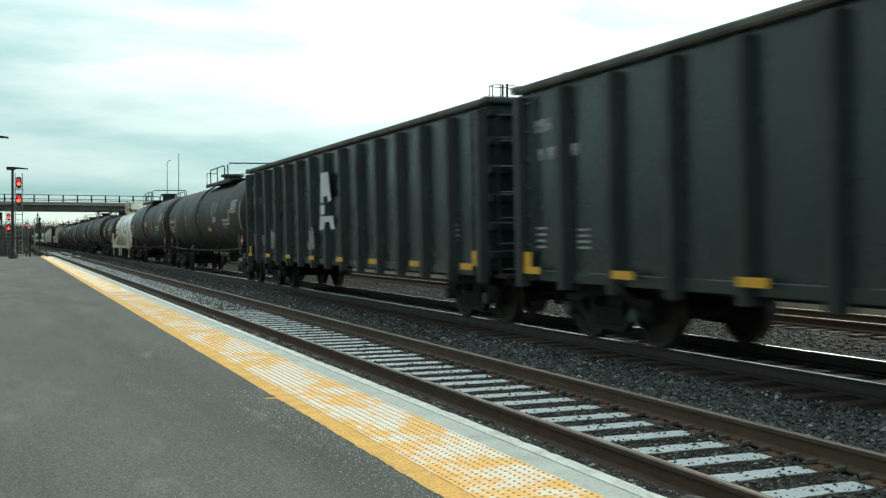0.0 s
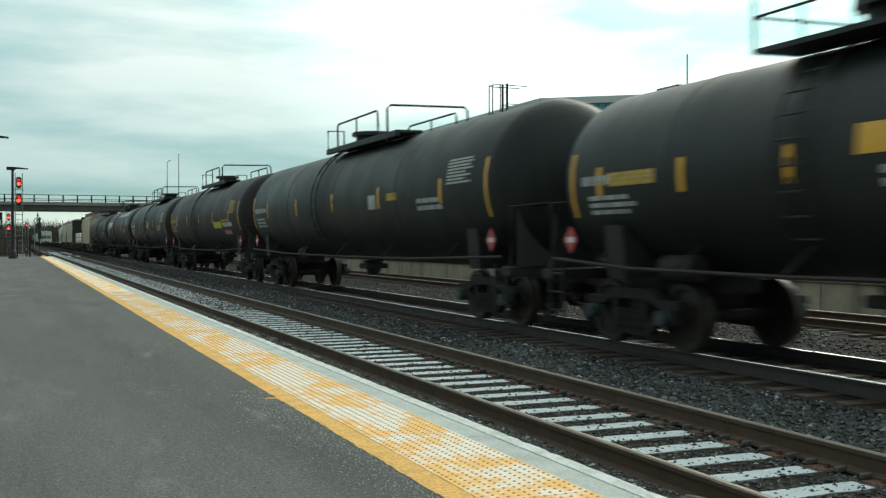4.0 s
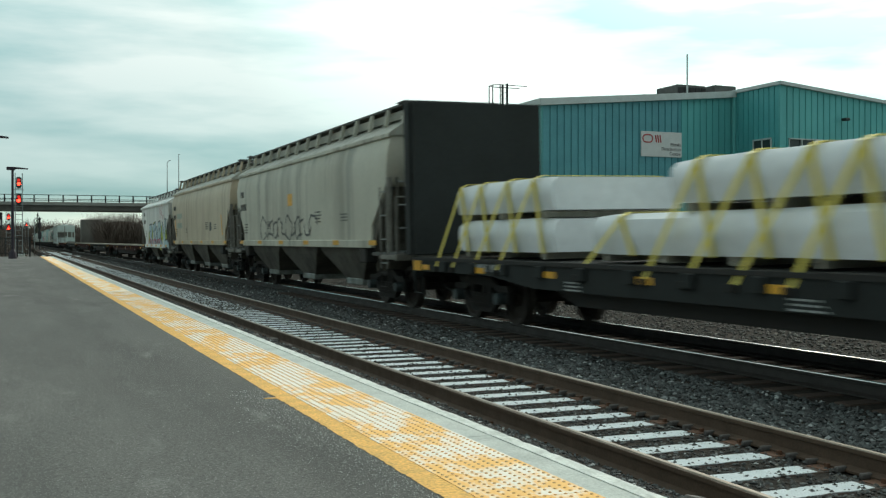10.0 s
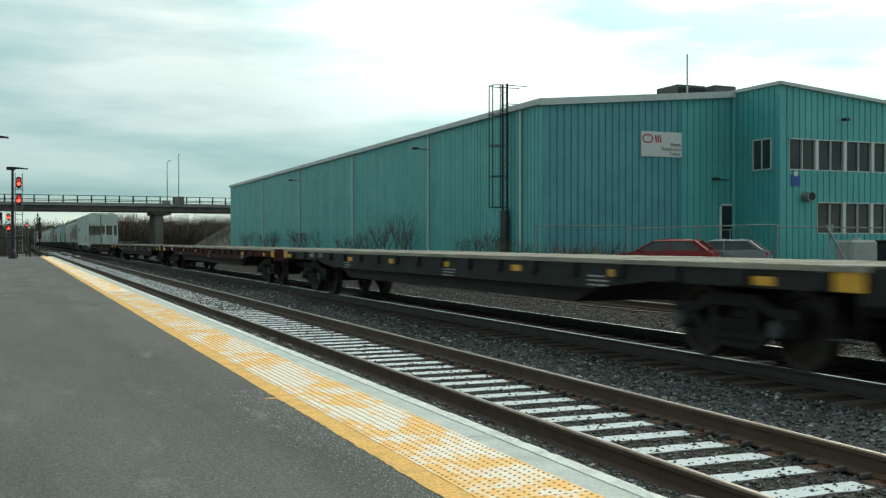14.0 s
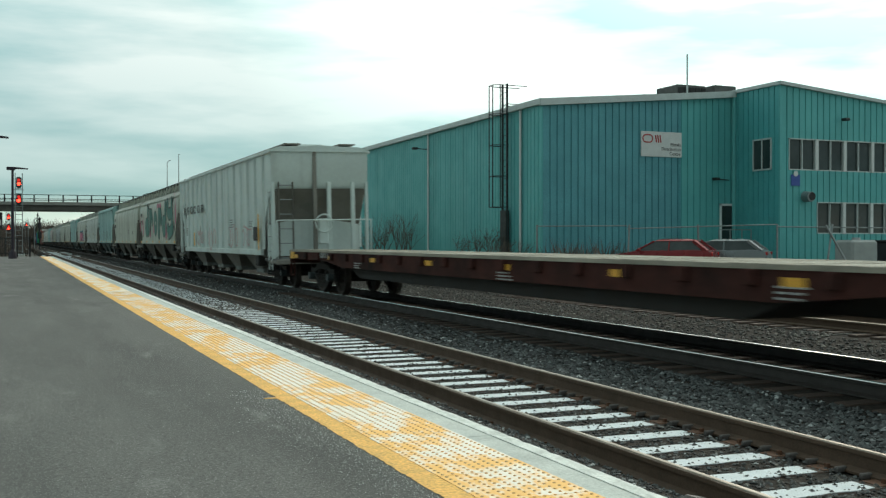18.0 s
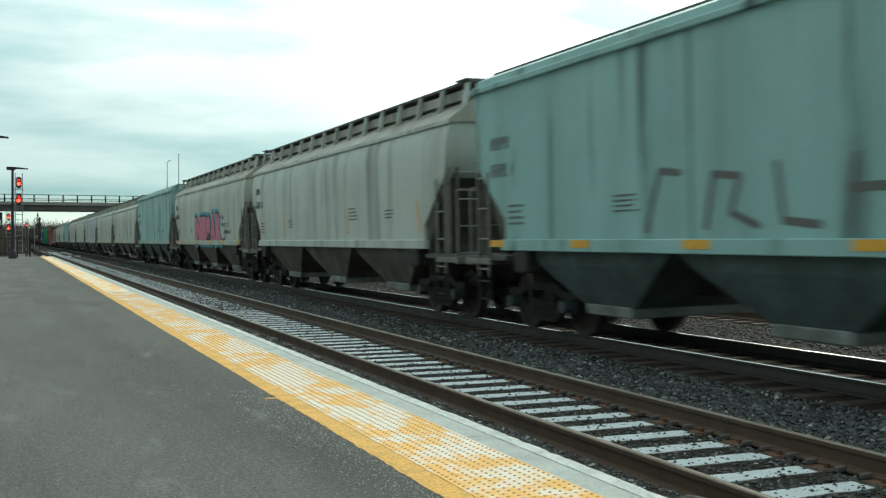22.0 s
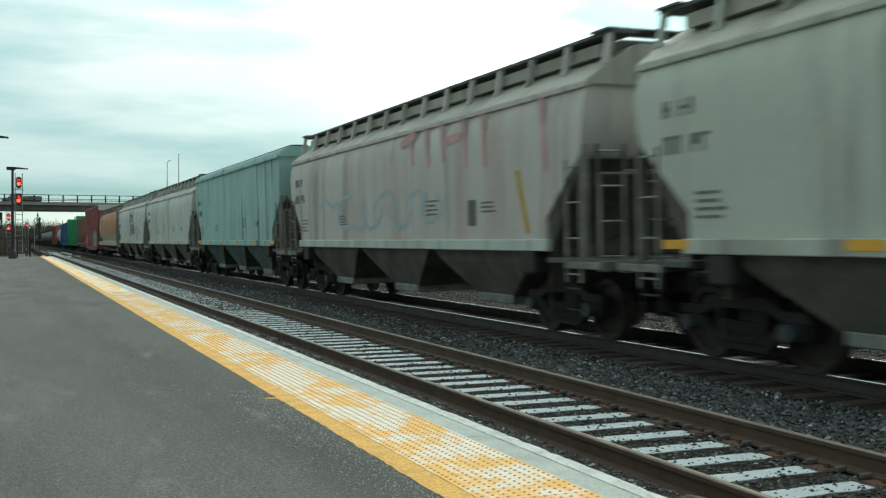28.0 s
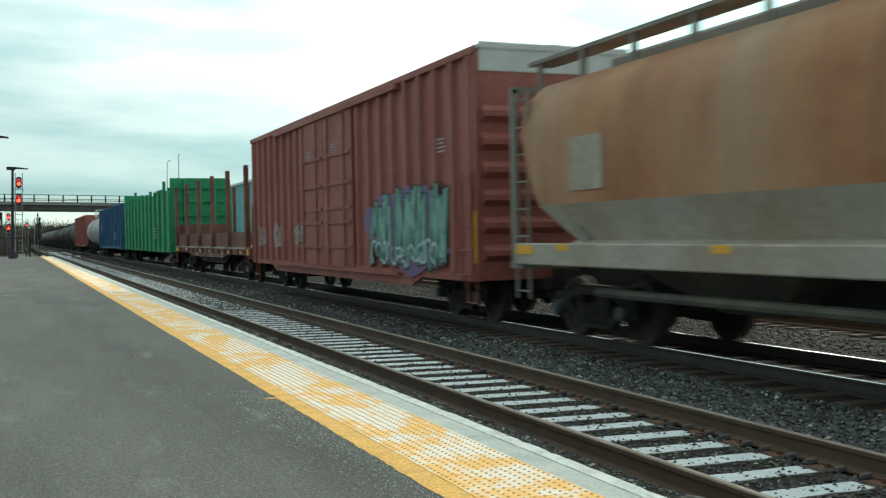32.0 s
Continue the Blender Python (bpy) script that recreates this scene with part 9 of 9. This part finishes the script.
# ---------------------------------------------------------------- traffic on the bridge
bridge_car_a = road_car("bridge_car", pose(0, YBR + 2.5, 0), mat("car_silver", (0.42, 0.44, 0.44), 0.3, 0.3, bump=0), "silver car driving over the bridge")
bridge_car_b = road_car("bridge_car", pose(0, YBR + 2.5, 0), M_CARGREY, "dark car driving over the bridge", h=1.75)
truck_b = empty("bridge_truck", None, "dark truck with a flat body driving over the bridge", "truck")
part("cab", Shape().prism_x([(-3.4, 0.5), (-3.4, 1.15), (-2.3, 1.25), (-1.7, 2.0), (0.2, 2.0), (0.3, 0.5)], -1.0, 1.0), M_CARGREY, truck_b)
part("load_body", Shape().box(-1.05, 1.05, 0.4, 3.9, 0.8, 1.65, 0.08), M_CARGREY, truck_b)
part("chassis", Shape().box(-0.9, 0.9, -3.3, 3.8, 0.45, 0.8), M_SIGBLK, truck_b)
for y in (-2.5, 2.4):
    for s in (-1, 1):
        part("wheel", Shape().cone((s * 0.75, y, 0.4), (s * 1.0, y, 0.4), 0.4, 0.39, 16), M_TYRE, truck_b)


# ---------------------------------------------------------------- movement
def motions():
    marks = [(0, 0.0), (4, 85.5), (8, 171.5), (12, 257.8), (16, 343.5), (20, 428.8), (24, 514.5), (28, 600.4), (32, 686.1)]
    for car, s, lean in CARS:
        walk(car, [(t, pose(X2, s - p, 0, 0, lean, 0)) for t, p in marks])
    # bridge traffic, driving across to the platform side
    zr = bz(5) + 1.2
    walk(bridge_car_a, [(0, pose(118, YBR + 2.5, zr, 0, 0, -90)), (17, pose(118, YBR + 2.5, zr, 0, 0, -90)), (22.95, pose(47.4, YBR + 2.5, zr, 0, 0, -90)), (24.95, pose(18.0, YBR + 2.5, zr, 0, 0, -90)), (26.95, pose(-12.0, YBR + 2.5, zr, 0, 0, -90)), (32, pose(-100, YBR + 2.5, zr, 0, 0, -90))])
    walk(truck_b, [(0, pose(108, YBR + 2.5, zr, 0, 0, -90)), (17, pose(108, YBR + 2.5, zr, 0, 0, -90)), (25.5, pose(34.7, YBR + 2.5, zr, 0, 0, -90)), (27.5, pose(7.9, YBR + 2.5, zr, 0, 0, -90)), (29.5, pose(-18.9, YBR + 2.5, zr, 0, 0, -90)), (32, pose(-52, YBR + 2.5, zr, 0, 0, -90))])
    walk(bridge_car_b, [(0, pose(126, YBR + 2.5, zr, 0, 0, -90)), (22.5, pose(126, YBR + 2.5, zr, 0, 0, -90)), (28, pose(45.1, YBR + 2.5, zr, 0, 0, -90)), (30, pose(13.1, YBR + 2.5, zr, 0, 0, -90)), (32, pose(-18.9, YBR + 2.5, zr, 0, 0, -90))])


motions()
